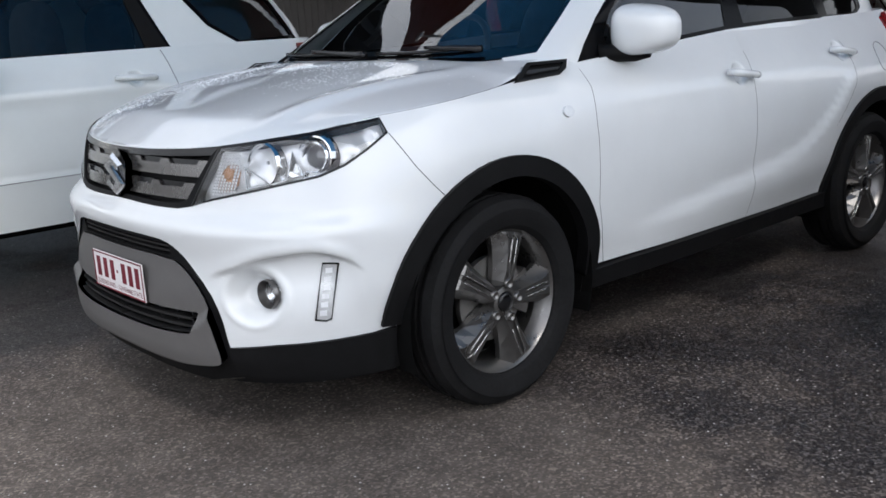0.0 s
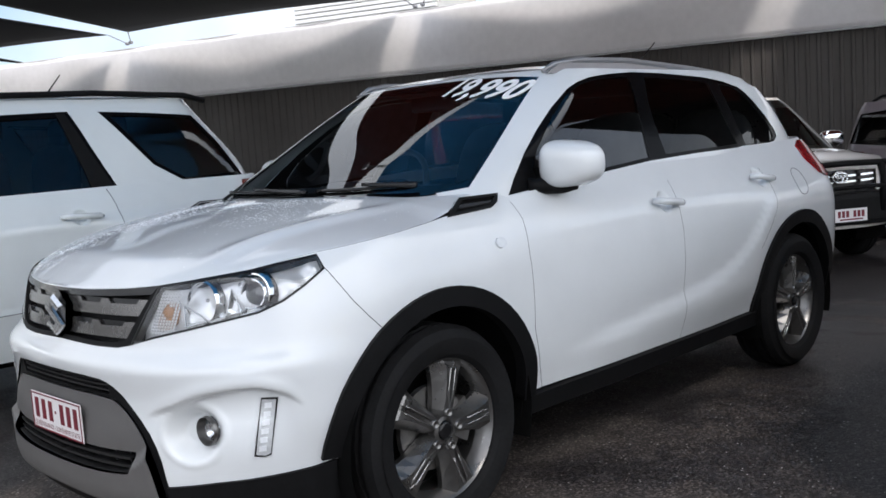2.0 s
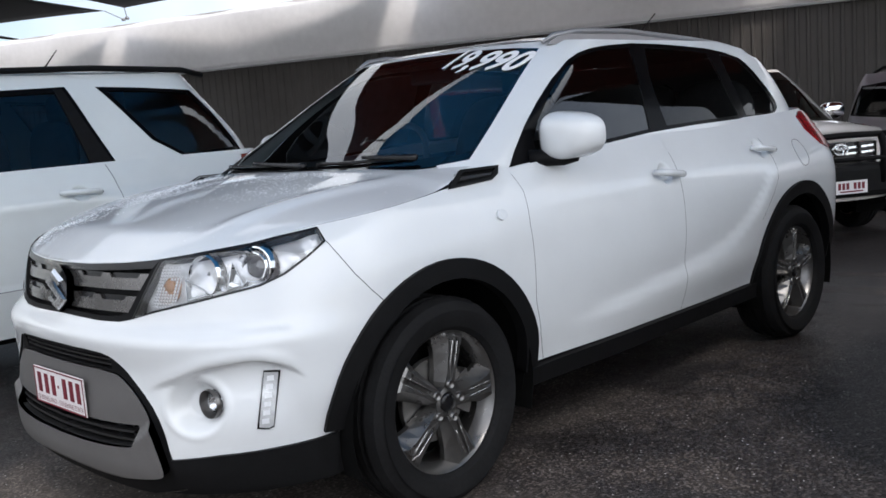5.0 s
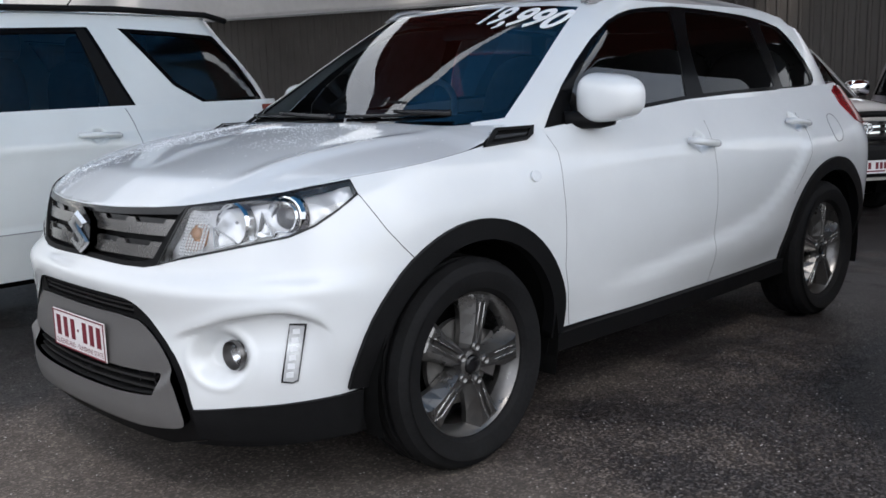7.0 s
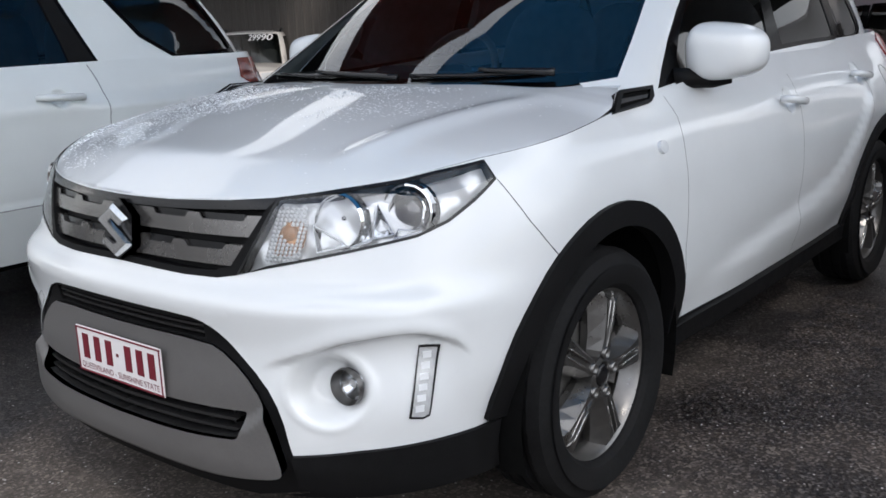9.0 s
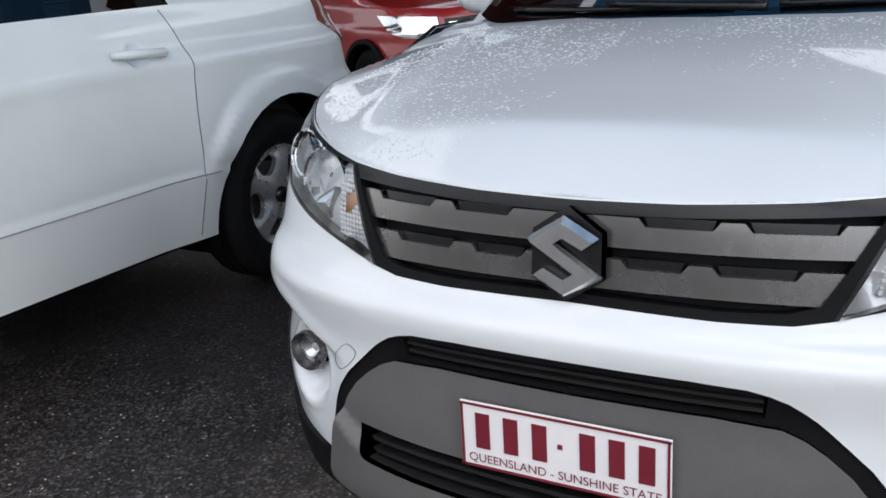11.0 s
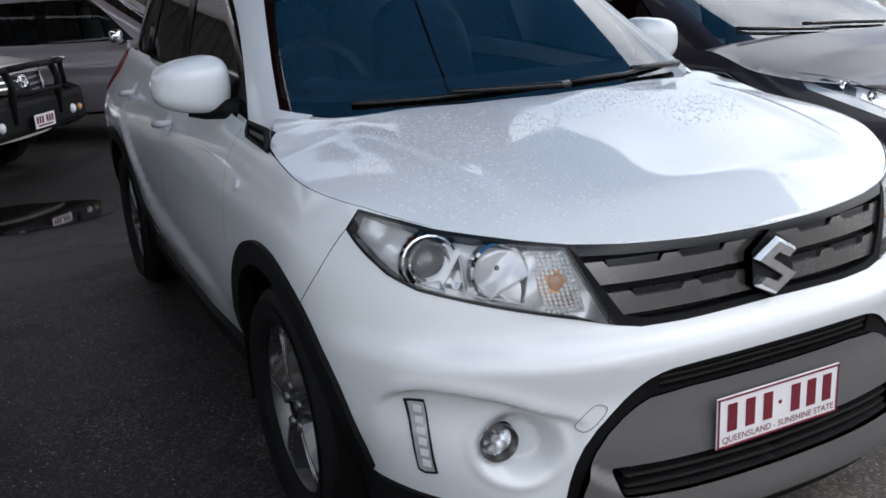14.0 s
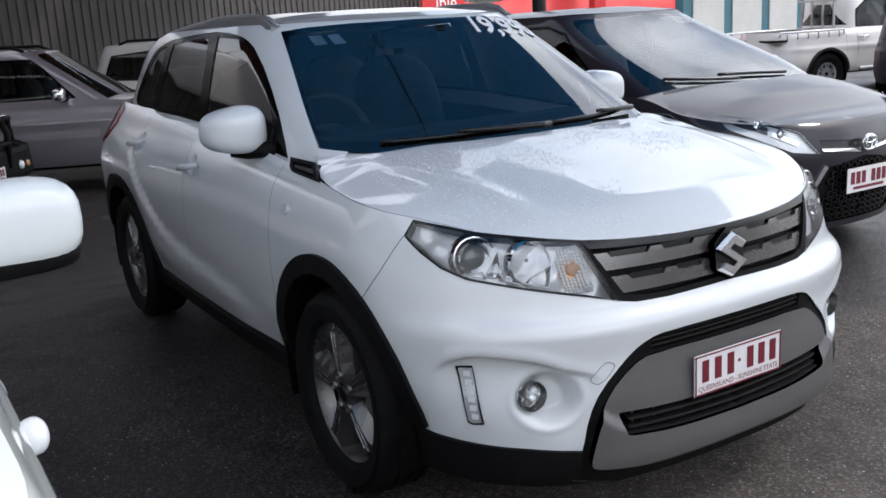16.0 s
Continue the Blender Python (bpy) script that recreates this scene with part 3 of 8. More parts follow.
def ground():
    xs = np.unique(np.concatenate([np.linspace(-2000, -40, 6), np.linspace(-40, -9, 20), np.linspace(-9, 5, 80), np.linspace(5, 40, 12), np.linspace(40, 2000, 6)]))
    ys = np.unique(np.concatenate([np.linspace(-2000, -30, 6), np.linspace(-30, 30, 40), np.linspace(30, 2000, 6)]))
    v = [(x, y, ground_z(x)) for x in xs for y in ys]
    k = len(ys)
    f = [(i * k + j, (i + 1) * k + j, (i + 1) * k + j + 1, i * k + j + 1) for i in range(len(xs) - 1) for j in range(k - 1)]
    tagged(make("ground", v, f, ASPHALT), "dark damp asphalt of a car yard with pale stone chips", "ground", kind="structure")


ground()
# ---- the form of the white compact SUV: front axle at x = 0, nose towards +x ----
V_FRONT = curve((0.18, 0.80), (0.30, 0.835), (0.42, 0.835), (0.55, 0.825), (0.63, 0.835), (0.70, 0.80), (0.78, 0.79), (0.86, 0.775), (0.92, 0.70), (1.05, 0.45), (1.2, 0.2))
V_REAR = curve((0.18, -3.18), (0.45, -3.31), (0.62, -3.32), (0.8, -3.28), (1.0, -3.24), (1.2, -3.15))
V_SIDE = curve((0.18, 0.80), (0.34, 0.825), (0.50, 0.862), (0.66, 0.872), (0.78, 0.866), (0.88, 0.848), (0.95, 0.822), (1.02, 0.780), (1.08, 0.742), (1.2, 0.64))
V_BEND = curve((0.18, 2.9), (0.6, 2.8), (0.72, 2.5), (0.87, 2.25), (1.1, 2.2))
V_BENDR = curve((0.18, 3.0), (1.2, 2.8))
V_LEDGE = curve((0.0, 0.40), (0.55, 0.43), (1.2, 0.485), (1.75, 0.56), (1.98, 0.66), (2.15, 0.80), (2.30, 0.90), (3.4, 1.0))


def v_width(x, z):
    hump = 0.032 * np.exp(-((x + 2.48) / 0.44) ** 2) * np.exp(-((z - 0.84) / 0.13) ** 2)
    fender = 0.010 * np.exp(-((x + 0.05) / 0.45) ** 2) * np.exp(-((z - 0.80) / 0.12) ** 2)
    scoop = -0.012 * np.exp(-(((z - 0.47) - 0.13 * step(x, -0.6, -2.1)) / 0.09) ** 2) * step(x, -0.45, -0.9) * step(-x, 2.35, 1.9)
    # ledge that runs up the doors towards the rear wheel's haunch
    line = V_LEDGE(-x)
    ledge = 0.017 * step(z, line + 0.045, line - 0.025) * step(z, line - 0.32, line - 0.03) * step(x, -0.50, -0.95) * step(-x, 2.42, 2.10)
    return V_SIDE(z) + hump + fender + 0.5 * scoop + ledge


BODY = Shell(0.10, -2.78, V_FRONT, V_REAR, v_width, V_BEND, V_BENDR)

G_FRONT = curve((0.98, 0.02), (1.05, -0.11), (1.20, -0.37), (1.36, -0.645), (1.46, -0.83), (1.52, -0.95))
G_SIDE = curve((0.98, 0.772), (1.03, 0.757), (1.08, 0.742), (1.20, 0.708), (1.34, 0.665), (1.43, 0.632), (1.48, 0.605), (1.53, 0.55))
G_REAR = curve((0.98, -3.26), (1.12, -3.21), (1.26, -3.10), (1.38, -2.94), (1.47, -2.79), (1.53, -2.69))
GLASS = Shell(lambda z: G_FRONT(z) - 0.42, -2.42, G_FRONT, G_REAR, lambda x, z: G_SIDE(z) - 0.05 * step(x, -1.9, -3.0), curve((0.98, 3.0), (1.6, 3.0)), curve((0.98, 3.2), (1.6, 3.0)))
# ---- the white compact SUV in the middle of the yard ----
car = thing("suv", "clean white compact SUV with black cladding and rain-beaded bonnet", "car")


V_BROW = curve((0.44, 0.50), (0.476, 0.522), (0.561, 0.552), (0.652, 0.583), (0.757, 0.597), (0.838, 0.576), (0.90, 0.53))


V_HANDLES = ((2.699, 0.922), (3.549, 0.960))


def v_bump(a, z):
    """Relief of the front bumper: the brow over the fog lamp, the bowl round the lamp, a soft crease under the headlamp."""
    a = np.abs(a)
    brow = V_BROW(a)
    d = brow - z
    fade = step(a, 0.45, 0.60) * (1 - step(a, 0.80, 0.90))
    pocket = -0.028 * step(d, -0.003, 0.018) * (1 - step(d, 0.035, 0.22)) * fade
    lip = 0.006 * np.exp(-((d + 0.012) / 0.022) ** 2) * fade
    r = np.hypot((a - 0.601) * 0.95, z - 0.467)
    bowl = -0.046 * (1 - step(r, 0.040, 0.080)) + 0.003 * np.exp(-((r - 0.086) / 0.010) ** 2)
    crease = 0.007 * np.exp(-((z - 0.655) / 0.028) ** 2) * (1 - step(a, 0.75, 1.0))
    cups = sum(-0.017 * (1 - step(np.hypot((a - ha) / 0.050, (z - hz) / 0.048), 0.50, 1.0)) for ha, hz in V_HANDLES)
    return pocket + lip + bowl + crease + cups


BODY.bump = v_bump
HEADLAMP = [(0.407, 0.704), (0.49, 0.724), (0.578, 0.742), (0.648, 0.756), (0.722, 0.771), (0.80, 0.786), (0.866, 0.812), (0.925, 0.848), (0.985, 0.889),
            (0.974, 0.929), (0.865, 0.914), (0.789, 0.901), (0.656, 0.886), (0.608, 0.880), (0.513, 0.870)]
GRILLE = [(0.0, 0.853), (0.19, 0.855), (0.387, 0.862), (0.513, 0.870), (0.407, 0.704), (0.355, 0.695), (0.25, 0.693), (0.0, 0.697)]
FRAME = [(0.0, 0.612), (0.275, 0.612), (0.335, 0.599), (0.375, 0.575), (0.405, 0.549), (0.47, 0.484), (0.503, 0.41), (0.522, 0.317), (0.56, 0.19), (0.0, 0.19)]
PANEL = [(0.0, 0.553), (0.325, 0.556), (0.385, 0.530), (0.447, 0.471), (0.479, 0.397), (0.501, 0.31), (0.506, 0.283), (0.497, 0.272), (0.465, 0.265), (0.30, 0.250), (0.0, 0.244)]
LOW_INTAKE = [(0.0, 0.400), (0.22, 0.402), (0.36, 0.407), (0.412, 0.410), (0.424, 0.410), (0.424, 0.400), (0.412, 0.358), (0.406, 0.351), (0.39, 0.347), (0.25, 0.338), (0.0, 0.334)]


def soft_open(poly, rounds=2):
    """Corners of an open line cut by Chaikin's rule; its ends stay."""
    p = np.array(poly, float)
    for _ in range(rounds):
        q = np.stack([0.75 * p[:-1] + 0.25 * p[1:], 0.25 * p[:-1] + 0.75 * p[1:]], 1).reshape(-1, 2)
        p = np.concatenate([p[:1], q[1:-1], p[-1:]])
    return p


FRAME, PANEL, LOW_INTAKE = soft_open(FRAME, 1), soft_open(PANEL, 1), soft_open(LOW_INTAKE, 1)
UP_INTAKE = [(0.0, 0.597), (0.318, 0.597), (0.316, 0.560), (0.0, 0.560)]
DRL = [(0.785, 0.557), (0.828, 0.555), (0.800, 0.402), (0.786, 0.397), (0.758, 0.402)]
TAIL = [(4.14, 1.02), (4.14, 1.085), (4.20, 1.108), (4.62, 1.105), (4.62, 0.93), (4.27, 0.915), (4.20, 0.94)]
TOP = [(0.0, 0.856), (0.19, 0.858), (0.387, 0.865), (0.513, 0.873), (0.656, 0.889), (0.817, 0.908), (0.963, 0.932), (1.158, 0.953), (1.343, 0.972), (1.475, 0.988),
       (1.545, 1.034), (1.74, 1.034), (1.786, 1.020), (2.016, 1.036), (2.392, 1.061), (2.762, 1.084), (3.2, 1.100), (3.532, 1.108), (3.995, 1.115), (4.4, 1.13), (BODY.end, 1.13)]
BOTTOM_EDGE = [(0.522, 0.317), (0.659, 0.333), (0.802, 0.340), (0.905, 0.345), (1.0, 0.352)]
SEAM_BUMPER = [(0.986, 0.889), (1.044, 0.792), (1.085, 0.74), (1.13, 0.69)]
SEAM_FENDER = [(1.783, 1.02), (1.806, 0.945), (1.786, 0.825), (1.788, 0.573), (1.82, 0.45), (1.862, 0.335)]
SEAM_DOORS = [(2.80, 1.087), (2.79, 0.9), (2.775, 0.6), (2.77, 0.335)]
SEAM_QUARTER = [(3.565, 1.110), (3.60, 1.02), (3.615, 0.92), (3.59, 0.82), (3.53, 0.74), (3.44, 0.64)]
ARCH, OPEN_R = 0.452, 0.398


def body():
    outline = [(0.0, 0.20), (0.95, 0.215), (1.20, 0.265), (3.9, 0.27), (BODY.end, 0.25)] + TOP[::-1]
    arch_f = on_side(BODY, arc(0, 0.33, OPEN_R, -25, 205))
    arch_r = on_side(BODY, arc(-2.5, 0.33, OPEN_R, -25, 205))
    gaps = [("gap", ribbon(dense(s, 0.02, False), 0.0022)) for s in (SEAM_BUMPER, SEAM_FENDER, SEAM_DOORS, SEAM_QUARTER)]
    fog = [(0.640 + 0.033 * math.cos(t * math.pi / 12), 0.474 + 0.034 * math.sin(t * math.pi / 12)) for t in range(24)]
    low = [(0.44, 0.19)] + BOTTOM_EDGE + [(1.3, 0.352), (3.0, 0.345), (3.9, 0.35), (4.2, 0.42), (4.5, 0.45), (BODY.end, 0.45), (BODY.end, 0.20)]
    regions = [("hole", arch_f), ("hole2", arch_r), ("headlamp", HEADLAMP), ("grille", GRILLE), ("frame", FRAME), ("fog", fog), ("drl", DRL), ("tail", TAIL), ("low", low)]
    regions += [(f"gap{i}", g[1]) for i, g in enumerate(gaps)]
    uv, tri = cut(outline, regions, 0.03, fine=[(0.40, 0.30, 0.95, 0.66, 0.0075), (0.0, 0.60, 1.0, 0.72, 0.018)] + [(ha - 0.065, hz - 0.06, ha + 0.065, hz + 0.06, 0.007) for ha, hz in V_HANDLES])
    rest = tri["rest"]
    mid = uv[rest].mean(1)

    def seam(path):
        p = np.array(path)[::-1]
        return np.interp(mid[:, 1], p[:, 1], p[:, 0])

    bumper = mid[:, 0] < np.where(mid[:, 1] > 0.69, seam(SEAM_BUMPER), 1.2)
    fender = ~bumper & (mid[:, 0] < seam(SEAM_FENDER))
    front_door = ~bumper & ~fender & (mid[:, 0] < seam(SEAM_DOORS))
    rear_door = ~bumper & ~fender & ~front_door & (mid[:, 0] < seam(SEAM_QUARTER))
    quarter = ~(bumper | fender | front_door | rear_door)
    doors = {}
    whole("front_bumper", skin(BODY, uv, rest[bumper]), WHITE, car, "white bumper skin with fog lamp bowls")
    for name, pick in (("front_fender", fender), ("front_door", front_door), ("rear_door", rear_door), ("rear_quarter", quarter)):
        doors[name] = pair(name, skin(BODY, uv, rest[pick]), WHITE, car)
    pair("lower_cladding", skin(BODY, uv, tri["low"]), PLASTIC, car, "black plastic cladding")
    return doors


def inner_liner():
    """Dark structure behind the panels, seen in the shut lines and wheel wells."""
    outline = [(0.0, 0.24), (BODY.end, 0.24), (BODY.end, 1.10), (3.9, 1.09), (2.76, 1.07), (1.8, 1.00), (1.5, 0.96), (0.97, 0.90), (0.5, 0.86), (0.0, 0.84)]
    holes = [("hole", on_side(BODY, arc(0, 0.33, 0.40, -18, 198))), ("hole2", on_side(BODY, arc(-2.5, 0.33, 0.40, -18, 198)))]
    BODY.bump = lambda a, z: 0 * a
    uv, tri = cut(outline, holes, 0.08)
    whole("inner_structure", skin(BODY, uv, tri["rest"], -0.075), SHADOW_BLACK, car)
    BODY.bump = v_bump
    for cx in (0.0, -2.5):
        for s in (1, -1):
            bm = bmesh.new()
            pts = arc(cx, 0.33, 0.40, -18, 198, 24)
            a = [bm.verts.new((x, s * 0.86, z)) for x, z in pts]
            b = [bm.verts.new((x, s * 0.52, z)) for x, z in pts]
            for i in range(len(pts) - 1):
                bm.faces.new((a[i], a[i + 1], b[i + 1], b[i]))
            bm.faces.new(b)
            part("wheel_well", bm, SHADOW_BLACK, car)
    bm = box(bmesh.new(), -3.05, 0.38, -0.62, 0.62, 0.20, 0.26, 0.02)
    part("underbody", bm, SHADOW_BLACK, car)


def cladding():
    for cx in (0.0, -2.5):
        out_, in_ = arc(cx, 0.33, ARCH, -2, 178), arc(cx, 0.33, 0.390, 178, -2)
        if cx == 0.0:
            out_ = arc(cx, 0.33, ARCH, 4, 180)
            in_ = arc(cx, 0.33, 0.390, 180, 4)
        pair("wheel_arch_trim", slab(BODY, on_side(BODY, out_ + in_), -0.03, 0.014, 0.03), PLASTIC, car, "black plastic wheel arch trim")
    sill = [(-0.40, 0.275), (-0.425, 0.34), (-0.9, 0.345), (-2.08, 0.345), (-2.10, 0.275)]
    pair("sill_trim", slab(BODY, on_side(BODY, dense(sill, 0.06)), -0.03, 0.020, 0.04), PLASTIC, car, "black plastic sill trim")
    nose = [(0.522, 0.317), (0.659, 0.333), (0.802, 0.340), (0.905, 0.345), (0.965, 0.352), (0.955, 0.225), (0.535, 0.235)]
    pair("bumper_corner_trim", slab(BODY, nose, -0.02, 0.010, 0.03), PLASTIC, car, "black plastic bumper corner")


class Flat:
    """A shell whose offset is fixed, to lay things before or behind another shell."""

    def __init__(self, shell, off):
        self.shell, self.off = shell, off

    def at(self, a, z, out=0.0):
        return self.shell.base(a, z) + self.shell.tilt(self.shell.base, np.asarray(a, float), np.asarray(z, float)) * (np.zeros(np.shape(a)) + out + self.off)[..., None]

    def normal(self, a, z):
        return self.shell.tilt(self.shell.base, np.asarray(a, float), np.asarray(z, float))


SMOOTH = Flat(BODY, 0.0)
V_CHIN = curve((0.0, 0.368), (0.38, 0.370), (0.43, 0.388), (0.47, 0.418), (0.52, 0.47), (0.6, 0.52))


class Chin(Flat):
    """The lower panel, whose foot stands forward as a lip below a crease that climbs at its ends."""

    def __init__(self, shell):
        self.shell, self.off = shell, 0.0

    def at(self, a, z, out=0.0):
        a, z = np.asarray(a, float), np.asarray(z, float)
        d = V_CHIN(a) - z
        lip = 0.022 * step(d, -0.020, 0.022) * (1 - 0.9 * step(z, 0.258, 0.228) * (1 - step(a, 0.40, 0.50)))
        return Flat.at(self, a, z, out + lip)

    def normal(self, a, z):
        return self.shell.tilt(self.at, np.asarray(a, float), np.asarray(z, float))


def inset(poly, by):
    """The outline moved inwards by a fixed width."""
    p = np.array(poly, float)
    d = np.roll(p, -1, 0) - np.roll(p, 1, 0)
    n = np.stack([-d[:, 1], d[:, 0]], 1) / np.linalg.norm(d, axis=1, keepdims=True)
    area = np.sum(p[:, 0] * np.roll(p[:, 1], -1) - np.roll(p[:, 0], -1) * p[:, 1])
    return p + n * by * (1 if area > 0 else -1)


BADGE_CHROME = plain("satin_badge_chrome", (0.80, 0.81, 0.82), rough=0.22, metal=0.92, vary=0.05)
SLAT = plain("dark_grille_plastic", (0.014, 0.014, 0.0145), rough=0.4, vary=0.2)


def front_face():
    # upper grille: black surround, recessed back, two notched metal bars on each side
    g = thing_part("grille", car)
    whole("grille_back", slab(Flat(BODY, -0.035), GRILLE, -0.01, 0.0, 0.03), PLASTIC, g)
    top_strip = [(0.0, 0.856), (0.19, 0.858), (0.387, 0.864), (0.513, 0.871), (0.490, 0.846), (0.387, 0.842), (0.19, 0.836), (0.0, 0.834)]
    whole("grille_surround", slab(SMOOTH, top_strip, -0.05, 0.000, 0.03), GLOSS_BLACK, g)
    low_strip = [(0.0, 0.712), (0.25, 0.708), (0.345, 0.711), (0.392, 0.722), (0.486, 0.846), (0.511, 0.868), (0.407, 0.704), (0.355, 0.695), (0.25, 0.693), (0.0, 0.697)]
    whole("grille_surround", slab(SMOOTH, low_strip, -0.05, 0.001, 0.03), PLASTIC, g)

    def bar(top, bot, end_top, end_bot, notches):
        pts = [(0.0, bot)]
        pts += [(end_bot, bot), (end_top, top)]
        line = []
        for n0, n1 in notches[::-1]:
            line += [(n1 + 0.012, top), (n1, top - 0.013), (n0, top - 0.013), (n0 - 0.012, top)]
        return pts + line + [(0.0, top)]
    whole("grille_bar", slab(Flat(BODY, -0.014), bar(0.832, 0.786, 0.478, 0.452, [(0.13, 0.24), (0.30, 0.42)]), -0.02, 0.006, 0.02), GUNMETAL, g, "brushed grey grille bar")
    whole("grille_bar", slab(Flat(BODY, -0.014), bar(0.768, 0.722, 0.436, 0.402, [(0.10, 0.19), (0.25, 0.36)]), -0.02, 0.006, 0.02), GUNMETAL, g, "brushed grey grille bar")
    for z in (0.826, 0.762):
        for a0, a1 in ((0.13, 0.24), (0.30, 0.42)) if z > 0.8 else ((0.10, 0.19), (0.25, 0.36)):
            pair("grille_slot", slab(Flat(BODY, -0.02), [(a0 + 0.004, z - 0.010), (a1 - 0.004, z - 0.010), (a1 + 0.004, z + 0.008), (a0 - 0.004, z + 0.008)], -0.02, 0.004, 0.02), GLOSS_BLACK, g)
    # badge: dark hexagon plate with a bright folded ribbon
    hexa = [(0.0, 0.844), (0.064, 0.808), (0.064, 0.736), (0.0, 0.700)]
    whole("badge_plate", slab(Flat(BODY, 0.004), hexa, -0.04, 0.012, 0.02), GLOSS_BLACK, g, "glossy black badge plate")
    bm = bmesh.new()
    shape = [(1.06 * y, 1.02 * z) for y, z in [(0, 0.064), (0.052, 0.033), (0.034, 0.019), (0, 0.037), (-0.018, 0.025), (0.057, -0.026), (0, -0.064), (-0.052, -0.033), (-0.034, -0.019), (0, -0.037), (0.018, -0.025), (-0.057, 0.026)]]
    for x0, x1 in ((0.812, 0.823),):
        a = [bm.verts.new((x0, y, 0.772 + z)) for y, z in shape]
        b = [bm.verts.new((x1, y * 0.86, 0.772 + z * 0.86)) for y, z in shape]
        k = len(shape)
        bm.faces.new(b)
        for i in range(k):
            bm.faces.new((a[i], a[(i + 1) % k], b[(i + 1) % k], b[i]))
    bmesh.ops.recalc_face_normals(bm, faces=bm.faces)
    part("badge", bm, BADGE_CHROME, g, "chrome badge")
    # lower opening
    low = thing_part("lower_grille", car)
    whole("frame", slab(SMOOTH, FRAME, -0.05, -0.006, 0.03, [UP_INTAKE, LOW_INTAKE]), PLASTIC, low, "black plastic frame")
    whole("intake_back", slab(Flat(BODY, -0.06), FRAME, -0.01, 0.0, 0.05), SHADOW_BLACK, low)
    chin = Chin(BODY)
    whole("skid_panel", slab(chin, PANEL, -0.075, 0.001, 0.0105, [LOW_INTAKE]), GREY_PLASTIC, low, "satin grey lower bumper panel with a chin lip")
    for z in (0.354, 0.378):
        whole("intake_slat", slab(Flat(BODY, -0.004), [(0.0, z - 0.004), (0.392, z + 0.005), (0.400, z + 0.012), (0.0, z + 0.004)], -0.03, 0.004, 0.05), SLAT, low)
    whole("intake_floor", slab(Flat(BODY, 0.010), [(0.0, 0.330), (0.25, 0.334), (0.40, 0.345), (0.40, 0.352), (0.25, 0.341), (0.0, 0.337)], -0.07, 0.0, 0.04), SLAT, low)
    for a in (0.10, 0.20, 0.30, 0.37):
        pair("intake_rib", slab(Flat(BODY, -0.022), [(a, 0.332), (a + 0.006, 0.332), (a + 0.006, 0.405), (a, 0.405)], -0.02, 0.0, 0.05), SLAT, low)
    for z in (0.568, 0.583):
        whole("intake_slat", slab(Flat(BODY, -0.016), [(0.0, z), (0.312, z), (0.312, z + 0.006), (0.0, z + 0.006)], -0.02, 0.006, 0.05), SLAT, low)


def thing_part(name, parent, label=""):
    """A small carrier mesh at the root of a part that has pieces of its own."""
    me = bpy.data.meshes.new(name)
    ob = new(name, me)
    ob.parent = parent
    if label:
        ob["label"] = label
    return ob


def disc_ring(bm, m, r0, r1, d0, d1, k=28):
    a = [bm.verts.new(m @ Vector((r0 * math.cos(2 * math.pi * i / k), r0 * math.sin(2 * math.pi * i / k), d0))) for i in range(k)]
    b = [bm.verts.new(m @ Vector((r1 * math.cos(2 * math.pi * i / k), r1 * math.sin(2 * math.pi * i / k), d1))) for i in range(k)]
    for i in range(k):
        bm.faces.new((a[i], a[(i + 1) % k], b[(i + 1) % k], b[i]))
    return a, b


def dome(bm, m, r, h, k=28, rings=6):
    prev = None
    for j in range(rings + 1):
        t = j / rings * math.pi / 2
        rr, d = r * math.cos(t), h * math.sin(t)
        if j == rings:
            tip = bm.verts.new(m @ Vector((0, 0, h)))
            for i in range(k):
                bm.faces.new((prev[i], prev[(i + 1) % k], tip))
            break
        ring = [bm.verts.new(m @ Vector((rr * math.cos(2 * math.pi * i / k), rr * math.sin(2 * math.pi * i / k), d))) for i in range(k)]
        if prev:
            for i in range(k):
                bm.faces.new((prev[i], prev[(i + 1) % k], ring[(i + 1) % k], ring[i]))
        prev = ring


def facing(shell, a, z, off, turn=0.5):
    """A pose on the shell whose z axis points outwards, turned partly towards straight ahead."""
    p, n = shell.at(np.array([a]), np.array([z]), off)[0], shell.normal(np.array([a]), np.array([z]))[0]
    n = Vector(n).lerp(Vector((1, 0, 0)), turn).normalized()
    return Matrix.Translation(Vector(p)) @ n.to_track_quat("Z", "Y").to_matrix().to_4x4()


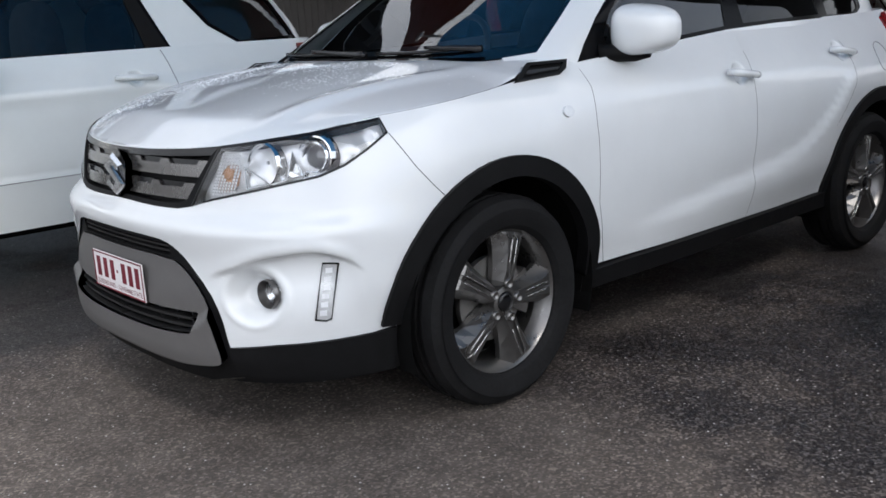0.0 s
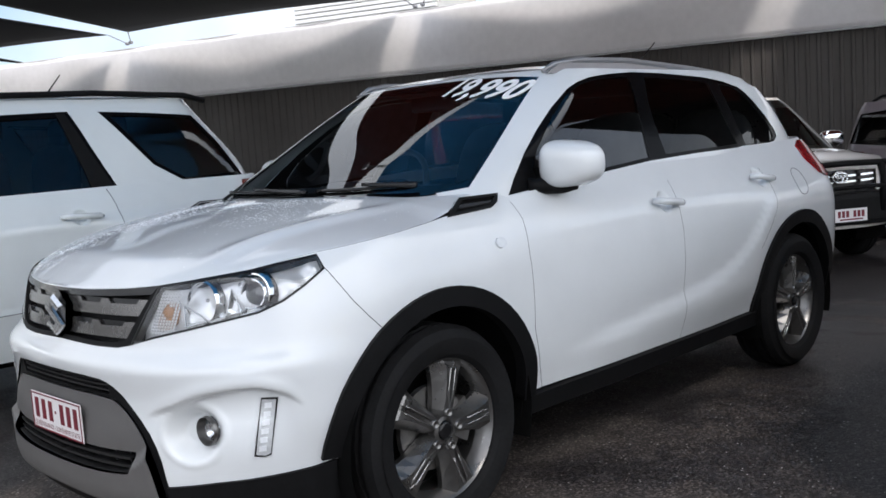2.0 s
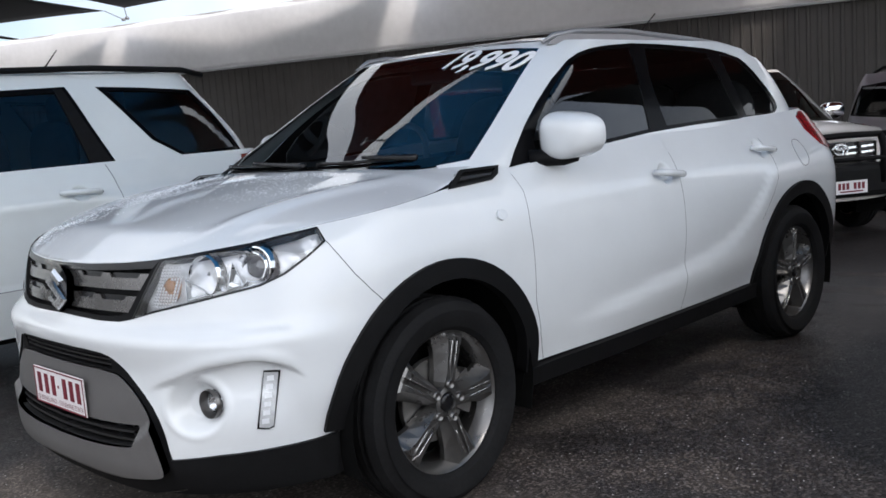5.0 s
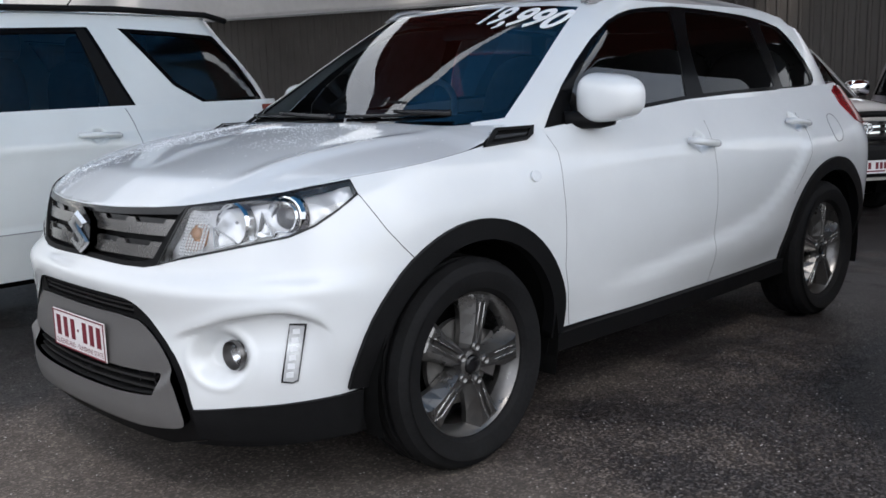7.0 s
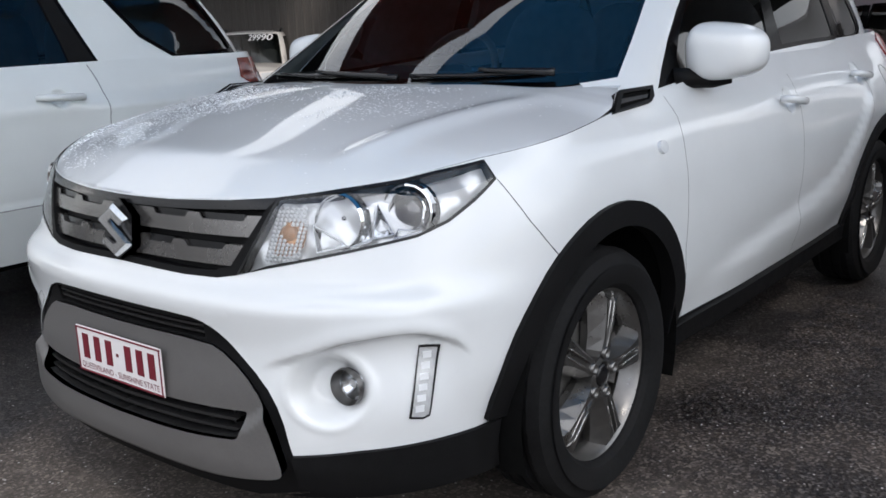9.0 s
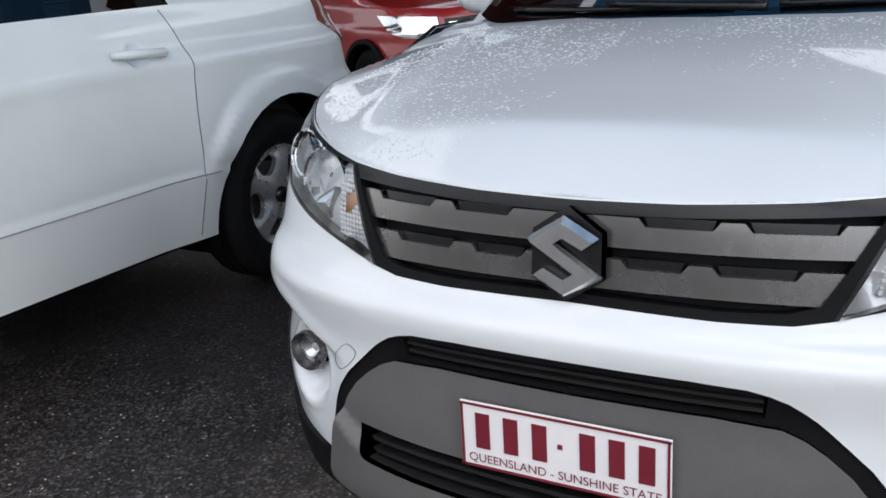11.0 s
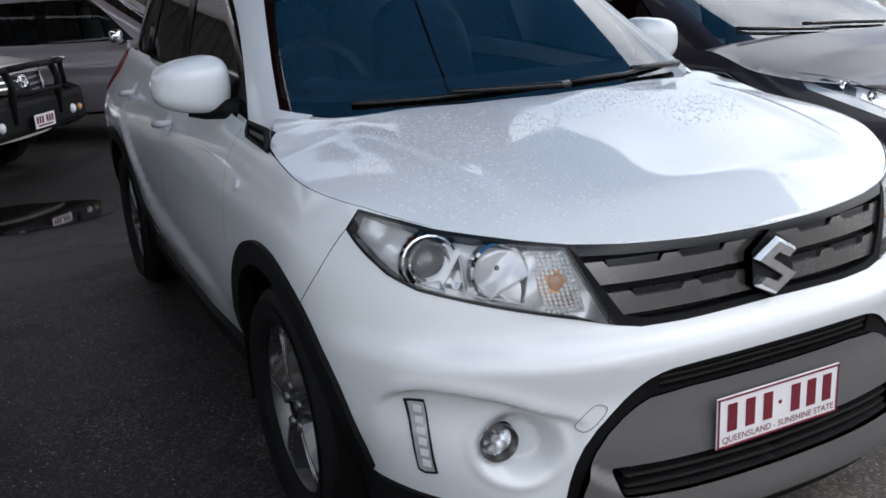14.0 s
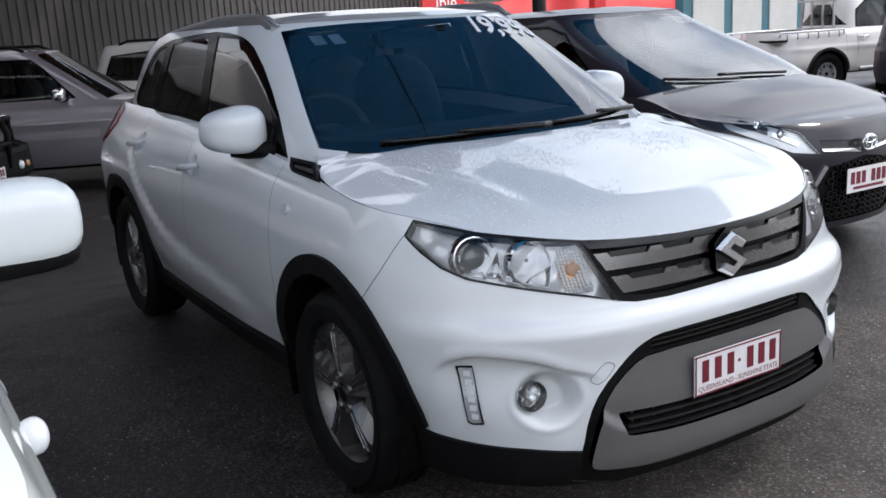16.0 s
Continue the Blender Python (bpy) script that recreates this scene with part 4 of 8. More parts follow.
def headlamps():
    for s in (1, -1):
        lamp = thing_part("headlamp", car, "clear headlamp with bright reflectors")

        def put(name, p, mat, label=""):
            q = p if s == 1 else flip_y(p)
            return make(name, q[0], q[1], mat, lamp, q[2], label)

        def put_bm(name, bm, mat, label=""):
            if s == -1:
                bmesh.ops.scale(bm, vec=(1, -1, 1), verts=bm.verts)
                bmesh.ops.reverse_faces(bm, faces=bm.faces)
            return part(name, bm, mat, lamp, label, smooth=True)
        put("lens", slab(SMOOTH, HEADLAMP, -0.004, 0.000, 0.025), LENS_GLASS, "clear lamp glass").visible_shadow = False
        # black rim
        inner = inset(HEADLAMP, 0.006)
        put("rim", slab(SMOOTH, HEADLAMP, -0.03, 0.0015, 0.02, [inner]), GLOSS_BLACK)
        # reflector bed: a stepped silver bowl
        uv, tri = cut(HEADLAMP, [], 0.009)
        uvc, f = compact(uv, tri["rest"])
        base = SMOOTH.at(uvc[:, 0], uvc[:, 1])
        depth = 0.030 + 0.009 * np.sin(uvc[:, 0] * 34) * np.cos(uvc[:, 1] * 44) + 0.012 * np.abs((uvc[:, 0] * 13 + uvc[:, 1] * 9) % 1.0 - 0.5)
        vv = base - SMOOTH.normal(uvc[:, 0], uvc[:, 1]) * depth[:, None]
        fn = np.cross(vv[f[:, 1]] - vv[f[:, 0]], vv[f[:, 2]] - vv[f[:, 0]])
        f = np.where(((fn * SMOOTH.normal(uvc[f[:, 0], 0], uvc[f[:, 0], 1])).sum(1) < 0)[:, None], f[:, ::-1], f)
        if s == -1:
            vv, f = vv * np.array([1, -1, 1]), f[:, ::-1]
        make("reflector", vv, f, LAMP_BED, lamp, None, "bright silver lamp bed")
        def bowl(name, m, rings, mat, label="", smooth=True, k=28):
            bm = bmesh.new()
            for (r0, d0), (r1, d1) in zip(rings, rings[1:]):
                disc_ring(bm, m, r0, r1, d0, d1, k)
            ob = put_bm(name, bm, mat, label)
            if not smooth:
                ob.data.shade_flat()
            return ob
        # projector: stepped chrome shroud, dark gap, thick ring and a glass ball
        m = facing(SMOOTH, 0.800, 0.846, -0.045, 0.6)
        bowl("shroud", m, [(0.066, 0.000), (0.064, 0.012), (0.059, 0.029), (0.055, 0.030), (0.050, 0.016), (0.049, 0.010)], CHROME, "chrome shroud", False, 20)
        bowl("projector_gap", m, [(0.050, 0.010), (0.043, 0.008)], GLOSS_BLACK)
        bowl("projector_ring", m, [(0.046, 0.008), (0.045, 0.027), (0.042, 0.031), (0.038, 0.030), (0.034, 0.020)], CHROME, "chrome ring")
        bm = bmesh.new()
        dome(bm, m @ pose(0, 0, 0.012), 0.036, 0.022)
        put_bm("projector_lens", bm, LAMP_LENS, "glass projector lens")
        # main beam: deep bowl of mirror facets with a hooded bulb
        m = facing(SMOOTH, 0.655, 0.830, -0.050, 0.65)
        bowl("beam_rim", m, [(0.064, 0.006), (0.062, 0.030), (0.058, 0.037), (0.055, 0.030)], CHROME, "chrome rim")
        bowl("main_beam_bowl", m, [(0.056, 0.032), (0.048, 0.004), (0.036, -0.016), (0.022, -0.028), (0.004, -0.032)], CHROME, "faceted chrome main beam bowl", False, 11)
        bm = bmesh.new()
        dome(bm, m @ pose(0, 0.006, -0.024), 0.012, 0.044)
        put_bm("bulb_hood", bm, DARK_CHROME)
        bowl("bulb_socket", m @ pose(0, 0.006, -0.030), [(0.017, 0.006), (0.0165, 0.016), (0.013, 0.018)], GLOSS_BLACK)
        # folded mirror facets below and beside the bowls
        for poly in ([(0.712, 0.788), (0.752, 0.797), (0.729, 0.856)], [(0.752, 0.789), (0.822, 0.803), (0.790, 0.800), (0.765, 0.804)], [(0.594, 0.762), (0.655, 0.776), (0.640, 0.786), (0.588, 0.815)],
                     [(0.662, 0.774), (0.706, 0.786), (0.700, 0.812), (0.682, 0.790)]):
            rim3 = [Vector(p) for p in Flat(BODY, -0.018).at(np.array([p[0] for p in poly]), np.array([p[1] for p in poly]))]
            pit = Vector(Flat(BODY, -0.045).at(np.array([np.mean([p[0] for p in poly])]), np.array([np.mean([p[1] for p in poly])]))[0])
            bm = bmesh.new()
            for q0, q1 in zip(rim3, rim3[1:] + rim3[:1]):
                bm.faces.new([bm.verts.new(q) for q in (q0, q1, pit)])
            put_bm("mirror_facet", bm, CHROME, "folded mirror facet").data.shade_flat()
            put("facet_edge", slab(Flat(BODY, -0.020), inset(poly, -0.004), -0.012, 0.004, 0.02, [poly]), DARK_CHROME)
        # indicator: amber bulb behind a prismatic lens
        bm = bmesh.new()
        dome(bm, facing(SMOOTH, 0.528, 0.800, -0.026, 0.3), 0.018, 0.008)
        put_bm("indicator_bulb", bm, AMBER, "amber bulb")
        put("indicator_bowl", slab(Flat(BODY, -0.027), soft([(0.475, 0.745), (0.545, 0.752), (0.572, 0.800), (0.556, 0.832), (0.515, 0.825)], 2), -0.006, 0.0, 0.02), AMBER_BED, "amber-tinted reflector")
        bm = bmesh.new()
        for r in range(14):
            for q in range(8):
                a, z = 0.472 + 0.0102 * q + 0.0028 * r, 0.740 + 0.0086 * r
                if math.hypot(a - 0.528, z - 0.800) > 0.020 and a < 0.572:
                    dome(bm, facing(SMOOTH, a, z, -0.022, 0.1), 0.0050, 0.003, 6, 2)
        put_bm("prism_lens", bm, LAMP_BED, "clear prismatic lens")
        # fog lamp
        fog = thing_part("fog_lamp", car)

        def put2(name, bm, mat, label=""):
            if s == -1:
                bmesh.ops.scale(bm, vec=(1, -1, 1), verts=bm.verts)
                bmesh.ops.reverse_faces(bm, faces=bm.faces)
            return part(name, bm, mat, fog, label, smooth=True)
        m = facing(SMOOTH, 0.644, 0.474, -0.040, 0.86)
        bm = bmesh.new()
        disc_ring(bm, m, 0.040, 0.034, 0.022, -0.002)
        disc_ring(bm, m, 0.042, 0.040, 0.010, 0.022)
        put2("fog_rim", bm, ALLOY, "grey fog lamp rim")
        bm = bmesh.new()
        disc_ring(bm, m, 0.036, 0.014, -0.002, -0.018)
        disc_ring(bm, m, 0.014, 0.0005, -0.018, -0.006)
        put2("fog_reflector", bm, REFLECTOR)
        bm = bmesh.new()
        disc_ring(bm, m, 0.009, 0.0005, -0.006, 0.001)
        put2("fog_bulb", bm, PRICE_WHITE)
        bm = bmesh.new()
        dome(bm, m @ pose(0, 0, 0.0), 0.036, 0.006)
        ob = put2("fog_glass", bm, LENS_GLASS)
        ob.visible_shadow = False
        # running lamp
        drl = thing_part("running_lamp", car)
        q = [slab(BODY, DRL, -0.03, 0.004, 0.012, [[tuple(np.mean(DRL, 0) + (np.array(p) - np.mean(DRL, 0)) * np.array([0.86, 0.955])) for p in DRL]]),
             slab(BODY, [tuple(np.mean(DRL, 0) + (np.array(p) - np.mean(DRL, 0)) * np.array([0.86, 0.955])) for p in DRL], -0.03, 0.001, 0.012)]
        for (nm, mat, lab), p in zip((("bezel", GLOSS_BLACK, "thin black bezel"), ("light_strip", LAMP_BED_PALE, "clear lamp strip")), q):
            p = p if s == 1 else flip_y(p)
            make(nm, p[0], p[1], mat, drl, p[2], lab)
        for k in range(6):
            zc = 0.42 + 0.023 * k
            ac = 0.776 + 0.028 * (zc - 0.40) / 0.155
            p = slab(BODY, [(ac - 0.009, zc - 0.007), (ac + 0.009, zc - 0.007), (ac + 0.010, zc + 0.007), (ac - 0.008, zc + 0.007)], -0.02, 0.0025, 0.02)
            p = p if s == 1 else flip_y(p)
            make("diode", p[0], p[1], CLEAR_WHITE, drl, p[2])


LAMP_BED = plain("silver_lamp_bed", (0.86, 0.87, 0.88), rough=0.2, metal=0.3, grain=9, vary=0.06)
DARK_CHROME = plain("dark_chrome", (0.30, 0.31, 0.32), rough=0.1, metal=1.0, grain=20, vary=0.3)
AMBER_BED = plain("amber_reflector", (0.68, 0.34, 0.13), rough=0.25, metal=0.5, grain=90, vary=0.2)
LAMP_LENS = plain("projector_glass", (0.03, 0.033, 0.036), rough=0.05, coat=1.0, spec=0.9)

# bonnet
EDGE = np.array(TOP[:11])
_edge = dense(EDGE, 0.02, False)
_e3 = BODY.at(_edge[:, 0], _edge[:, 1])
_order = np.argsort(_e3[:, 0])
H_YE = lambda x: np.interp(x, _e3[_order, 0], _e3[_order, 1])
H_ZE = lambda x: np.mean([np.interp(x + d * step(x, 0.10, -0.05), _e3[_order, 0], _e3[_order, 2]) for d in np.linspace(-0.09, 0.09, 13)], 0)
H_ZC = curve((-0.30, 1.075), (-0.05, 1.052), (0.10, 1.034), (0.30, 1.005), (0.50, 0.969), (0.62, 0.948), (0.70, 0.934), (0.779, 0.920))


_rim = dense(EDGE, 0.004, False)
RIM = np.concatenate([_rim[:, :1], BODY.at(_rim[:, 0], _rim[:, 1])], 1)


class Bonnet:
    def height(self, x, y):
        ye = np.maximum(H_YE(x), 0.02)
        q = np.clip(np.abs(y) / ye, 0, 1)
        z = H_ZC(x) + (H_ZE(x) - H_ZC(x)) * q ** 2.6
        ridge = 0.013 * np.exp(-((np.abs(y) - 0.50 - 0.10 * step(x, 0.6, -0.2)) / 0.042) ** 2) * step(x, 0.66, 0.45) * step(x, -0.20, 0.08)
        z = z + ridge * (1 - q ** 6)
        # the nose falls away from a fold that keeps its distance from the leading edge
        gap = np.hypot(np.asarray(x, float)[..., None] - RIM[:, 1], np.abs(np.asarray(y, float))[..., None] - RIM[:, 2])
        i = np.argmin(gap, -1)
        cap = RIM[i, 3] + np.interp(RIM[i, 0], [0.0, 0.55, 0.72, 0.90], [0.66, 0.66, 1.1, 5.0]) * np.min(gap, -1)
        return np.minimum(z, cap) - 0.005 * np.log1p(np.exp(-np.abs(z - cap) / 0.005))

    def at(self, x, y, out=0.0):
        x, y = np.asarray(x, float), np.asarray(y, float)
        return np.stack([x, y, self.height(x, y) + out], -1)

    def normal(self, x, y):
        e = 0.004
        gx = (self.height(x + e, y) - self.height(x - e, y)) / (2 * e)
        gy = (self.height(x, y + e) - self.height(x, y - e)) / (2 * e)
        n = np.stack([-gx, -gy, np.ones(np.shape(gx))], -1)
        return n / np.linalg.norm(n, axis=-1, keepdims=True)


def bonnet():
    hood = Bonnet()
    edge = _e3[:, :2]
    back = [(-0.34, 0.715), (-0.25, 0.62), (-0.15, 0.45), (-0.085, 0.25), (-0.06, 0.0)]
    outline = np.concatenate([edge, np.array(back)])
    outline[:, 1] = np.maximum(outline[:, 1] - 0.003, 0.0)
    uv, tri = cut(outline, [], 0.022, fine=[(0.30, 0.0, 0.80, 0.72, 0.012)])
    whole("bonnet", skin(hood, uv, tri["rest"]), WHITE, car, "white bonnet with beads of rain")
    rng = random.Random(5)
    vs, fs = [], []
    ring = [(math.cos(k * math.pi / 3), math.sin(k * math.pi / 3)) for k in range(6)]
    while len(vs) < 13 * 6600:
        x, y = rng.uniform(-0.15, 0.72), rng.uniform(-0.70, 0.70)
        if abs(y) > float(H_YE(x)) - 0.03 or x < np.interp(abs(y), [0, 0.25, 0.45, 0.62, 0.74], [-0.03, -0.045, -0.085, -0.145, -0.18]):
            continue
        wet = math.sin(5.1 * x + 2.3 * y + 1.0) + math.sin(7.7 * y - 3.1 * x) + 0.7 * math.sin(17 * x + 11 * y) + (0.9 if x < 0.35 else 0.0)
        if wet < rng.uniform(-0.6, 1.6) + (1.9 if y > -0.14 and rng.random() < 0.93 else 0.0):
            continue
        r = 0.0014 + 0.0026 * rng.random() ** 3
        z, k = float(hood.height(np.array(x), np.array(y))), len(vs)
        vs += [(x + r * u, y + r * w, z + 0.0001) for u, w in ring] + [(x + 0.6 * r * u, y + 0.6 * r * w, z + 0.30 * r) for u, w in ring] + [(x, y, z + 0.40 * r)]
        for i in range(6):
            j = (i + 1) % 6
            fs += [(k + i, k + j, k + 6 + j, k + 6 + i), (k + 6 + i, k + 6 + j, k + 12)]
    beads = make("rain_bead", vs, fs, BEAD, car, None, "beads of rain on the bonnet")
    beads["kind"] = "stuff"
    # scuttle panel and wipers
    uv, tri = cut([(-0.055, 0.0), (-0.07, 0.25), (-0.11, 0.45), (-0.17, 0.62), (-0.22, 0.745), (-0.36, 0.74), (-0.30, 0.55), (-0.2, 0.3), (-0.16, 0.0)], [], 0.04)
    v, f, n = skin(hood, uv, tri["rest"])
    v[:, 2] = np.where(v[:, 0] > -0.1, v[:, 2], v[:, 2]) - 0.018
    whole("scuttle_panel", (v, f, n), PLASTIC, car, "black scuttle panel under the windscreen")


def screen_text(text, shell, a, z, size, off, slant, shear=0.25, stretch=1.0):
    """Lettering laid on a curved pane."""
    cu = bpy.data.curves.new("writing", "FONT")
    cu.body, cu.size, cu.align_x, cu.align_y, cu.shear, cu.offset = text, size, "CENTER", "CENTER", shear, size * 0.026
    ob = bpy.data.objects.new("writing", cu)
    scene.collection.objects.link(ob)
    dg = bpy.context.evaluated_depsgraph_get()
    me = bpy.data.meshes.new_from_object(ob.evaluated_get(dg))
    bpy.data.objects.remove(ob)
    bm = bmesh.new()
    bm.from_mesh(me)
    bmesh.ops.subdivide_edges(bm, edges=[e for e in bm.edges if e.calc_length() > size * 0.2], cuts=2)
    c, s_ = math.cos(radians(slant)), math.sin(radians(slant))
    for v in bm.verts:
        x, y = stretch * v.co.x * c - v.co.y * s_, stretch * v.co.x * s_ + v.co.y * c
        p = shell.at(np.array([a + x]), np.array([z + y]), off)[0]
        v.co = p
    return bm


WS_FOOT = [(0.0, 1.0), (0.6, 1.02), (0.85, 1.045)]
WS_EDGE = [(1.006, 1.062), (0.973, 1.168), (0.928, 1.29), (0.884, 1.400), (0.864, 1.448)]
DLO = [(1.237, 1.022), (1.19, 1.075), (1.134, 1.16), (1.10, 1.24), (1.082, 1.32), (1.088, 1.395), (1.12, 1.422), (1.183, 1.440), (1.32, 1.455), (1.475, 1.464), (1.70, 1.461), (1.955, 1.451),
       (2.13, 1.443), (2.35, 1.425), (2.53, 1.400), (2.66, 1.368), (2.80, 1.326), (3.03, 1.246), (3.20, 1.178), (3.262, 1.142), (3.25, 1.118), (3.05, 1.104), (2.788, 1.104), (2.42, 1.099), (2.061, 1.087), (1.753, 1.063), (1.429, 1.038)]
PANE_F = [(1.36, 1.052), (1.27, 1.10), (1.20, 1.17), (1.135, 1.285), (1.118, 1.375), (1.16, 1.412), (1.26, 1.431), (1.475, 1.444), (1.62, 1.36), (1.80, 1.25), (2.035, 1.103), (1.75, 1.080), (1.50, 1.062)]
PANE_R = [(1.60, 1.443), (1.955, 1.433), (2.165, 1.420), (2.49, 1.268), (2.80, 1.122), (2.42, 1.115), (2.16, 1.108), (1.95, 1.22), (1.75, 1.34)]
PANE_Q = [(2.30, 1.414), (2.42, 1.404), (2.53, 1.386), (2.66, 1.352), (2.80, 1.310), (3.03, 1.230), (3.19, 1.162), (3.228, 1.137), (3.20, 1.122), (3.05, 1.116), (2.90, 1.117), (2.61, 1.262)]


def roof_fall(p):
    """The roof's edge dips towards the tailgate."""
    v, f, n = p
    v = np.array(v, float)
    v[:, 2] -= 0.050 * step(-v[:, 0], 2.15, 2.80) * step(v[:, 2], 1.385, 1.474)
    return v, f, n


def greenhouse():
    outline = [(0.0, 1.0), (GLASS.end, 1.0), (GLASS.end, 1.478), (0.0, 1.478)]
    screen = WS_FOOT + WS_EDGE + [(0.72, 1.458), (0.55, 1.463), (0.0, 1.466)]
    back_glass = [(GLASS.end + 0.1, 1.16), (GLASS.end + 0.1, 1.42), (GLASS.end - 0.36, 1.42), (GLASS.end - 0.42, 1.16)]
    regions = [("screen", screen), ("pf", PANE_F), ("pr", PANE_R), ("pq", PANE_Q), ("dlo", DLO), ("bg", back_glass)]
    uv, tri = cut(outline, regions, 0.03)
    mid = uv[tri["rest"]].mean(1)
    body_top = (mid[:, 1] > 1.04) | (mid[:, 0] > 0.93)
    whole("cabin_frame", roof_fall(skin(GLASS, uv, tri["rest"][body_top])), WHITE, car, "white pillars and roof sides")
    whole("windscreen", skin(GLASS, uv, tri["screen"]), WINDSCREEN, car, "tinted windscreen with a painted price").visible_shadow = False
    pair("window_trim", skin(GLASS, uv, tri["dlo"], -0.002), PILLAR_BLACK, car, "black window surround")
    for nm, key, mat in (("front_window", "pf", SIDE_GLASS), ("rear_window", "pr", TINT_GLASS), ("quarter_window", "pq", TINT_GLASS)):
        for ob in pair(nm, skin(GLASS, uv, tri[key], -0.006), mat, car):
            ob.visible_shadow = False
    whole("back_window", roof_fall(skin(GLASS, uv, tri["bg"])), TINT_GLASS, car, "dark tinted back window").visible_shadow = False
    # black printed edge of the windscreen
    frit = WS_FOOT + WS_EDGE + [(0.72, 1.458), (0.55, 1.463), (0.0, 1.466), (0.0, 1.448), (0.55, 1.446), (0.72, 1.440), (0.842, 1.430), (0.866, 1.392), (0.911, 1.29), (0.956, 1.168), (0.982, 1.092), (0.95, 1.082), (0.6, 1.072), (0.0, 1.066)]
    whole("screen_border", slab(Flat(GLASS, -0.004), frit, -0.002, 0.001, 0.04), PILLAR_BLACK, car)
    part("price_writing", screen_text("19,990", GLASS, 0.614, 1.412, 0.098, 0.004, -4.6, 0.3, 1.86), PRICE_WHITE, car, "hand-painted white price figures")
    for a0, a1 in ((0.60, 0.66), (0.69, 0.75)):
        p = slab(Flat(GLASS, -0.004), [(a0, 1.395), (a1, 1.393), (a1, 1.428), (a0, 1.430)], -0.001, 0.0, 0.03)
        v, f, n = flip_y(p)
        make("registration_sticker", v, f, CLEAR_WHITE, car, n, "small white sticker inside the windscreen")
    # roof
    class Roof:
        def height(self, x, y):
            w = np.interp(x, [-2.9, -2.75, -1.3, -0.98, -0.86], [0.50, 0.58, 0.606, 0.57, 0.42])
            h = np.interp(x, [-2.80, -2.6, -2.2, -1.6, -1.2, -0.98, -0.84], [0.0, 0.030, 0.052, 0.060, 0.048, 0.025, 0.0])
            return 1.474 + h * (1 - np.clip(np.abs(y) / w, 0, 1) ** 3.2)

        at = Bonnet.at
        normal = Bonnet.normal
    r = Roof()
    aa = np.linspace(0, GLASS.end, 160)
    ring = GLASS.at(aa, np.full(160, 1.474))[:, :2]
    ring[:, 1] = np.maximum(ring[:, 1], 0)
    uv2, tri2 = cut(ring, [], 0.05)
    whole("roof", roof_fall(skin(r, uv2, tri2["rest"])), WHITE, car, "white roof skin")
    # roof rails
    RAIL_GREY = plain("satin_rail_grey", (0.30, 0.30, 0.305), rough=0.35, metal=0.5, vary=0.08)
    for s in (1, -1):
        bm = bmesh.new()
        xs = np.linspace(-0.96, -2.53, 26)
        zz = np.interp(xs, [-2.53, -2.38, -2.0, -1.5, -1.15, -1.02, -0.96], [1.446, 1.464, 1.492, 1.518, 1.514, 1.497, 1.470])
        path = [(x, s * (0.575 - 0.03 * float(step(x, -1.2, -0.95)) - 0.02 * float(step(-x, 2.2, 2.5))), z) for x, z in zip(xs, zz)]
        tube(bm, path, [0.007] + [0.0115] * 24 + [0.007], 10)
        part("roof_rail", bm, RAIL_GREY, car, "satin grey roof rail", smooth=True)
        bm = bmesh.new()
        prism(bm, [(float(x), float(z) - 0.004) for x, z in zip(xs, zz)] + [(-2.53, 1.44), (-0.96, 1.46)], s * 0.562, s * 0.575)
        part("rail_foot", bm, RAIL_GREY, car)


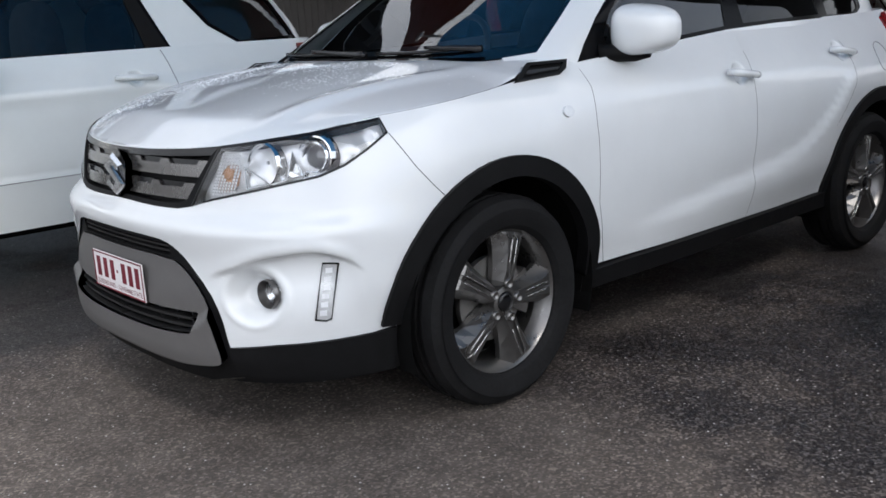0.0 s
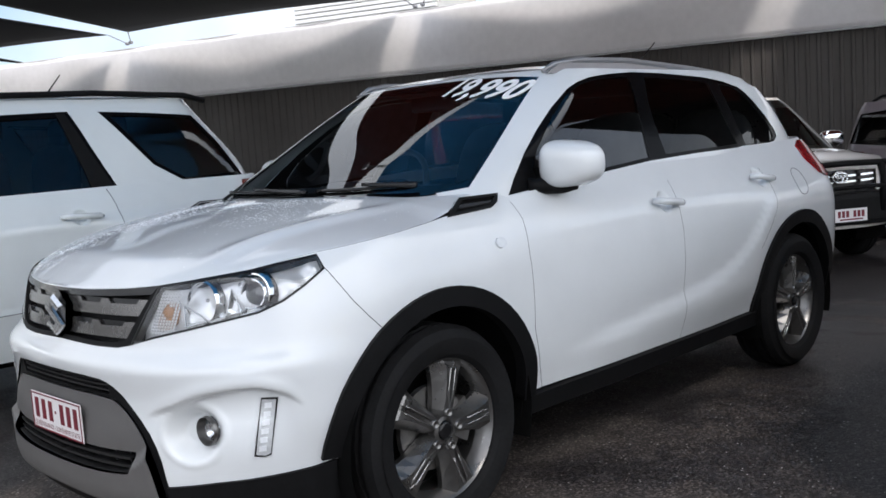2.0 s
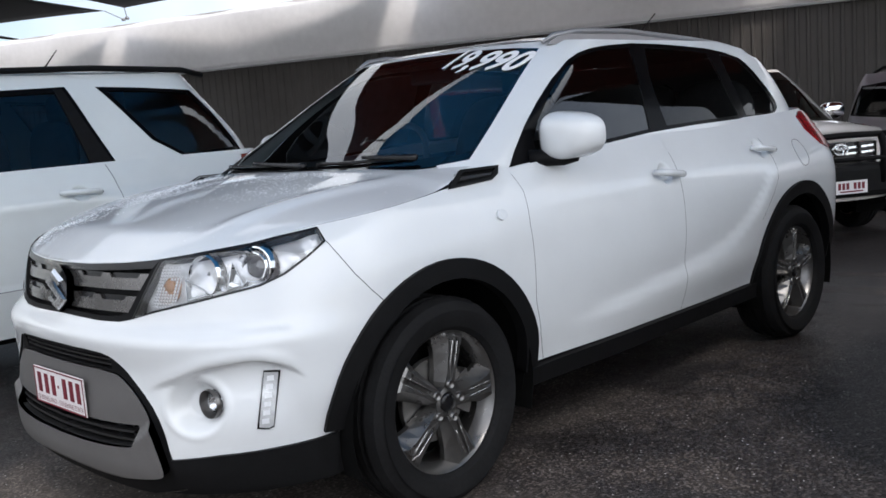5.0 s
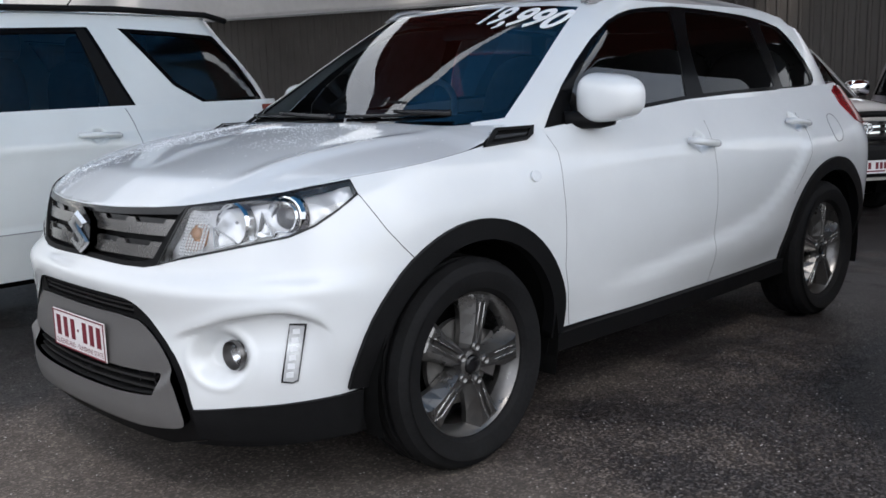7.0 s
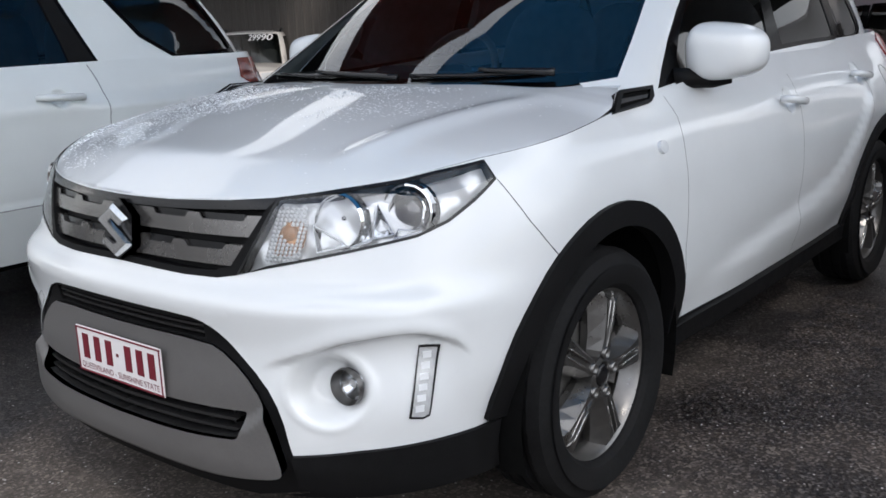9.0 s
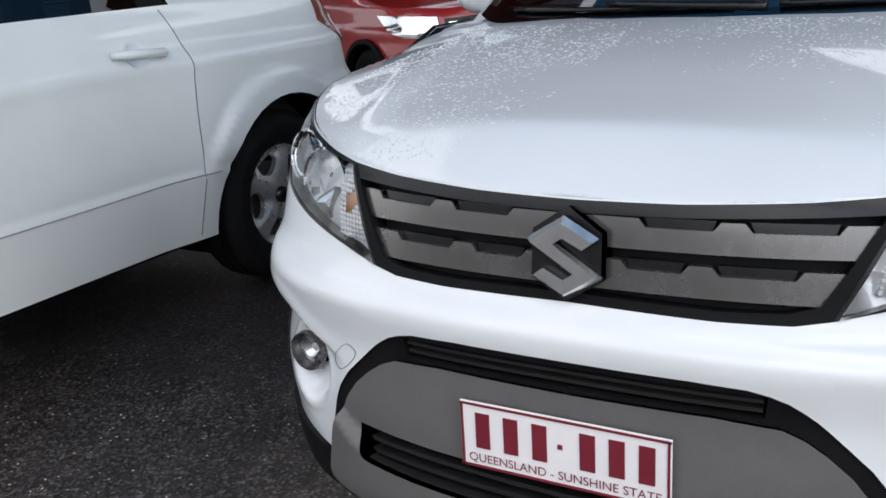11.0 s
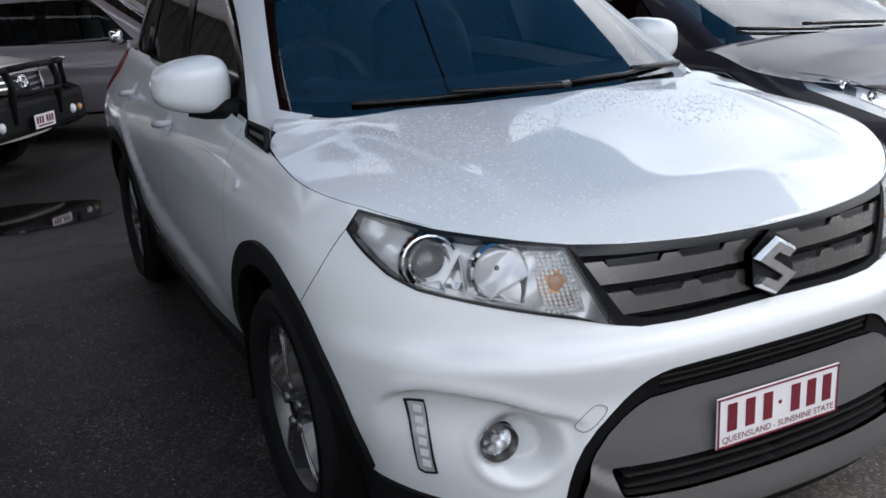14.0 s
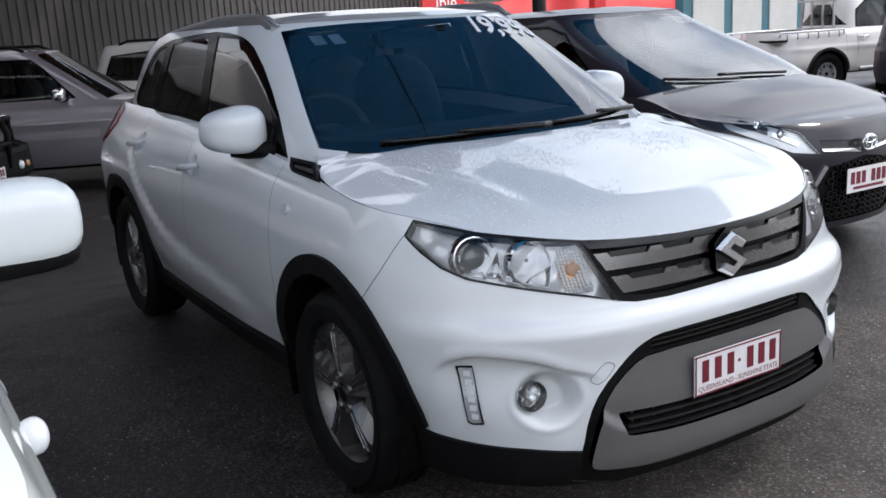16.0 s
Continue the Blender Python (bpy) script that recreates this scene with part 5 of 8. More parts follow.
def interior():
    cab = thing_part("interior", car)
    bm = bmesh.new()
    prof = [(-0.22, 1.02), (-0.45, 1.065), (-0.70, 1.055), (-0.86, 1.01), (-0.90, 0.92), (-0.86, 0.70), (-0.22, 0.70)]
    prism(bm, prof, -0.70, 0.70)
    part("dashboard", bm, CABIN, cab)
    bm = bmesh.new()
    prism(bm, [(-0.62, 1.04), (-0.70, 1.075), (-0.84, 1.07), (-0.88, 1.0)], -0.50, -0.22)
    part("instrument_hood", bm, CABIN, cab)
    bm = bmesh.new()
    m = pose(-0.98, -0.36, 1.02, 0, 66, 0)
    ring = [m @ Vector((0.185 * math.cos(t), 0.185 * math.sin(t), 0)) for t in np.linspace(0, 2 * math.pi, 33)]
    tube(bm, ring, 0.015, 8)
    tube(bm, [m @ Vector((0, -0.18, 0)), m @ Vector((0, 0.18, 0))], 0.02, 8)
    blob(bm, m @ Vector((0, 0, 0)), (0.06, 0.07, 0.05))
    part("steering_wheel", bm, GREY_PLASTIC, cab, smooth=True)
    for x, ys in ((-1.45, (0.37, -0.37)), (-2.25, (0.42, 0.0, -0.42))):
        for y in ys:
            bm = bmesh.new()
            blob(bm, (x + 0.16, y, 0.66), (0.27, 0.24, 0.10), 3.5)
            part("seat_cushion", bm, FABRIC, cab, smooth=True)
            bm = bmesh.new()
            blob(bm, (0, 0, 0.33), (0.09, 0.23, 0.34), 3.2)
            bmesh.ops.transform(bm, matrix=Matrix.Translation((x - 0.10, y, 0.66)) @ pose(0, 0, 0, 0, -18, 0), verts=bm.verts)
            part("seat_back", bm, FABRIC, cab, smooth=True)
            bm = bmesh.new()
            blob(bm, (x - 0.33, y, 1.19), (0.055, 0.13, 0.09), 3.0)
            part("headrest", bm, FABRIC, cab, smooth=True)
    bm = box(bmesh.new(), -0.93, -0.88, -0.13, 0.13, 1.355, 1.42, 0.015)
    part("rear_view_mirror", bm, CABIN, cab)
    bm = box(bmesh.new(), -2.45, -1.0, -0.52, 0.52, 1.446, 1.452)
    part("headliner", bm, PALE_TRIM, cab)
    bm = box(bmesh.new(), -3.0, -0.2, -0.74, 0.74, 0.40, 0.44)
    part("cabin_floor", bm, CABIN, cab)
    bm = bmesh.new()
    box(bm, -3.05, -2.75, -0.66, 0.66, 0.44, 1.10)
    part("rear_trim", bm, CABIN, cab)


def side_details():
    for s in (1, -1):
        def put(name, p, mat, parent=car, label=""):
            p = p if s == 1 else flip_y(p)
            return make(name, p[0], p[1], mat, parent, p[2], label)
        # bonnet-side vent
        vent = thing_part("side_vent", car)
        V = [(1.462, 0.982), (1.548, 1.032), (1.737, 1.032), (1.712, 1.004), (1.68, 0.992)]
        put("vent_frame", slab(SMOOTH, V, -0.02, 0.012, 0.02, [[(1.497, 0.989), (1.556, 1.023), (1.712, 1.023), (1.675, 0.999)]]), PLASTIC, vent, "black vent frame")
        put("vent_mesh", slab(SMOOTH, [(1.497, 0.989), (1.556, 1.023), (1.712, 1.023), (1.675, 0.999)], -0.02, 0.003, 0.02), SHADOW_BLACK, vent)
        put("vent_blade", slab(SMOOTH, [(1.525, 1.001), (1.545, 1.012), (1.695, 1.013), (1.68, 1.006)], -0.02, 0.007, 0.02), ALLOY_DARK, vent)
        # repeater
        ring = [(1.652 + 0.024 * math.cos(t), 0.880 + 0.017 * math.sin(t)) for t in np.linspace(0, 2 * math.pi, 24, endpoint=False)]
        put("side_repeater", slab(SMOOTH, ring, -0.01, 0.009, 0.02), CLEAR_WHITE, car, "clear side indicator")
        # door handles
        for a, z in V_HANDLES:
            p = SMOOTH.at(np.array([a]), np.array([z]))[0]
            h = thing_part("door_handle", car, "white grip handle")
            bm = bmesh.new()
            path = [(-0.10, 0.004), (-0.088, 0.030), (-0.05, 0.040), (0.03, 0.042), (0.078, 0.034), (0.098, 0.004)]
            tube(bm, [(p[0] + u, s * (p[1] + o), z + 0.012 * u / 0.1) for u, o in path], [0.010, 0.013, 0.0145, 0.0145, 0.014, 0.011], 10)
            part("grip", bm, WHITE, h, smooth=True)
        # mirror
        mir = thing_part("door_mirror", car)
        bm = bmesh.new()
        blob(bm, (0, 0, 0), (0.090, 0.118, 0.088), 3.0, 20, 32)
        for v in bm.verts:
            k = v.co.y / 0.118
            v.co.z *= 1 - 0.16 * k
            v.co.x *= 1 - 0.10 * k
            if v.co.x < -0.035:
                v.co.x = -0.035 - (abs(v.co.x) - 0.035) * 0.2
            v.co.x -= 0.03 * max(0, k) ** 2
        bmesh.ops.transform(bm, matrix=pose(-0.690, 0.862, 1.115, 0, 0, -8) @ Matrix.Scale(0.94, 4), verts=bm.verts)
        if s == -1:
            bmesh.ops.scale(bm, vec=(1, -1, 1), verts=bm.verts)
            bmesh.ops.reverse_faces(bm, faces=bm.faces)
        part("mirror_shell", bm, WHITE, mir, "white mirror housing", smooth=True)
        bm = bmesh.new()
        blob(bm, (-0.738, s * 0.864, 1.115), (0.008, 0.090, 0.062), 3.4)
        part("mirror_glass", bm, CHROME, mir, smooth=True)
        bm = bmesh.new()
        path = [(-0.60, 0.735, 1.04), (-0.64, 0.78, 1.04), (-0.68, 0.83, 1.035), (-0.69, 0.88, 1.04)]
        tube(bm, [(x, s * y, z) for x, y, z in path], [0.035, 0.03, 0.026, 0.018], 10)
        part("mirror_arm", bm, PLASTIC, mir, smooth=True)
        put("tail_lamp", slab(SMOOTH, TAIL, -0.04, 0.008, 0.03), RED_LENS, car, "red tail lamp")
    ring = soft([(3.86, 0.845), (3.985, 0.855), (3.99, 0.985), (3.87, 0.975)], 2)
    c = ring.mean(0)
    p = slab(SMOOTH, ring, -0.002, 0.0012, 0.02, [c + (ring - c) * 0.95])
    make("fuel_flap_line", p[0], p[1], SEAM_GREY, car, p[2])
    # towing eye cover beside the lower grille, on the right
    ring = soft([(0.425, 0.541), (0.446, 0.556), (0.462, 0.553), (0.497, 0.518), (0.496, 0.504), (0.472, 0.493)], 2)
    c = ring.mean(0)
    p = slab(BODY, ring, -0.002, 0.0012, 0.02, [c + (ring - c) * 0.93])
    v, f, n = flip_y(p)
    make("tow_cover_line", v, f, SEAM_GREY, car, n)
    # plate
    plate = thing_part("number_plate", car)
    bm = box(bmesh.new(), 0.842, 0.846, -0.176, 0.176, 0.402, 0.521, 0.002)
    part("plate_sheet", bm, PLATE_WHITE, plate, "white plate with maroon characters")
    bm = bmesh.new()
    for y0, y1, z0, z1 in ((-0.176, 0.176, 0.515, 0.519), (-0.176, 0.176, 0.404, 0.408), (-0.174, -0.170, 0.404, 0.519), (0.170, 0.174, 0.404, 0.519)):
        box(bm, 0.8465, 0.848, y0, y1, z0, z1)
    part("plate_border", bm, MAROON, plate)
    for y in (-0.135, -0.085, -0.035, 0.045, 0.092, 0.139):
        bm = box(bmesh.new(), 0.8465, 0.848, y - 0.0125, y + 0.0125, 0.440, 0.503)
        part("plate_bar", bm, MAROON, plate)
    bm = box(bmesh.new(), 0.8465, 0.848, -0.004, 0.004, 0.468, 0.476)
    part("plate_bar", bm, MAROON, plate)
    cu = bpy.data.curves.new("writing", "FONT")
    cu.body, cu.size, cu.align_x, cu.align_y = "QUEENSLAND - SUNSHINE STATE", 0.0215, "CENTER", "CENTER"
    ob = bpy.data.objects.new("writing", cu)
    scene.collection.objects.link(ob)
    me = bpy.data.meshes.new_from_object(ob.evaluated_get(bpy.context.evaluated_depsgraph_get()))
    bpy.data.objects.remove(ob)
    bm = bmesh.new()
    bm.from_mesh(me)
    for v in bm.verts:
        v.co = (0.8475, v.co.x, 0.421 + v.co.y)
    part("plate_slogan", bm, MAROON, plate)
    # wipers and aerial
    def on_screen(y, z, off):
        a = float(GLASS.a_of_y(np.array([abs(y)]), np.array([z]))[0])
        q = GLASS.at(np.array([a]), np.array([z]), off)[0]
        return (q[0], y, q[2])

    for blade, arm in (([(-0.54, 1.066), (-0.30, 1.064), (0.02, 1.068)], [(0.10, 1.050), (-0.05, 1.055), (-0.27, 1.064)]), ([(0.12, 1.066), (0.34, 1.068), (0.54, 1.078)], [(0.58, 1.062), (0.48, 1.066), (0.36, 1.070)])):
        wiper = thing_part("wiper", car, "black wiper")
        bm = bmesh.new()
        tube(bm, [on_screen(y, z, 0.008) for y, z in dense(blade, 0.05, False)], 0.0065, 6)
        part("wiper_blade", bm, GLOSS_BLACK, wiper, smooth=True)
        bm = bmesh.new()
        path = dense(arm, 0.05, False)
        tube(bm, [on_screen(y, z, 0.024) for y, z in path], [0.012 - 0.006 * i / (len(path) - 1) for i in range(len(path))], 6)
        part("wiper_arm", bm, GLOSS_BLACK, wiper, smooth=True)
    bm = bmesh.new()
    tube(bm, [(-2.42, -0.02, 1.50), (-2.45, -0.02, 1.53), (-2.68, 0.0, 1.70)], [0.012, 0.005, 0.003], 8)
    part("aerial", bm, GLOSS_BLACK, car, smooth=True)


def tyre_bm(R, rim, half):
    prof = [(rim, -half * 0.80), (rim + 0.012, -half * 0.92), ((R + rim) / 2, -half * 1.04), (R - 0.036, -half * 0.97), (R - 0.014, -half * 0.85), (R, -half * 0.60)]
    for g in (-0.42, 0.0, 0.42):
        prof += [(R, half * (g - 0.09)), (R - 0.012, half * (g - 0.06)), (R - 0.012, half * (g + 0.06)), (R, half * (g + 0.09))]
    prof += [(R, half * 0.60), (R - 0.014, half * 0.85), (R - 0.036, half * 0.97), (R - 0.050, half * 1.01), ((R + rim) / 2 + 0.012, half * 1.05), ((R + rim) / 2, half * 1.045), (rim + 0.012, half * 0.92), (rim, half * 0.80), (rim - 0.01, half * 0.5)]
    bm = lathe(prof, 144)
    # cross cuts in the tread's shoulders
    for v in bm.verts:
        r = math.hypot(v.co.x, v.co.z)
        k = round(math.atan2(v.co.z, v.co.x) / (2 * math.pi / 144))
        if r > R - 0.011 and abs(v.co.y) > half * 0.2 and k % 4 == 0:
            v.co.x, v.co.z = v.co.x * (1 - 0.0028 / R), v.co.z * (1 - 0.0028 / R)
    return bm


def welded(name, v, f, material, parent, label=""):
    """One connected mesh whose sharp edges stay sharp."""
    bm = bmesh.new()
    vs = [bm.verts.new(tuple(map(float, p))) for p in v]
    for q in f:
        bm.faces.new([vs[int(i)] for i in q])
    bmesh.ops.remove_doubles(bm, verts=bm.verts, dist=1e-5)
    bmesh.ops.recalc_face_normals(bm, faces=bm.faces)
    if sum(x.normal.y * x.calc_area() for x in bm.faces) < 0:
        bmesh.ops.reverse_faces(bm, faces=bm.faces)
    ob = part(name, bm, material, parent, label, smooth=True)
    ob.data.set_sharp_from_angle(angle=radians(38))
    return ob


def suv_wheel(center, side, turn):
    """A wheel with five split spokes; local +y points outwards."""
    w = thing_part("wheel", car)
    w.matrix_local = Matrix.Translation(center) @ pose(0, 0, 0, 0, 0, 0 if side > 0 else 180)
    R, rim, half = 0.330, 0.227, 0.108
    part("tyre", tyre_bm(R, rim, half), RUBBER, w, "black road tyre", smooth=True).data.set_sharp_from_angle(angle=radians(24))
    part("rim", lathe([(rim - 0.006, -0.09), (rim - 0.022, -0.05), (rim - 0.030, 0.030), (rim - 0.020, 0.052), (rim - 0.011, 0.071), (rim - 0.003, 0.079), (rim + 0.002, 0.080), (rim + 0.004, 0.076)], 72), ALLOY, w, "grey alloy rim", smooth=True).data.set_sharp_from_angle(angle=radians(24))
    # spokes: crest with a channel between two ridges, facets that fall steeply to the windows
    stations = [(0.028, 0.016, 0.026, 0.070, 0.030, 0.0), (0.060, 0.020, 0.036, 0.081, 0.036, 0.0), (0.095, 0.019, 0.040, 0.084, 0.038, 0.008), (0.150, 0.023, 0.052, 0.084, 0.040, 0.010),
                (0.188, 0.029, 0.064, 0.082, 0.042, 0.009), (0.206, 0.037, 0.074, 0.079, 0.046, 0.003), (rim - 0.011, 0.043, 0.080, 0.072, 0.050, 0.0)]
    for i in range(5):
        t = radians(turn + 72 * i)
        ct, st = math.cos(t), math.sin(t)
        bm, rows = bmesh.new(), []
        for r, crest, foot, top, drop, groove in stations:
            line = [(-foot, top - drop - 0.02), (-foot, top - drop), (-crest, top), (-0.0085, top), (-0.0055, top - groove), (0.0055, top - groove), (0.0085, top), (crest, top), (foot, top - drop), (foot, top - drop - 0.02)]
            rows.append([bm.verts.new((r * ct - o * st, y, r * st + o * ct)) for o, y in line])
        for a, b in zip(rows, rows[1:]):
            for k in range(len(a) - 1):
                bm.faces.new((a[k], a[k + 1], b[k + 1], b[k]))
        bm.faces.new(rows[0])
        bm.faces.new(rows[-1][::-1])
        bmesh.ops.recalc_face_normals(bm, faces=bm.faces)
        part("spoke", bm, ALLOY, w, "grey alloy spoke with a channel along its crest")
        bm = bmesh.new()
        for o in (-0.0105, 0.0105):
            tube(bm, [((r * ct - o * st), 0.0835 - 0.02 * max(0, r - 0.185), (r * st + o * ct)) for r in (0.098, 0.125, 0.150, 0.185, 0.198)], [0.0008, 0.0018, 0.0020, 0.0018, 0.0008], 5)
        part("spoke_ridge", bm, ALLOY_BRIGHT, w, "bright ridges along the channel", smooth=True)
        bm = lathe([(0.0, 0.082), (0.009, 0.082), (0.0115, 0.088), (0.014, 0.088), (0.016, 0.078)], 14)
        bmesh.ops.translate(bm, vec=(0.056 * ct, 0.001, 0.056 * st), verts=bm.verts)
        part("wheel_nut", bm, ALLOY, w, smooth=True)
    part("hub", lathe([(0.0, 0.050), (0.050, 0.052), (0.046, 0.078), (0.034, 0.082), (0.030, 0.076), (0.0, 0.076)], 40), ALLOY, w, smooth=True).data.set_sharp_from_angle(angle=radians(30))
    part("hub_cap", lathe([(0.030, 0.076), (0.029, 0.084), (0.018, 0.087), (0.0, 0.088)], 32), GLOSS_BLACK, w, "black hub cap", smooth=True)
    part("brake_disc", lathe([(0.03, 0.02), (0.135, 0.02), (0.135, 0.0), (0.03, 0.0)], 40), STEEL, w, "worn steel brake disc", smooth=False)
    bm = bmesh.new()
    prism(bm, arc(0, 0, 0.150, 150, 210, 8) + arc(0, 0, 0.085, 210, 150, 8), -0.01, 0.045)
    part("caliper", bm, STEEL, w)
    part("wheel_barrel", lathe([(rim - 0.012, -0.09), (rim - 0.03, -0.05), (0.16, -0.04), (0.0, -0.04)], 32), SHADOW_BLACK, w)


body()
inner_liner()
cladding()
front_face()
headlamps()
bonnet()
greenhouse()
interior()
side_details()
for wx in (0.0, -2.5):
    for ws in (1, -1):
        suv_wheel((wx, ws * 0.760, 0.330), ws, {(0.0, 1): 105, (0.0, -1): 80, (-2.5, 1): 92, (-2.5, -1): 60}[wx, ws])
# ---- other vehicles: one builder, several forms ----
class Deck:
    """A lid over the plan between the skin's upper edge and the middle line."""

    def __init__(self, edge, middle, power=2.6):
        self.edge, self.middle, self.power = edge[np.argsort(edge[:, 0])], middle, power

    def height(self, x, y):
        ye = np.maximum(np.interp(x, self.edge[:, 0], self.edge[:, 1]), 0.02)
        ze = np.interp(x, self.edge[:, 0], self.edge[:, 2])
        q = np.clip(np.abs(y) / ye, 0, 1)
        return self.middle(x) + (ze - self.middle(x)) * q ** self.power

    at = Bonnet.at
    normal = Bonnet.normal


def road_wheel(parent, center, side, R, rim, half, spokes, alloy, turn=0.0, window=0.5):
    """Tyre and alloy wheel; local +y points outwards. The face is a pressed disc with windows between its spokes."""
    w = thing_part("wheel", parent)
    w.matrix_local = Matrix.Translation(center) @ pose(0, 0, 0, 0, 0, 0 if side > 0 else 180)
    part("tyre", tyre_bm(R, rim, half), RUBBER, w, "black road tyre", smooth=True)
    part("rim", lathe([(rim - 0.006, -0.09), (rim - 0.020, -0.05), (rim - 0.024, 0.03), (rim - 0.016, 0.062), (rim - 0.004, 0.080), (rim + 0.004, 0.082), (rim + 0.006, 0.076)], 56), alloy, w, smooth=True)
    face = WheelFace(rim, spokes, turn)
    ring = [((rim - 0.014) * math.cos(t), (rim - 0.014) * math.sin(t)) for t in np.linspace(0, 2 * math.pi, 72, endpoint=False)]
    v, f, n = slab(face, ring, -0.022, 0.0, 0.011, face.windows(window))
    welded("wheel_face", v, f, alloy, w)
    part("hub_cap", lathe([(0.034, 0.060), (0.032, 0.088), (0.020, 0.093), (0.0, 0.094)], 28), GLOSS_BLACK, w, "black hub cap", smooth=True)
    part("wheel_barrel", lathe([(rim - 0.012, -0.09), (rim - 0.03, -0.05), (0.16, -0.04), (0.0, -0.04)], 28), SHADOW_BLACK, w)
    part("brake_disc", lathe([(0.03, 0.012), (0.13, 0.012), (0.13, -0.005), (0.03, -0.005)], 32), STEEL, w)
    return w


def plate_on(parent, m, wide=0.372, high=0.134):
    """A number plate whose characters are plain bars; local x points out."""
    p = thing_part("number_plate", parent)
    p.matrix_local = m
    part("plate_sheet", box(bmesh.new(), 0.0, 0.004, -wide / 2, wide / 2, -high / 2, high / 2), PLATE_WHITE, p, "white plate with maroon characters")
    for i in range(6):
        y = (-0.375 + 0.128 * i + (0.10 if i > 2 else 0)) * wide
        part("plate_bar", box(bmesh.new(), 0.0045, 0.006, y - 0.045 * wide, y + 0.045 * wide, -0.16 * high, 0.34 * high), MAROON, p)
    part("plate_bar", box(bmesh.new(), 0.0045, 0.006, -0.36 * wide, 0.36 * wide, -0.38 * high, -0.27 * high), MAROON, p)


def build_car(c):
    """c: a dict of sizes. Local frame: front axle at x = 0, nose to +x, ground at z = 0."""
    nose, wb, tail, half = c["nose"], c["wb"], c["tail"], c["half"]
    lip, cowl_x, cowl_z, belt_r = c["lip"], c["cowl_x"], c["cowl_z"], c["belt_r"]
    roof, top_x, back_x = c["roof"], c["top_x"], c["back_x"]
    sill, R = c.get("sill", 0.24), c["R"]
    me = thing(c["name"], c["label"], c["category"], c["m"], c.get("group", ""))
    x1 = -wb - 0.25
    front = curve((sill - 0.05, nose - 0.09), (0.42, nose), (0.60, nose), (lip - 0.06, nose - 0.03), (lip, nose - 0.06), (lip + 0.15, nose - 0.35), (1.6, nose - 0.9))
    rear = curve((sill - 0.05, tail + 0.10), (0.45, tail), (0.7, tail), (1.0, tail + 0.05), (1.6, tail + 0.15))
    side = curve((sill - 0.05, half - 0.06), (0.40, half - 0.03), (0.62, half), (0.80, half), (belt_r - 0.12, half - 0.03), (belt_r, half - 0.085), (belt_r + 0.15, half - 0.14))
    arches = c.get("flare", 0.0)

    def width(x, z):
        f = arches * (np.exp(-((x) / 0.48) ** 4) + np.exp(-((x + wb) / 0.48) ** 4)) * np.exp(-((z - 0.62) / 0.22) ** 2)
        crease = c.get("crease", 0.012) * np.exp(-((z - c.get("crease_z", 0.9)) / 0.05) ** 2)
        haunch = c.get("haunch", 0.0) * step(x, -wb + 0.66, -wb + 0.40) * step(z, 0.99, 0.90)
        rocker = c.get("rocker", 0.0) * step(z, 0.545, 0.520)
        lips = sum(c.get("round_flare", 0.0) * step(np.hypot(x - cx, z - R), R + 0.185, R + 0.125) for cx in (0.0, -wb)) * step(z, 0.48, 0.62)
        return side(z) + f + crease + haunch + rocker + lips
    skin_shell = Shell(0.18, x1, front, rear, width, curve((0, c.get("bend", 2.7)), (2, c.get("bend", 2.7) - 0.3)), curve((0, 2.8), (2, 2.8)))
    cups = [(float(skin_shell.a_of_x(np.array([x]), np.array([z]))[0]), z) for x, z in c.get("handles", ())]
    skin_shell.bump = lambda a, z: sum((-0.016 * (1 - step(np.hypot((a - ha) / 0.052, (z - hz) / 0.046), 0.5, 1.0)) for ha, hz in cups), 0 * a)
    top_line = curve((tail - 0.1, belt_r), (back_x, belt_r), (cowl_x - 0.35, cowl_z + 0.01), (cowl_x, cowl_z), (0.30, lip + (cowl_z - lip) * 0.45), (nose - 0.12, lip + 0.012), (nose + 0.1, lip))
    aa = np.linspace(0, skin_shell.end, 150)
    zz = np.full(150, lip)
    for _ in range(4):
        zz = top_line(skin_shell.at(aa, zz)[:, 0])
    rows = np.stack([aa, zz], 1)
    outline = np.concatenate([[(0.0, sill), (skin_shell.end, sill)], rows[::-1]])
    regions = []
    for i, cx in enumerate((0.0, -wb)):
        regions.append((f"hole{i}", on_side(skin_shell, arc(cx, R, R + 0.065, -30, 210))))
    regions += [(k, v) for k, v in c.get("regions", {}).items()]
    low = c.get("low")
    if low:
        regions.append(("low", [(0, sill - 0.02), (skin_shell.end, sill - 0.02), (skin_shell.end, low), (0, low)]))
    uv, tri = cut(outline, regions, c.get("mesh", 0.045), fine=[(ha - 0.06, hz - 0.055, ha + 0.06, hz + 0.055, 0.010) for ha, hz in cups])
    whole("body", skin(skin_shell, uv, tri["rest"]), c["paint"], me)
    flat = Flat(skin_shell, 0.0)
    if low:
        whole("lower_body", skin(skin_shell, uv, tri["low"]), c.get("low_mat", PLASTIC), me)
    for k, poly in c.get("regions", {}).items():
        mat, off = c["region_mat"][k]
        (whole if poly[0][0] == 0.0 else pair)(k, slab(flat, poly, -0.06, off, 0.03), mat, me)
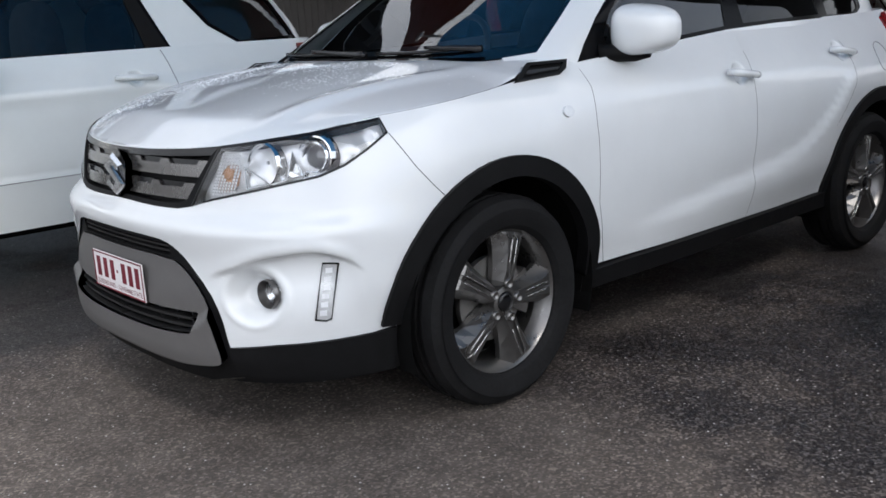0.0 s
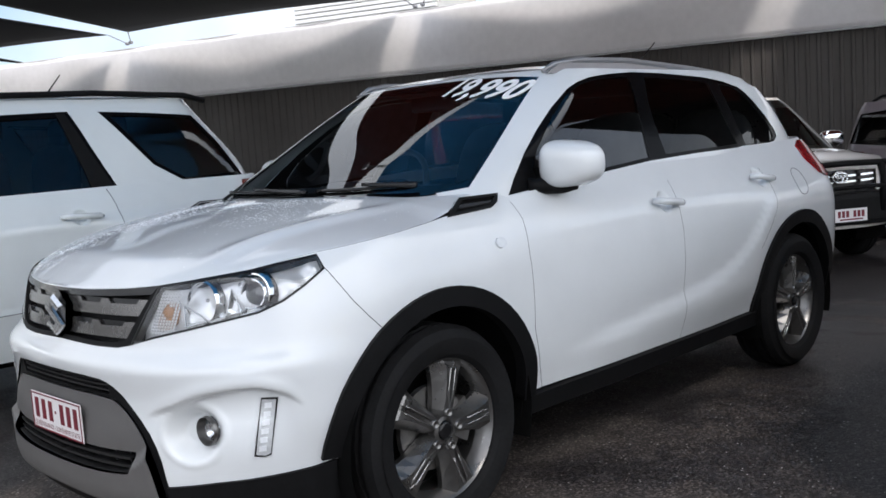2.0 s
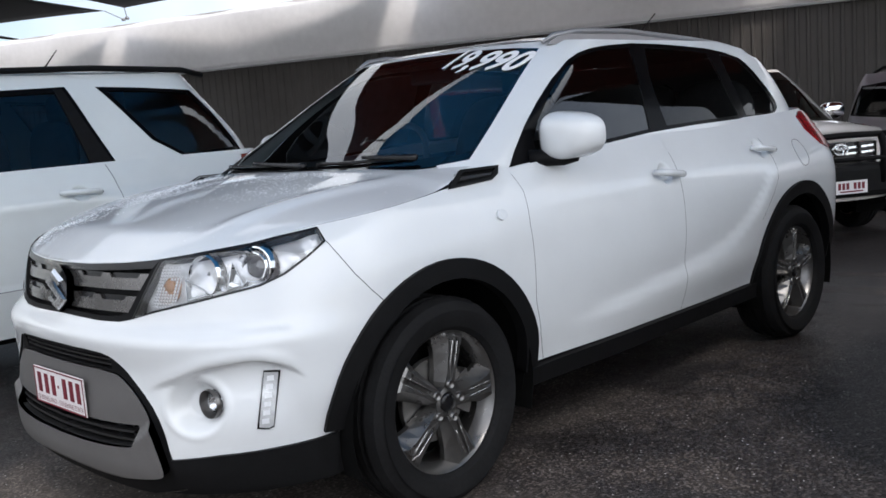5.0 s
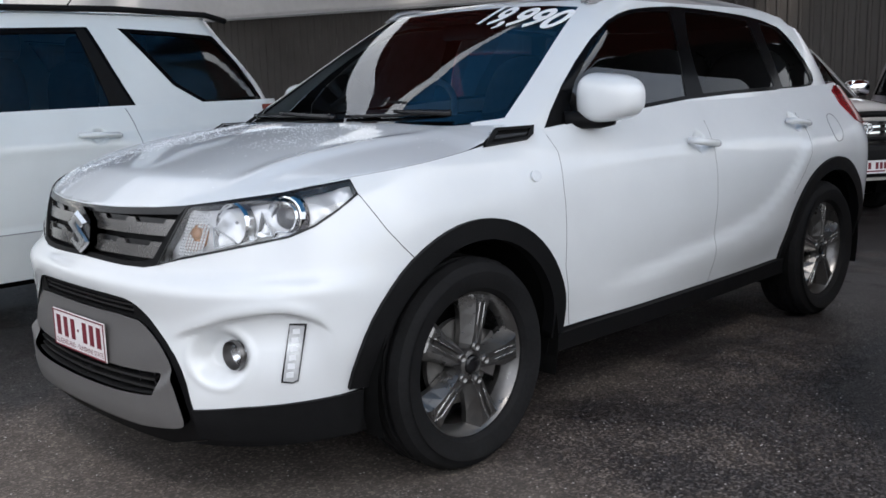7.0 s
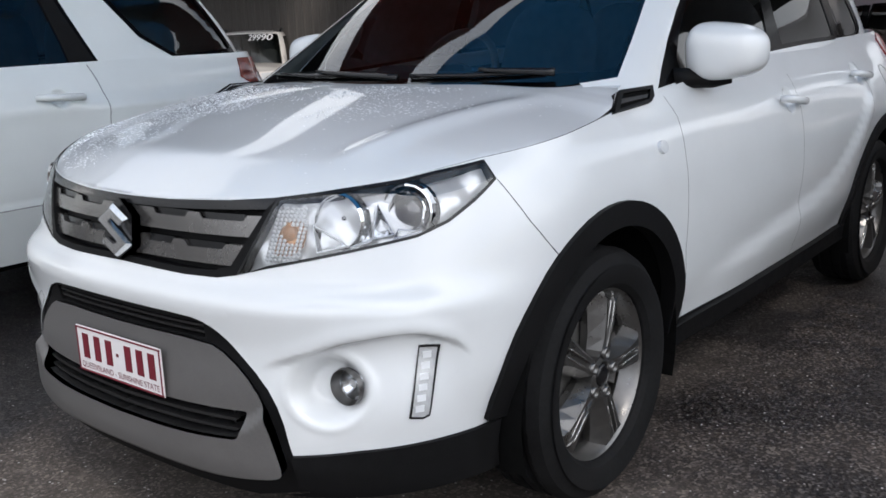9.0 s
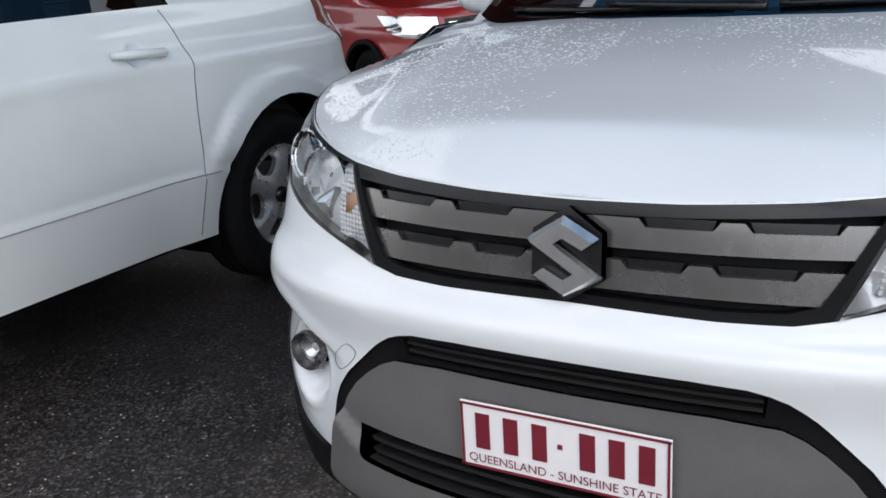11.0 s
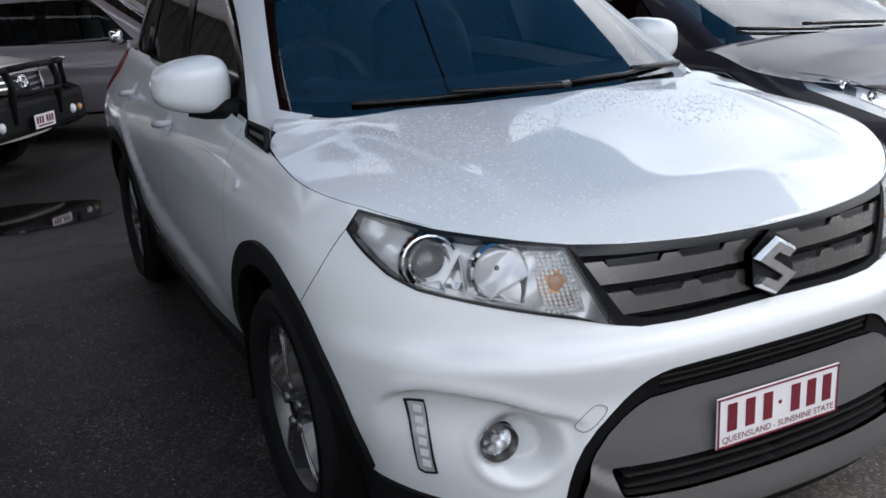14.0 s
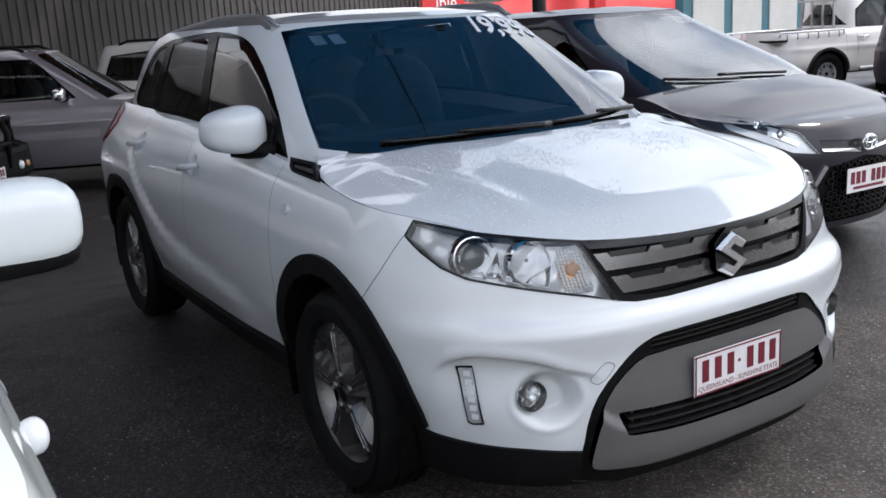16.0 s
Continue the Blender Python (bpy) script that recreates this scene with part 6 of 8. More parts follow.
    for cx in (0.0, -wb):
        if c.get("trim"):
            pts = arc(cx, R, R + 0.105, 5, 175) + arc(cx, R, R + 0.055, 175, 5)
            pair("wheel_arch_trim", slab(flat, on_side(skin_shell, pts), -0.03, 0.018 + arches * 0.6, 0.04), c["trim"], me)
        for s in (1, -1):
            bm = bmesh.new()
            pts = arc(cx, R, R + 0.066, -20, 200, 20)
            a = [bm.verts.new((x, s * (half + arches - 0.03), z)) for x, z in pts]
            b = [bm.verts.new((x, s * (half - 0.36), z)) for x, z in pts]
            for i in range(len(pts) - 1):
                bm.faces.new((a[i], a[i + 1], b[i + 1], b[i]))
            bm.faces.new(b)
            part("wheel_well", bm, SHADOW_BLACK, me)
            road_wheel(me, (cx, s * (half - 0.115 + arches * 0.5), R), s, R, c["rim"], 0.108, c.get("spokes", 5), c.get("alloy", ALLOY_LIGHT), c.get("turn", 20), c.get("window", 0.55))
    part("underbody", box(bmesh.new(), tail + 0.3, nose - 0.25, -half + 0.12, half - 0.12, sill - 0.04, sill + 0.06), SHADOW_BLACK, me)
    # bonnet
    fr = rows[skin_shell.at(rows[:, 0], rows[:, 1])[:, 0] > cowl_x - 0.02]
    edge = skin_shell.at(fr[:, 0], fr[:, 1])
    crown = c.get("crown", 0.05)
    mid_line = curve((cowl_x - 0.2, cowl_z + crown * 0.9), (cowl_x, cowl_z + crown), (0.3, lip + (cowl_z - lip) * 0.55 + crown), (nose - 0.22, lip + 0.035), (nose - 0.09, lip + 0.02), (nose - 0.06, lip))
    hood = Deck(edge, mid_line)
    plan = np.concatenate([edge[:, :2], [(cowl_x + 0.06, half * 0.7), (cowl_x + 0.17, half * 0.35), (cowl_x + 0.20, 0.0)]])
    plan[:, 1] = np.maximum(plan[:, 1], 0)
    uvh, trih = cut(plan, [], 0.05)
    whole("bonnet", skin(hood, uvh, trih["rest"]), c["paint"], me)
    # cabin
    g_front = curve((cowl_z - 0.05, cowl_x + 0.26), (cowl_z + 0.03, cowl_x + 0.15), (roof - 0.02, top_x), (roof + 0.1, top_x - 0.15))
    g_side = curve((cowl_z - 0.05, half - 0.075), (belt_r, half - 0.10), (roof - 0.12, half - 0.22), (roof - 0.02, half - 0.28), (roof + 0.1, half - 0.40))
    g_rear = curve((cowl_z - 0.05, back_x - 0.02), (belt_r, back_x), (roof - 0.05, back_x + c.get("rake", 0.25)), (roof + 0.1, back_x + c.get("rake", 0.25) + 0.1))
    glass_shell = Shell(lambda z: g_front(z) - 0.40, back_x + c.get("rake", 0.25) + 0.30, g_front, g_rear, lambda x, z: g_side(z), curve((0, 3.0), (3, 3.0)), curve((0, c.get("bend_back", 3.0)), (3, c.get("bend_back", 3.0))))
    z0 = cowl_z - 0.04
    screen = [(0.0, z0 - 0.01), (1.0, z0 - 0.01), (1.0, cowl_z + 0.08), (0.90, roof - 0.075), (0.85, roof - 0.05), (0.0, roof - 0.035)]
    wins = [on_side(glass_shell, dense(w, 0.08)) for w in c["windows"]]
    regs = [("screen", screen)] + [(f"w{i}", w) for i, w in enumerate(wins)]
    e = glass_shell.end
    if c.get("back_window"):
        b0, b1 = c["back_window"]
        ab = glass_shell.a0 + float(glass_shell.x0(np.array([(b0 + b1) / 2]))[0]) - glass_shell.x1 + WRAP * 0.75
        regs.append(("back", [(ab, b0), (e + 1, b0), (e + 1, b1), (ab, b1)]))
    outline = [(0.0, z0), (e, z0), (e, roof - 0.015), (0.0, roof - 0.015)]
    uvg, trig = cut(outline, regs, 0.05)
    whole("cabin_frame", skin(glass_shell, uvg, trig["rest"]), c["paint"], me)
    whole("windscreen", skin(glass_shell, uvg, trig["screen"]), c.get("screen_mat", PLAIN_SCREEN), me).visible_shadow = False
    for i in range(len(wins)):
        for ob in pair("side_window", skin(glass_shell, uvg, trig[f"w{i}"], -0.004), c.get("glass", TINT_GLASS), me):
            ob.visible_shadow = False
        cw = wins[i].mean(0)
        pair("window_trim", slab(Flat(glass_shell, 0.0), cw + (wins[i] - cw) * c.get("frame_out", 1.05), -0.01, 0.003, 0.05, [cw + (wins[i] - cw) * c.get("frame_in", 0.97)]), PILLAR_BLACK, me)
    if c.get("back_window"):
        whole("back_window", skin(glass_shell, uvg, trig["back"]), TINT_GLASS, me)
    ga = np.linspace(0, e, 120)
    ring = glass_shell.at(ga, np.full(120, roof - 0.018))
    rlen = curve((back_x - 0.2, roof - 0.02), (back_x + c.get("rake", 0.25) - 0.1, roof - 0.016), (back_x + c.get("rake", 0.25) + 0.35, roof + 0.025), (top_x - 0.4, roof + 0.03), (top_x + 0.01, roof - 0.018))
    lid = Deck(np.concatenate([ring]), rlen, 3.0)
    lid.height = lambda x, y: roof - 0.018 + (rlen(x) - roof + 0.018) * (1 - np.clip(np.abs(y) / (half - 0.28), 0, 1) ** 3)
    pr = ring[:, :2].copy()
    pr[:, 1] = np.maximum(pr[:, 1], 0)
    uvr, trir = cut(pr, [], 0.08)
    whole("roof", skin(lid, uvr, trir["rest"]), c["paint"], me)
    # dark cabin inside
    bm = bmesh.new()
    box(bm, back_x + 0.2, cowl_x - 0.1, -half + 0.14, half - 0.14, sill + 0.1, cowl_z - 0.10)
    part("cabin_floor", bm, CABIN, me)
    for sx in c.get("seats", (cowl_x - 0.85,)):
        for y in (0.36, -0.36):
            bm = bmesh.new()
            blob(bm, (sx, y, cowl_z - 0.05), (0.10, 0.23, 0.34), 3.2, 10, 16)
            blob(bm, (sx - 0.06, y, cowl_z + 0.36), (0.05, 0.12, 0.09), 3.0, 8, 14)
            part("seat", bm, FABRIC, me, smooth=True)
    # shut lines
    for path in c.get("seams", ()):
        pts = on_side(skin_shell, dense(soft_open(path, 2), 0.03, False))
        pair("shut_line", slab(flat, ribbon(pts, 0.0034), -0.004, 0.0022, 0.03), SEAM_GREY, me)
    for x, z in c.get("handles", ()):
        p = skin_shell.base(skin_shell.a_of_x(np.array([x]), np.array([z])), np.array([z]))[0]
        for s in (1, -1):
            bm = bmesh.new()
            tube(bm, [(x - 0.11, s * (p[1] + 0.004), z), (x - 0.09, s * (p[1] + 0.035), z + 0.003), (x + 0.07, s * (p[1] + 0.037), z + 0.010), (x + 0.11, s * (p[1] + 0.004), z + 0.012)], [0.012, 0.016, 0.016, 0.012], 8)
            part("door_handle", bm, c.get("handle_mat", c["paint"]), me, smooth=True)
    if "mirror" in c:
        mx, mz = c["mirror"]
        for s in (1, -1):
            bm = bmesh.new()
            blob(bm, (mx, s * (half + c.get("mirror_out", 0.10)), mz), c.get("mirror_size", (0.07, 0.125, 0.085)), 3.0, 14, 24)
            part("mirror_shell", bm, c.get("mirror_mat", c["paint"]), me, smooth=True)
            bm = bmesh.new()
            tube(bm, [(mx + 0.03, s * (half - 0.10), mz - 0.07), (mx, s * (half + 0.06), mz - 0.07)], 0.028, 8)
            part("mirror_arm", bm, PLASTIC, me, smooth=True)
            if "mirror_out" in c:
                bm = bmesh.new()
                blob(bm, (mx - 0.008, s * (half + c["mirror_out"] - 0.004), mz - 0.062), (0.066, 0.121, 0.036), 3.0, 8, 24)
                part("mirror_base", bm, PLASTIC, me, "black mirror underside", smooth=True)
    return me, skin_shell, glass_shell


def place(x, y, heading):
    """Pose of a car whose front axle's middle stands over (x, y), level on the ground there."""
    return pose(x, y, ground_z(x), 0, 0, heading)
# ---- the vehicles round it ----
def three_door():
    c = dict(name="three_door_suv", label="older white three-door SUV with black roof rails, parked on asphalt", category="car", m=pose(1.385, -2.735, 0),
             nose=0.80, wb=2.2, tail=-2.95, half=0.868, lip=0.97, cowl_x=-0.42, cowl_z=1.09, belt_r=1.12, roof=1.605, top_x=-1.02, back_x=-2.86, rake=0.36, sill=0.29, R=0.342, rim=0.205,
             paint=WHITE_OLD, flare=0.022, haunch=0.026, round_flare=0.026, rocker=0.014, mesh=0.024, frame_out=1.07, frame_in=0.95, crease=0.014, crease_z=0.93, spokes=5, turn=30, window=0.66, glass=SIDE_GLASS, bend=2.5,
             windows=[[(-0.66, 1.10), (-1.02, 1.40), (-1.15, 1.49), (-1.60, 1.505), (-1.67, 1.32), (-1.765, 1.10)],
                      [(-1.825, 1.505), (-2.06, 1.495), (-2.36, 1.475), (-2.49, 1.33), (-2.62, 1.13), (-2.22, 1.115), (-2.05, 1.22)]],
             seams=[[(-1.72, 1.10), (-1.745, 1.02), (-1.755, 0.93), (-1.745, 0.84), (-1.735, 0.74), (-1.735, 0.54), (-1.715, 0.31)], [(-0.36, 1.04), (-0.40, 0.7), (-0.40, 0.31)], [(-0.45, 0.525), (-1.2, 0.525), (-1.80, 0.53)]],
             handles=[(-1.54, 0.965)], mirror=(-0.72, 1.125), mirror_out=0.088, seats=(-1.25, -1.95),
             regions={"tail_lamp": [(3.98, 1.0), (4.01, 1.09), (4.36, 1.09), (4.36, 0.88), (4.12, 0.90)], "head_lamp": [(0.62, 0.76), (0.95, 0.80), (0.93, 0.93), (0.60, 0.91)], "grille": [(0.0, 0.72), (0.52, 0.74), (0.56, 0.90), (0.0, 0.92)]},
             region_mat={"tail_lamp": (FADED_LENS, 0.006), "head_lamp": (CLEAR_WHITE, 0.002), "grille": (PLASTIC, -0.012)})
    me, sh, gl = build_car(c)
    pair("reversing_lamp", slab(Flat(sh, 0.0), [(4.11, 0.915), (4.36, 0.895), (4.36, 1.01), (4.13, 1.01)], -0.01, 0.010, 0.03), CLEAR_WHITE, me, "clear lower lamp lens")
    wedge = [(-1.555, 1.512), (-1.605, 1.512), (-1.68, 1.32), (-1.785, 1.09), (-1.655, 1.09), (-1.635, 1.20), (-1.60, 1.34)]
    pair("door_frame", slab(Flat(gl, 0.0), on_side(gl, dense(wedge, 0.05)), -0.01, 0.0045, 0.03), PLASTIC, me, "black door frame behind the window")
    for s in (1, -1):
        bm = bmesh.new()
        path = [(x, s * 0.60, z) for x, z in ((-0.98, 1.585), (-1.10, 1.610), (-1.8, 1.622), (-2.35, 1.606), (-2.48, 1.575))]
        tube(bm, path, 0.017, 8)
        part("roof_rail", bm, PLASTIC, me, "black roof rail", smooth=True)
        bm = box(bmesh.new(), -2.60, -2.585, s * 0.72 - 0.12, s * 0.72 + 0.12, 0.17, 0.50, 0.004)
        part("mud_flap", bm, RUBBER, me)
        bm = bmesh.new()
        blob(bm, (-0.26, s * (0.868 + 0.020), 0.885), (0.030, 0.022, 0.028), 2.2, 10, 16)
        part("side_repeater", bm, CLEAR_WHITE, me, smooth=True)
    bm = bmesh.new()
    tube(bm, [(-1.75, 0.02, 1.62), (-1.88, 0.02, 1.78)], [0.006, 0.003], 6)
    part("aerial", bm, GLOSS_BLACK, me)
    return me


def hatchback():
    c = dict(name="hatchback", label="dark violet-grey hatchback with a wet bonnet and black honeycomb grille", category="car", m=pose(-1.42, 2.70, 0),
             nose=0.80, wb=2.51, tail=-3.12, half=0.848, lip=0.79, cowl_x=-0.12, cowl_z=0.95, belt_r=1.04, roof=1.46, top_x=-0.98, back_x=-2.95, rake=0.28, sill=0.20, R=0.30, rim=0.20, crown=0.07,
             paint=DARK_PAINT, flare=0.02, bend=2.25, spokes=7, glass=TINT_GLASS, screen_mat=WINDSCREEN, mirror=(-0.62, 1.03), mirror_mat=WHITE_WARM, mirror_size=(0.042, 0.058, 0.056),
             windows=[[(-0.55, 1.03), (-1.0, 1.32), (-1.2, 1.37), (-1.55, 1.37), (-1.55, 1.06)], [(-1.63, 1.06), (-1.63, 1.37), (-2.1, 1.34), (-2.5, 1.10)]],
             seams=[[(-0.40, 0.95), (-0.45, 0.3)], [(-1.58, 1.03), (-1.58, 0.25)]],
             regions={"headlamp": [(0.42, 0.64), (0.60, 0.66), (0.95, 0.80), (1.02, 0.87), (0.82, 0.84), (0.55, 0.76)], "mouth": [(0.0, 0.24), (0.40, 0.24), (0.58, 0.30), (0.36, 0.56), (0.0, 0.60)], "upper_grille": [(0.0, 0.645), (0.40, 0.675), (0.42, 0.71), (0.0, 0.685)]},
             region_mat={"headlamp": (LAMP_BED, -0.02), "mouth": (PLASTIC, -0.02), "upper_grille": (GLOSS_BLACK, -0.008)})
    me, sh, gl = build_car(c)
    flat = Flat(sh, 0.0)
    pair("lamp_cover", slab(flat, c["regions"]["headlamp"], -0.004, 0.001, 0.03), LENS_GLASS, me)[0].visible_shadow = False
    pair("lamp_blade", slab(Flat(sh, -0.016), [(0.56, 0.690), (0.72, 0.755), (0.71, 0.775), (0.55, 0.712)], -0.02, 0.008, 0.02), CHROME, me, "chrome lamp blade")
    pair("lamp_mask", slab(Flat(sh, -0.016), [(0.74, 0.765), (0.93, 0.832), (0.90, 0.850), (0.74, 0.800)], -0.02, 0.006, 0.02), ALLOY_DARK, me)
    for a, z in ((0.66, 0.762), (0.80, 0.812)):
        for s in (1, -1):
            bm = bmesh.new()
            m = facing(flat, a, z, -0.012, 0.5)
            disc_ring(bm, m, 0.030, 0.026, 0.0, 0.012)
            dome(bm, m, 0.025, 0.010, 20, 4)
            if s == -1:
                bmesh.ops.scale(bm, vec=(1, -1, 1), verts=bm.verts)
                bmesh.ops.reverse_faces(bm, faces=bm.faces)
            part("lamp_bowl", bm, CHROME, me, smooth=True)
    whole("chrome_strip", slab(flat, [(0.06, 0.622), (0.40, 0.650), (0.41, 0.664), (0.06, 0.640)], -0.01, 0.010, 0.03), CHROME, me, "chrome grille strip")
    pair("mouth_edge", slab(flat, [(0.36, 0.56), (0.58, 0.30), (0.60, 0.31), (0.385, 0.575)], -0.01, 0.010, 0.03), CHROME, me, "chrome mouth edge")
    for r in range(9):
        for k in range(6):
            a, z = 0.03 + 0.072 * k + 0.036 * (r % 2), 0.265 + 0.036 * r
            if a < 0.36 + 0.18 * (0.5 - (z - 0.24) / 0.36):
                hexa = [(a + 0.034 * math.cos(t), z + 0.021 * math.sin(t)) for t in np.arange(6) * math.pi / 3]
                pair("honeycomb_cell", slab(Flat(sh, -0.014), hexa, -0.004, 0.008, 0.1, [[(a + 0.024 * math.cos(t), z + 0.014 * math.sin(t)) for t in np.arange(6) * math.pi / 3]]), GLOSS_BLACK, me)
    bm = bmesh.new()
    for rx, rz in ((0.060, 0.042), (0.024, 0.040), (0.050, 0.017)):
        tube(bm, [(0.825, rx * math.cos(t), 0.672 + (0.014 if rz < 0.03 else 0) + rz * math.sin(t)) for t in np.linspace(0, 2 * math.pi, 25)], 0.007, 6)
    part("badge", bm, CHROME, me, "chrome oval badge", smooth=True)
    plate_on(me, pose(0.825, 0, 0.475))
    for i in range(5):
        p = screen_text("I", gl, 0.42 + 0.05 * i, 1.365, 0.075, 0.004, 0, 0.2)
        part("price_bar", p, PRICE_WHITE, me)
    for pts in ([(0.35, 1.005), (0.05, 1.02), (-0.22, 1.03)], [(-0.10, 1.0), (-0.45, 1.02), (-0.60, 1.03)]):
        bm = bmesh.new()
        path = []
        for y, z in dense(pts, 0.08, False):
            a = float(gl.a_of_y(np.array([abs(y)]), np.array([z]))[0])
            q = gl.at(np.array([a]), np.array([z]), 0.015)[0]
            path.append((q[0], y, q[2]))
        tube(bm, path, 0.010, 6)
        part("wiper", bm, GLOSS_BLACK, me, smooth=True)
    return me


def pickup(name, label, m, paint_mat, extra, R=0.375, lip=1.10, half=0.885):
    c = dict(name=name, label=label, category="pickup truck", m=m, nose=0.90, wb=3.085, tail=-4.25, half=half, lip=lip, cowl_x=-0.22, cowl_z=1.22, belt_r=1.245, roof=1.90, top_x=-0.92, back_x=-2.58, rake=0.12,
             sill=0.42, R=R, rim=0.225, paint=paint_mat, flare=0.035, bend=2.7, spokes=12, window=0.84, bend_back=4.0, back_window=(1.31, 1.72), handle_mat=CHROME, mirror=(-0.66, 1.34), mirror_mat=CHROME,
             windows=[[(-0.58, 1.275), (-0.90, 1.62), (-1.04, 1.76), (-1.50, 1.77), (-1.50, 1.265)], [(-1.60, 1.265), (-1.60, 1.77), (-2.10, 1.76), (-2.32, 1.60), (-2.34, 1.275)]],
             seams=[[(-0.50, 1.12), (-0.52, 0.45)], [(-1.55, 1.15), (-1.55, 0.45)], [(-2.38, 1.15), (-2.36, 0.75)], [(-2.64, 1.16), (-2.64, 0.45)]], handles=[(-1.40, 1.08), (-2.22, 1.08)], mirror_size=(0.085, 0.15, 0.10), mirror_out=0.12, seats=(-1.15, -1.95),
             trim=PLASTIC if paint_mat is RED_PAINT else None,
             regions={"head_lamp": [(0.56, 0.84), (0.88, 0.86), (1.05, 0.92), (1.24, 1.065), (0.95, 1.06), (0.60, 1.04)], "grille": [(0.0, 0.78), (0.50, 0.80), (0.54, 1.02), (0.0, 1.04)]},
             region_mat={"head_lamp": (REFLECTOR, 0.002), "grille": (GLOSS_BLACK, -0.02)})
    c.update(extra)
    me, sh, gl = build_car(c)
    part("load_bed", box(bmesh.new(), -4.18, -2.62, -0.74, 0.74, 1.06, 1.10), PLASTIC, me, "dark load bed cover")
    for s in (1, -1):
        bm = bmesh.new()
        tube(bm, [(-0.55, s * (half + 0.05), 0.46), (-2.35, s * (half + 0.05), 0.46)], 0.045, 8)
        part("side_step", bm, ALLOY_LIGHT if paint_mat is WHITE_WARM else PLASTIC, me, smooth=True)
    for z in (0.84, 0.90, 0.96):
        whole("grille_bar", slab(Flat(sh, -0.01), [(0.0, z), (0.49, z + 0.01), (0.49, z + 0.03), (0.0, z + 0.02)], -0.01, 0.008, 0.05), CHROME, me)
    return me, sh, gl


def white_pickup():
    me, sh, gl = pickup("white_pickup", "white dual-cab pickup with black steel bull bar and chrome mirrors", place(-8.37, -1.80, 57), WHITE_WARM, {})
    bar = thing_part("bull_bar", me, "black steel bull bar")
    part("bar_bumper", box(bmesh.new(), 0.62, 1.02, -0.90, 0.90, 0.46, 0.80, 0.06), PLASTIC, bar)
    bm = bmesh.new()
    for s in (1, -1):
        tube(bm, [(1.0, s * 0.42, 0.60), (1.04, s * 0.42, 0.95), (0.98, s * 0.42, 1.10)], 0.038, 8)
        tube(bm, [(0.99, s * 0.42, 1.10), (0.93, s * 0.72, 1.10), (0.87, s * 0.81, 1.08), (0.86, s * 0.835, 1.02), (0.88, s * 0.84, 0.80)], 0.030, 8)
    tube(bm, [(0.98, -0.42, 1.10), (1.0, 0.0, 1.11), (0.98, 0.42, 1.10)], 0.032, 8)
    tube(bm, [(1.04, -0.42, 0.86), (1.05, 0.42, 0.86)], 0.022, 8)
    part("tube_frame", bm, PLASTIC, bar, smooth=True)
    for s in (1, -1):
        for y, mat, r in ((0.66, CLEAR_WHITE, 0.05), (0.80, AMBER, 0.04)):
            bm = bmesh.new()
            dome(bm, pose(1.02, s * y, 0.60, 0, 90, 0), r, 0.03, 18)
            part("bar_lamp", bm, mat, bar, smooth=True)
        bm = bmesh.new()
        prism(bm, [(0.45, 0.60), (0.48, 0.72), (0.62, 0.83), (0.88, 0.85), (1.00, 0.80), (1.03, 0.50), (0.90, 0.42), (0.62, 0.40), (0.50, 0.48)], s * 0.72, s * 0.945)
        bmesh.ops.bevel(bm, geom=list(bm.edges), offset=0.02, segments=2, affect="EDGES", profile=0.6)
        part("bar_wing", bm, PLASTIC, bar, smooth=False)
    plate_on(me, pose(1.07, 0, 0.58))
    bm = bmesh.new()
    for rx, rz in ((0.085, 0.058), (0.035, 0.055), (0.07, 0.024)):
        tube(bm, [(0.905, rx * math.cos(t), 0.96 + (0.02 if rz < 0.03 else 0) + rz * math.sin(t)) for t in np.linspace(0, 2 * math.pi, 21)], 0.010, 6)
    part("badge", bm, CHROME, me, "chrome oval badge", smooth=True)
    sport = thing_part("sports_bar", me, "chrome sports bar behind the cab")
    for x in (-2.75, -3.05):
        bm = bmesh.new()
        tube(bm, [(x - 0.25, -0.78, 1.15), (x, -0.70, 1.50), (x, 0.70, 1.50), (x - 0.25, 0.78, 1.15)], 0.038, 8)
        part("hoop", bm, CHROME, sport, smooth=True)
    bm = box(bmesh.new(), -0.02, 0.22, -0.20, 0.20, 1.205, 1.245, 0.02)
    part("bonnet_scoop", bm, WHITE_WARM, me)
    for k in range(5):
        y = -0.15 + 0.075 * k
        part("scoop_slot", box(bmesh.new(), 0.19, 0.225, y - 0.022, y + 0.022, 1.212, 1.238, 0.004), SHADOW_BLACK, me)
    return me


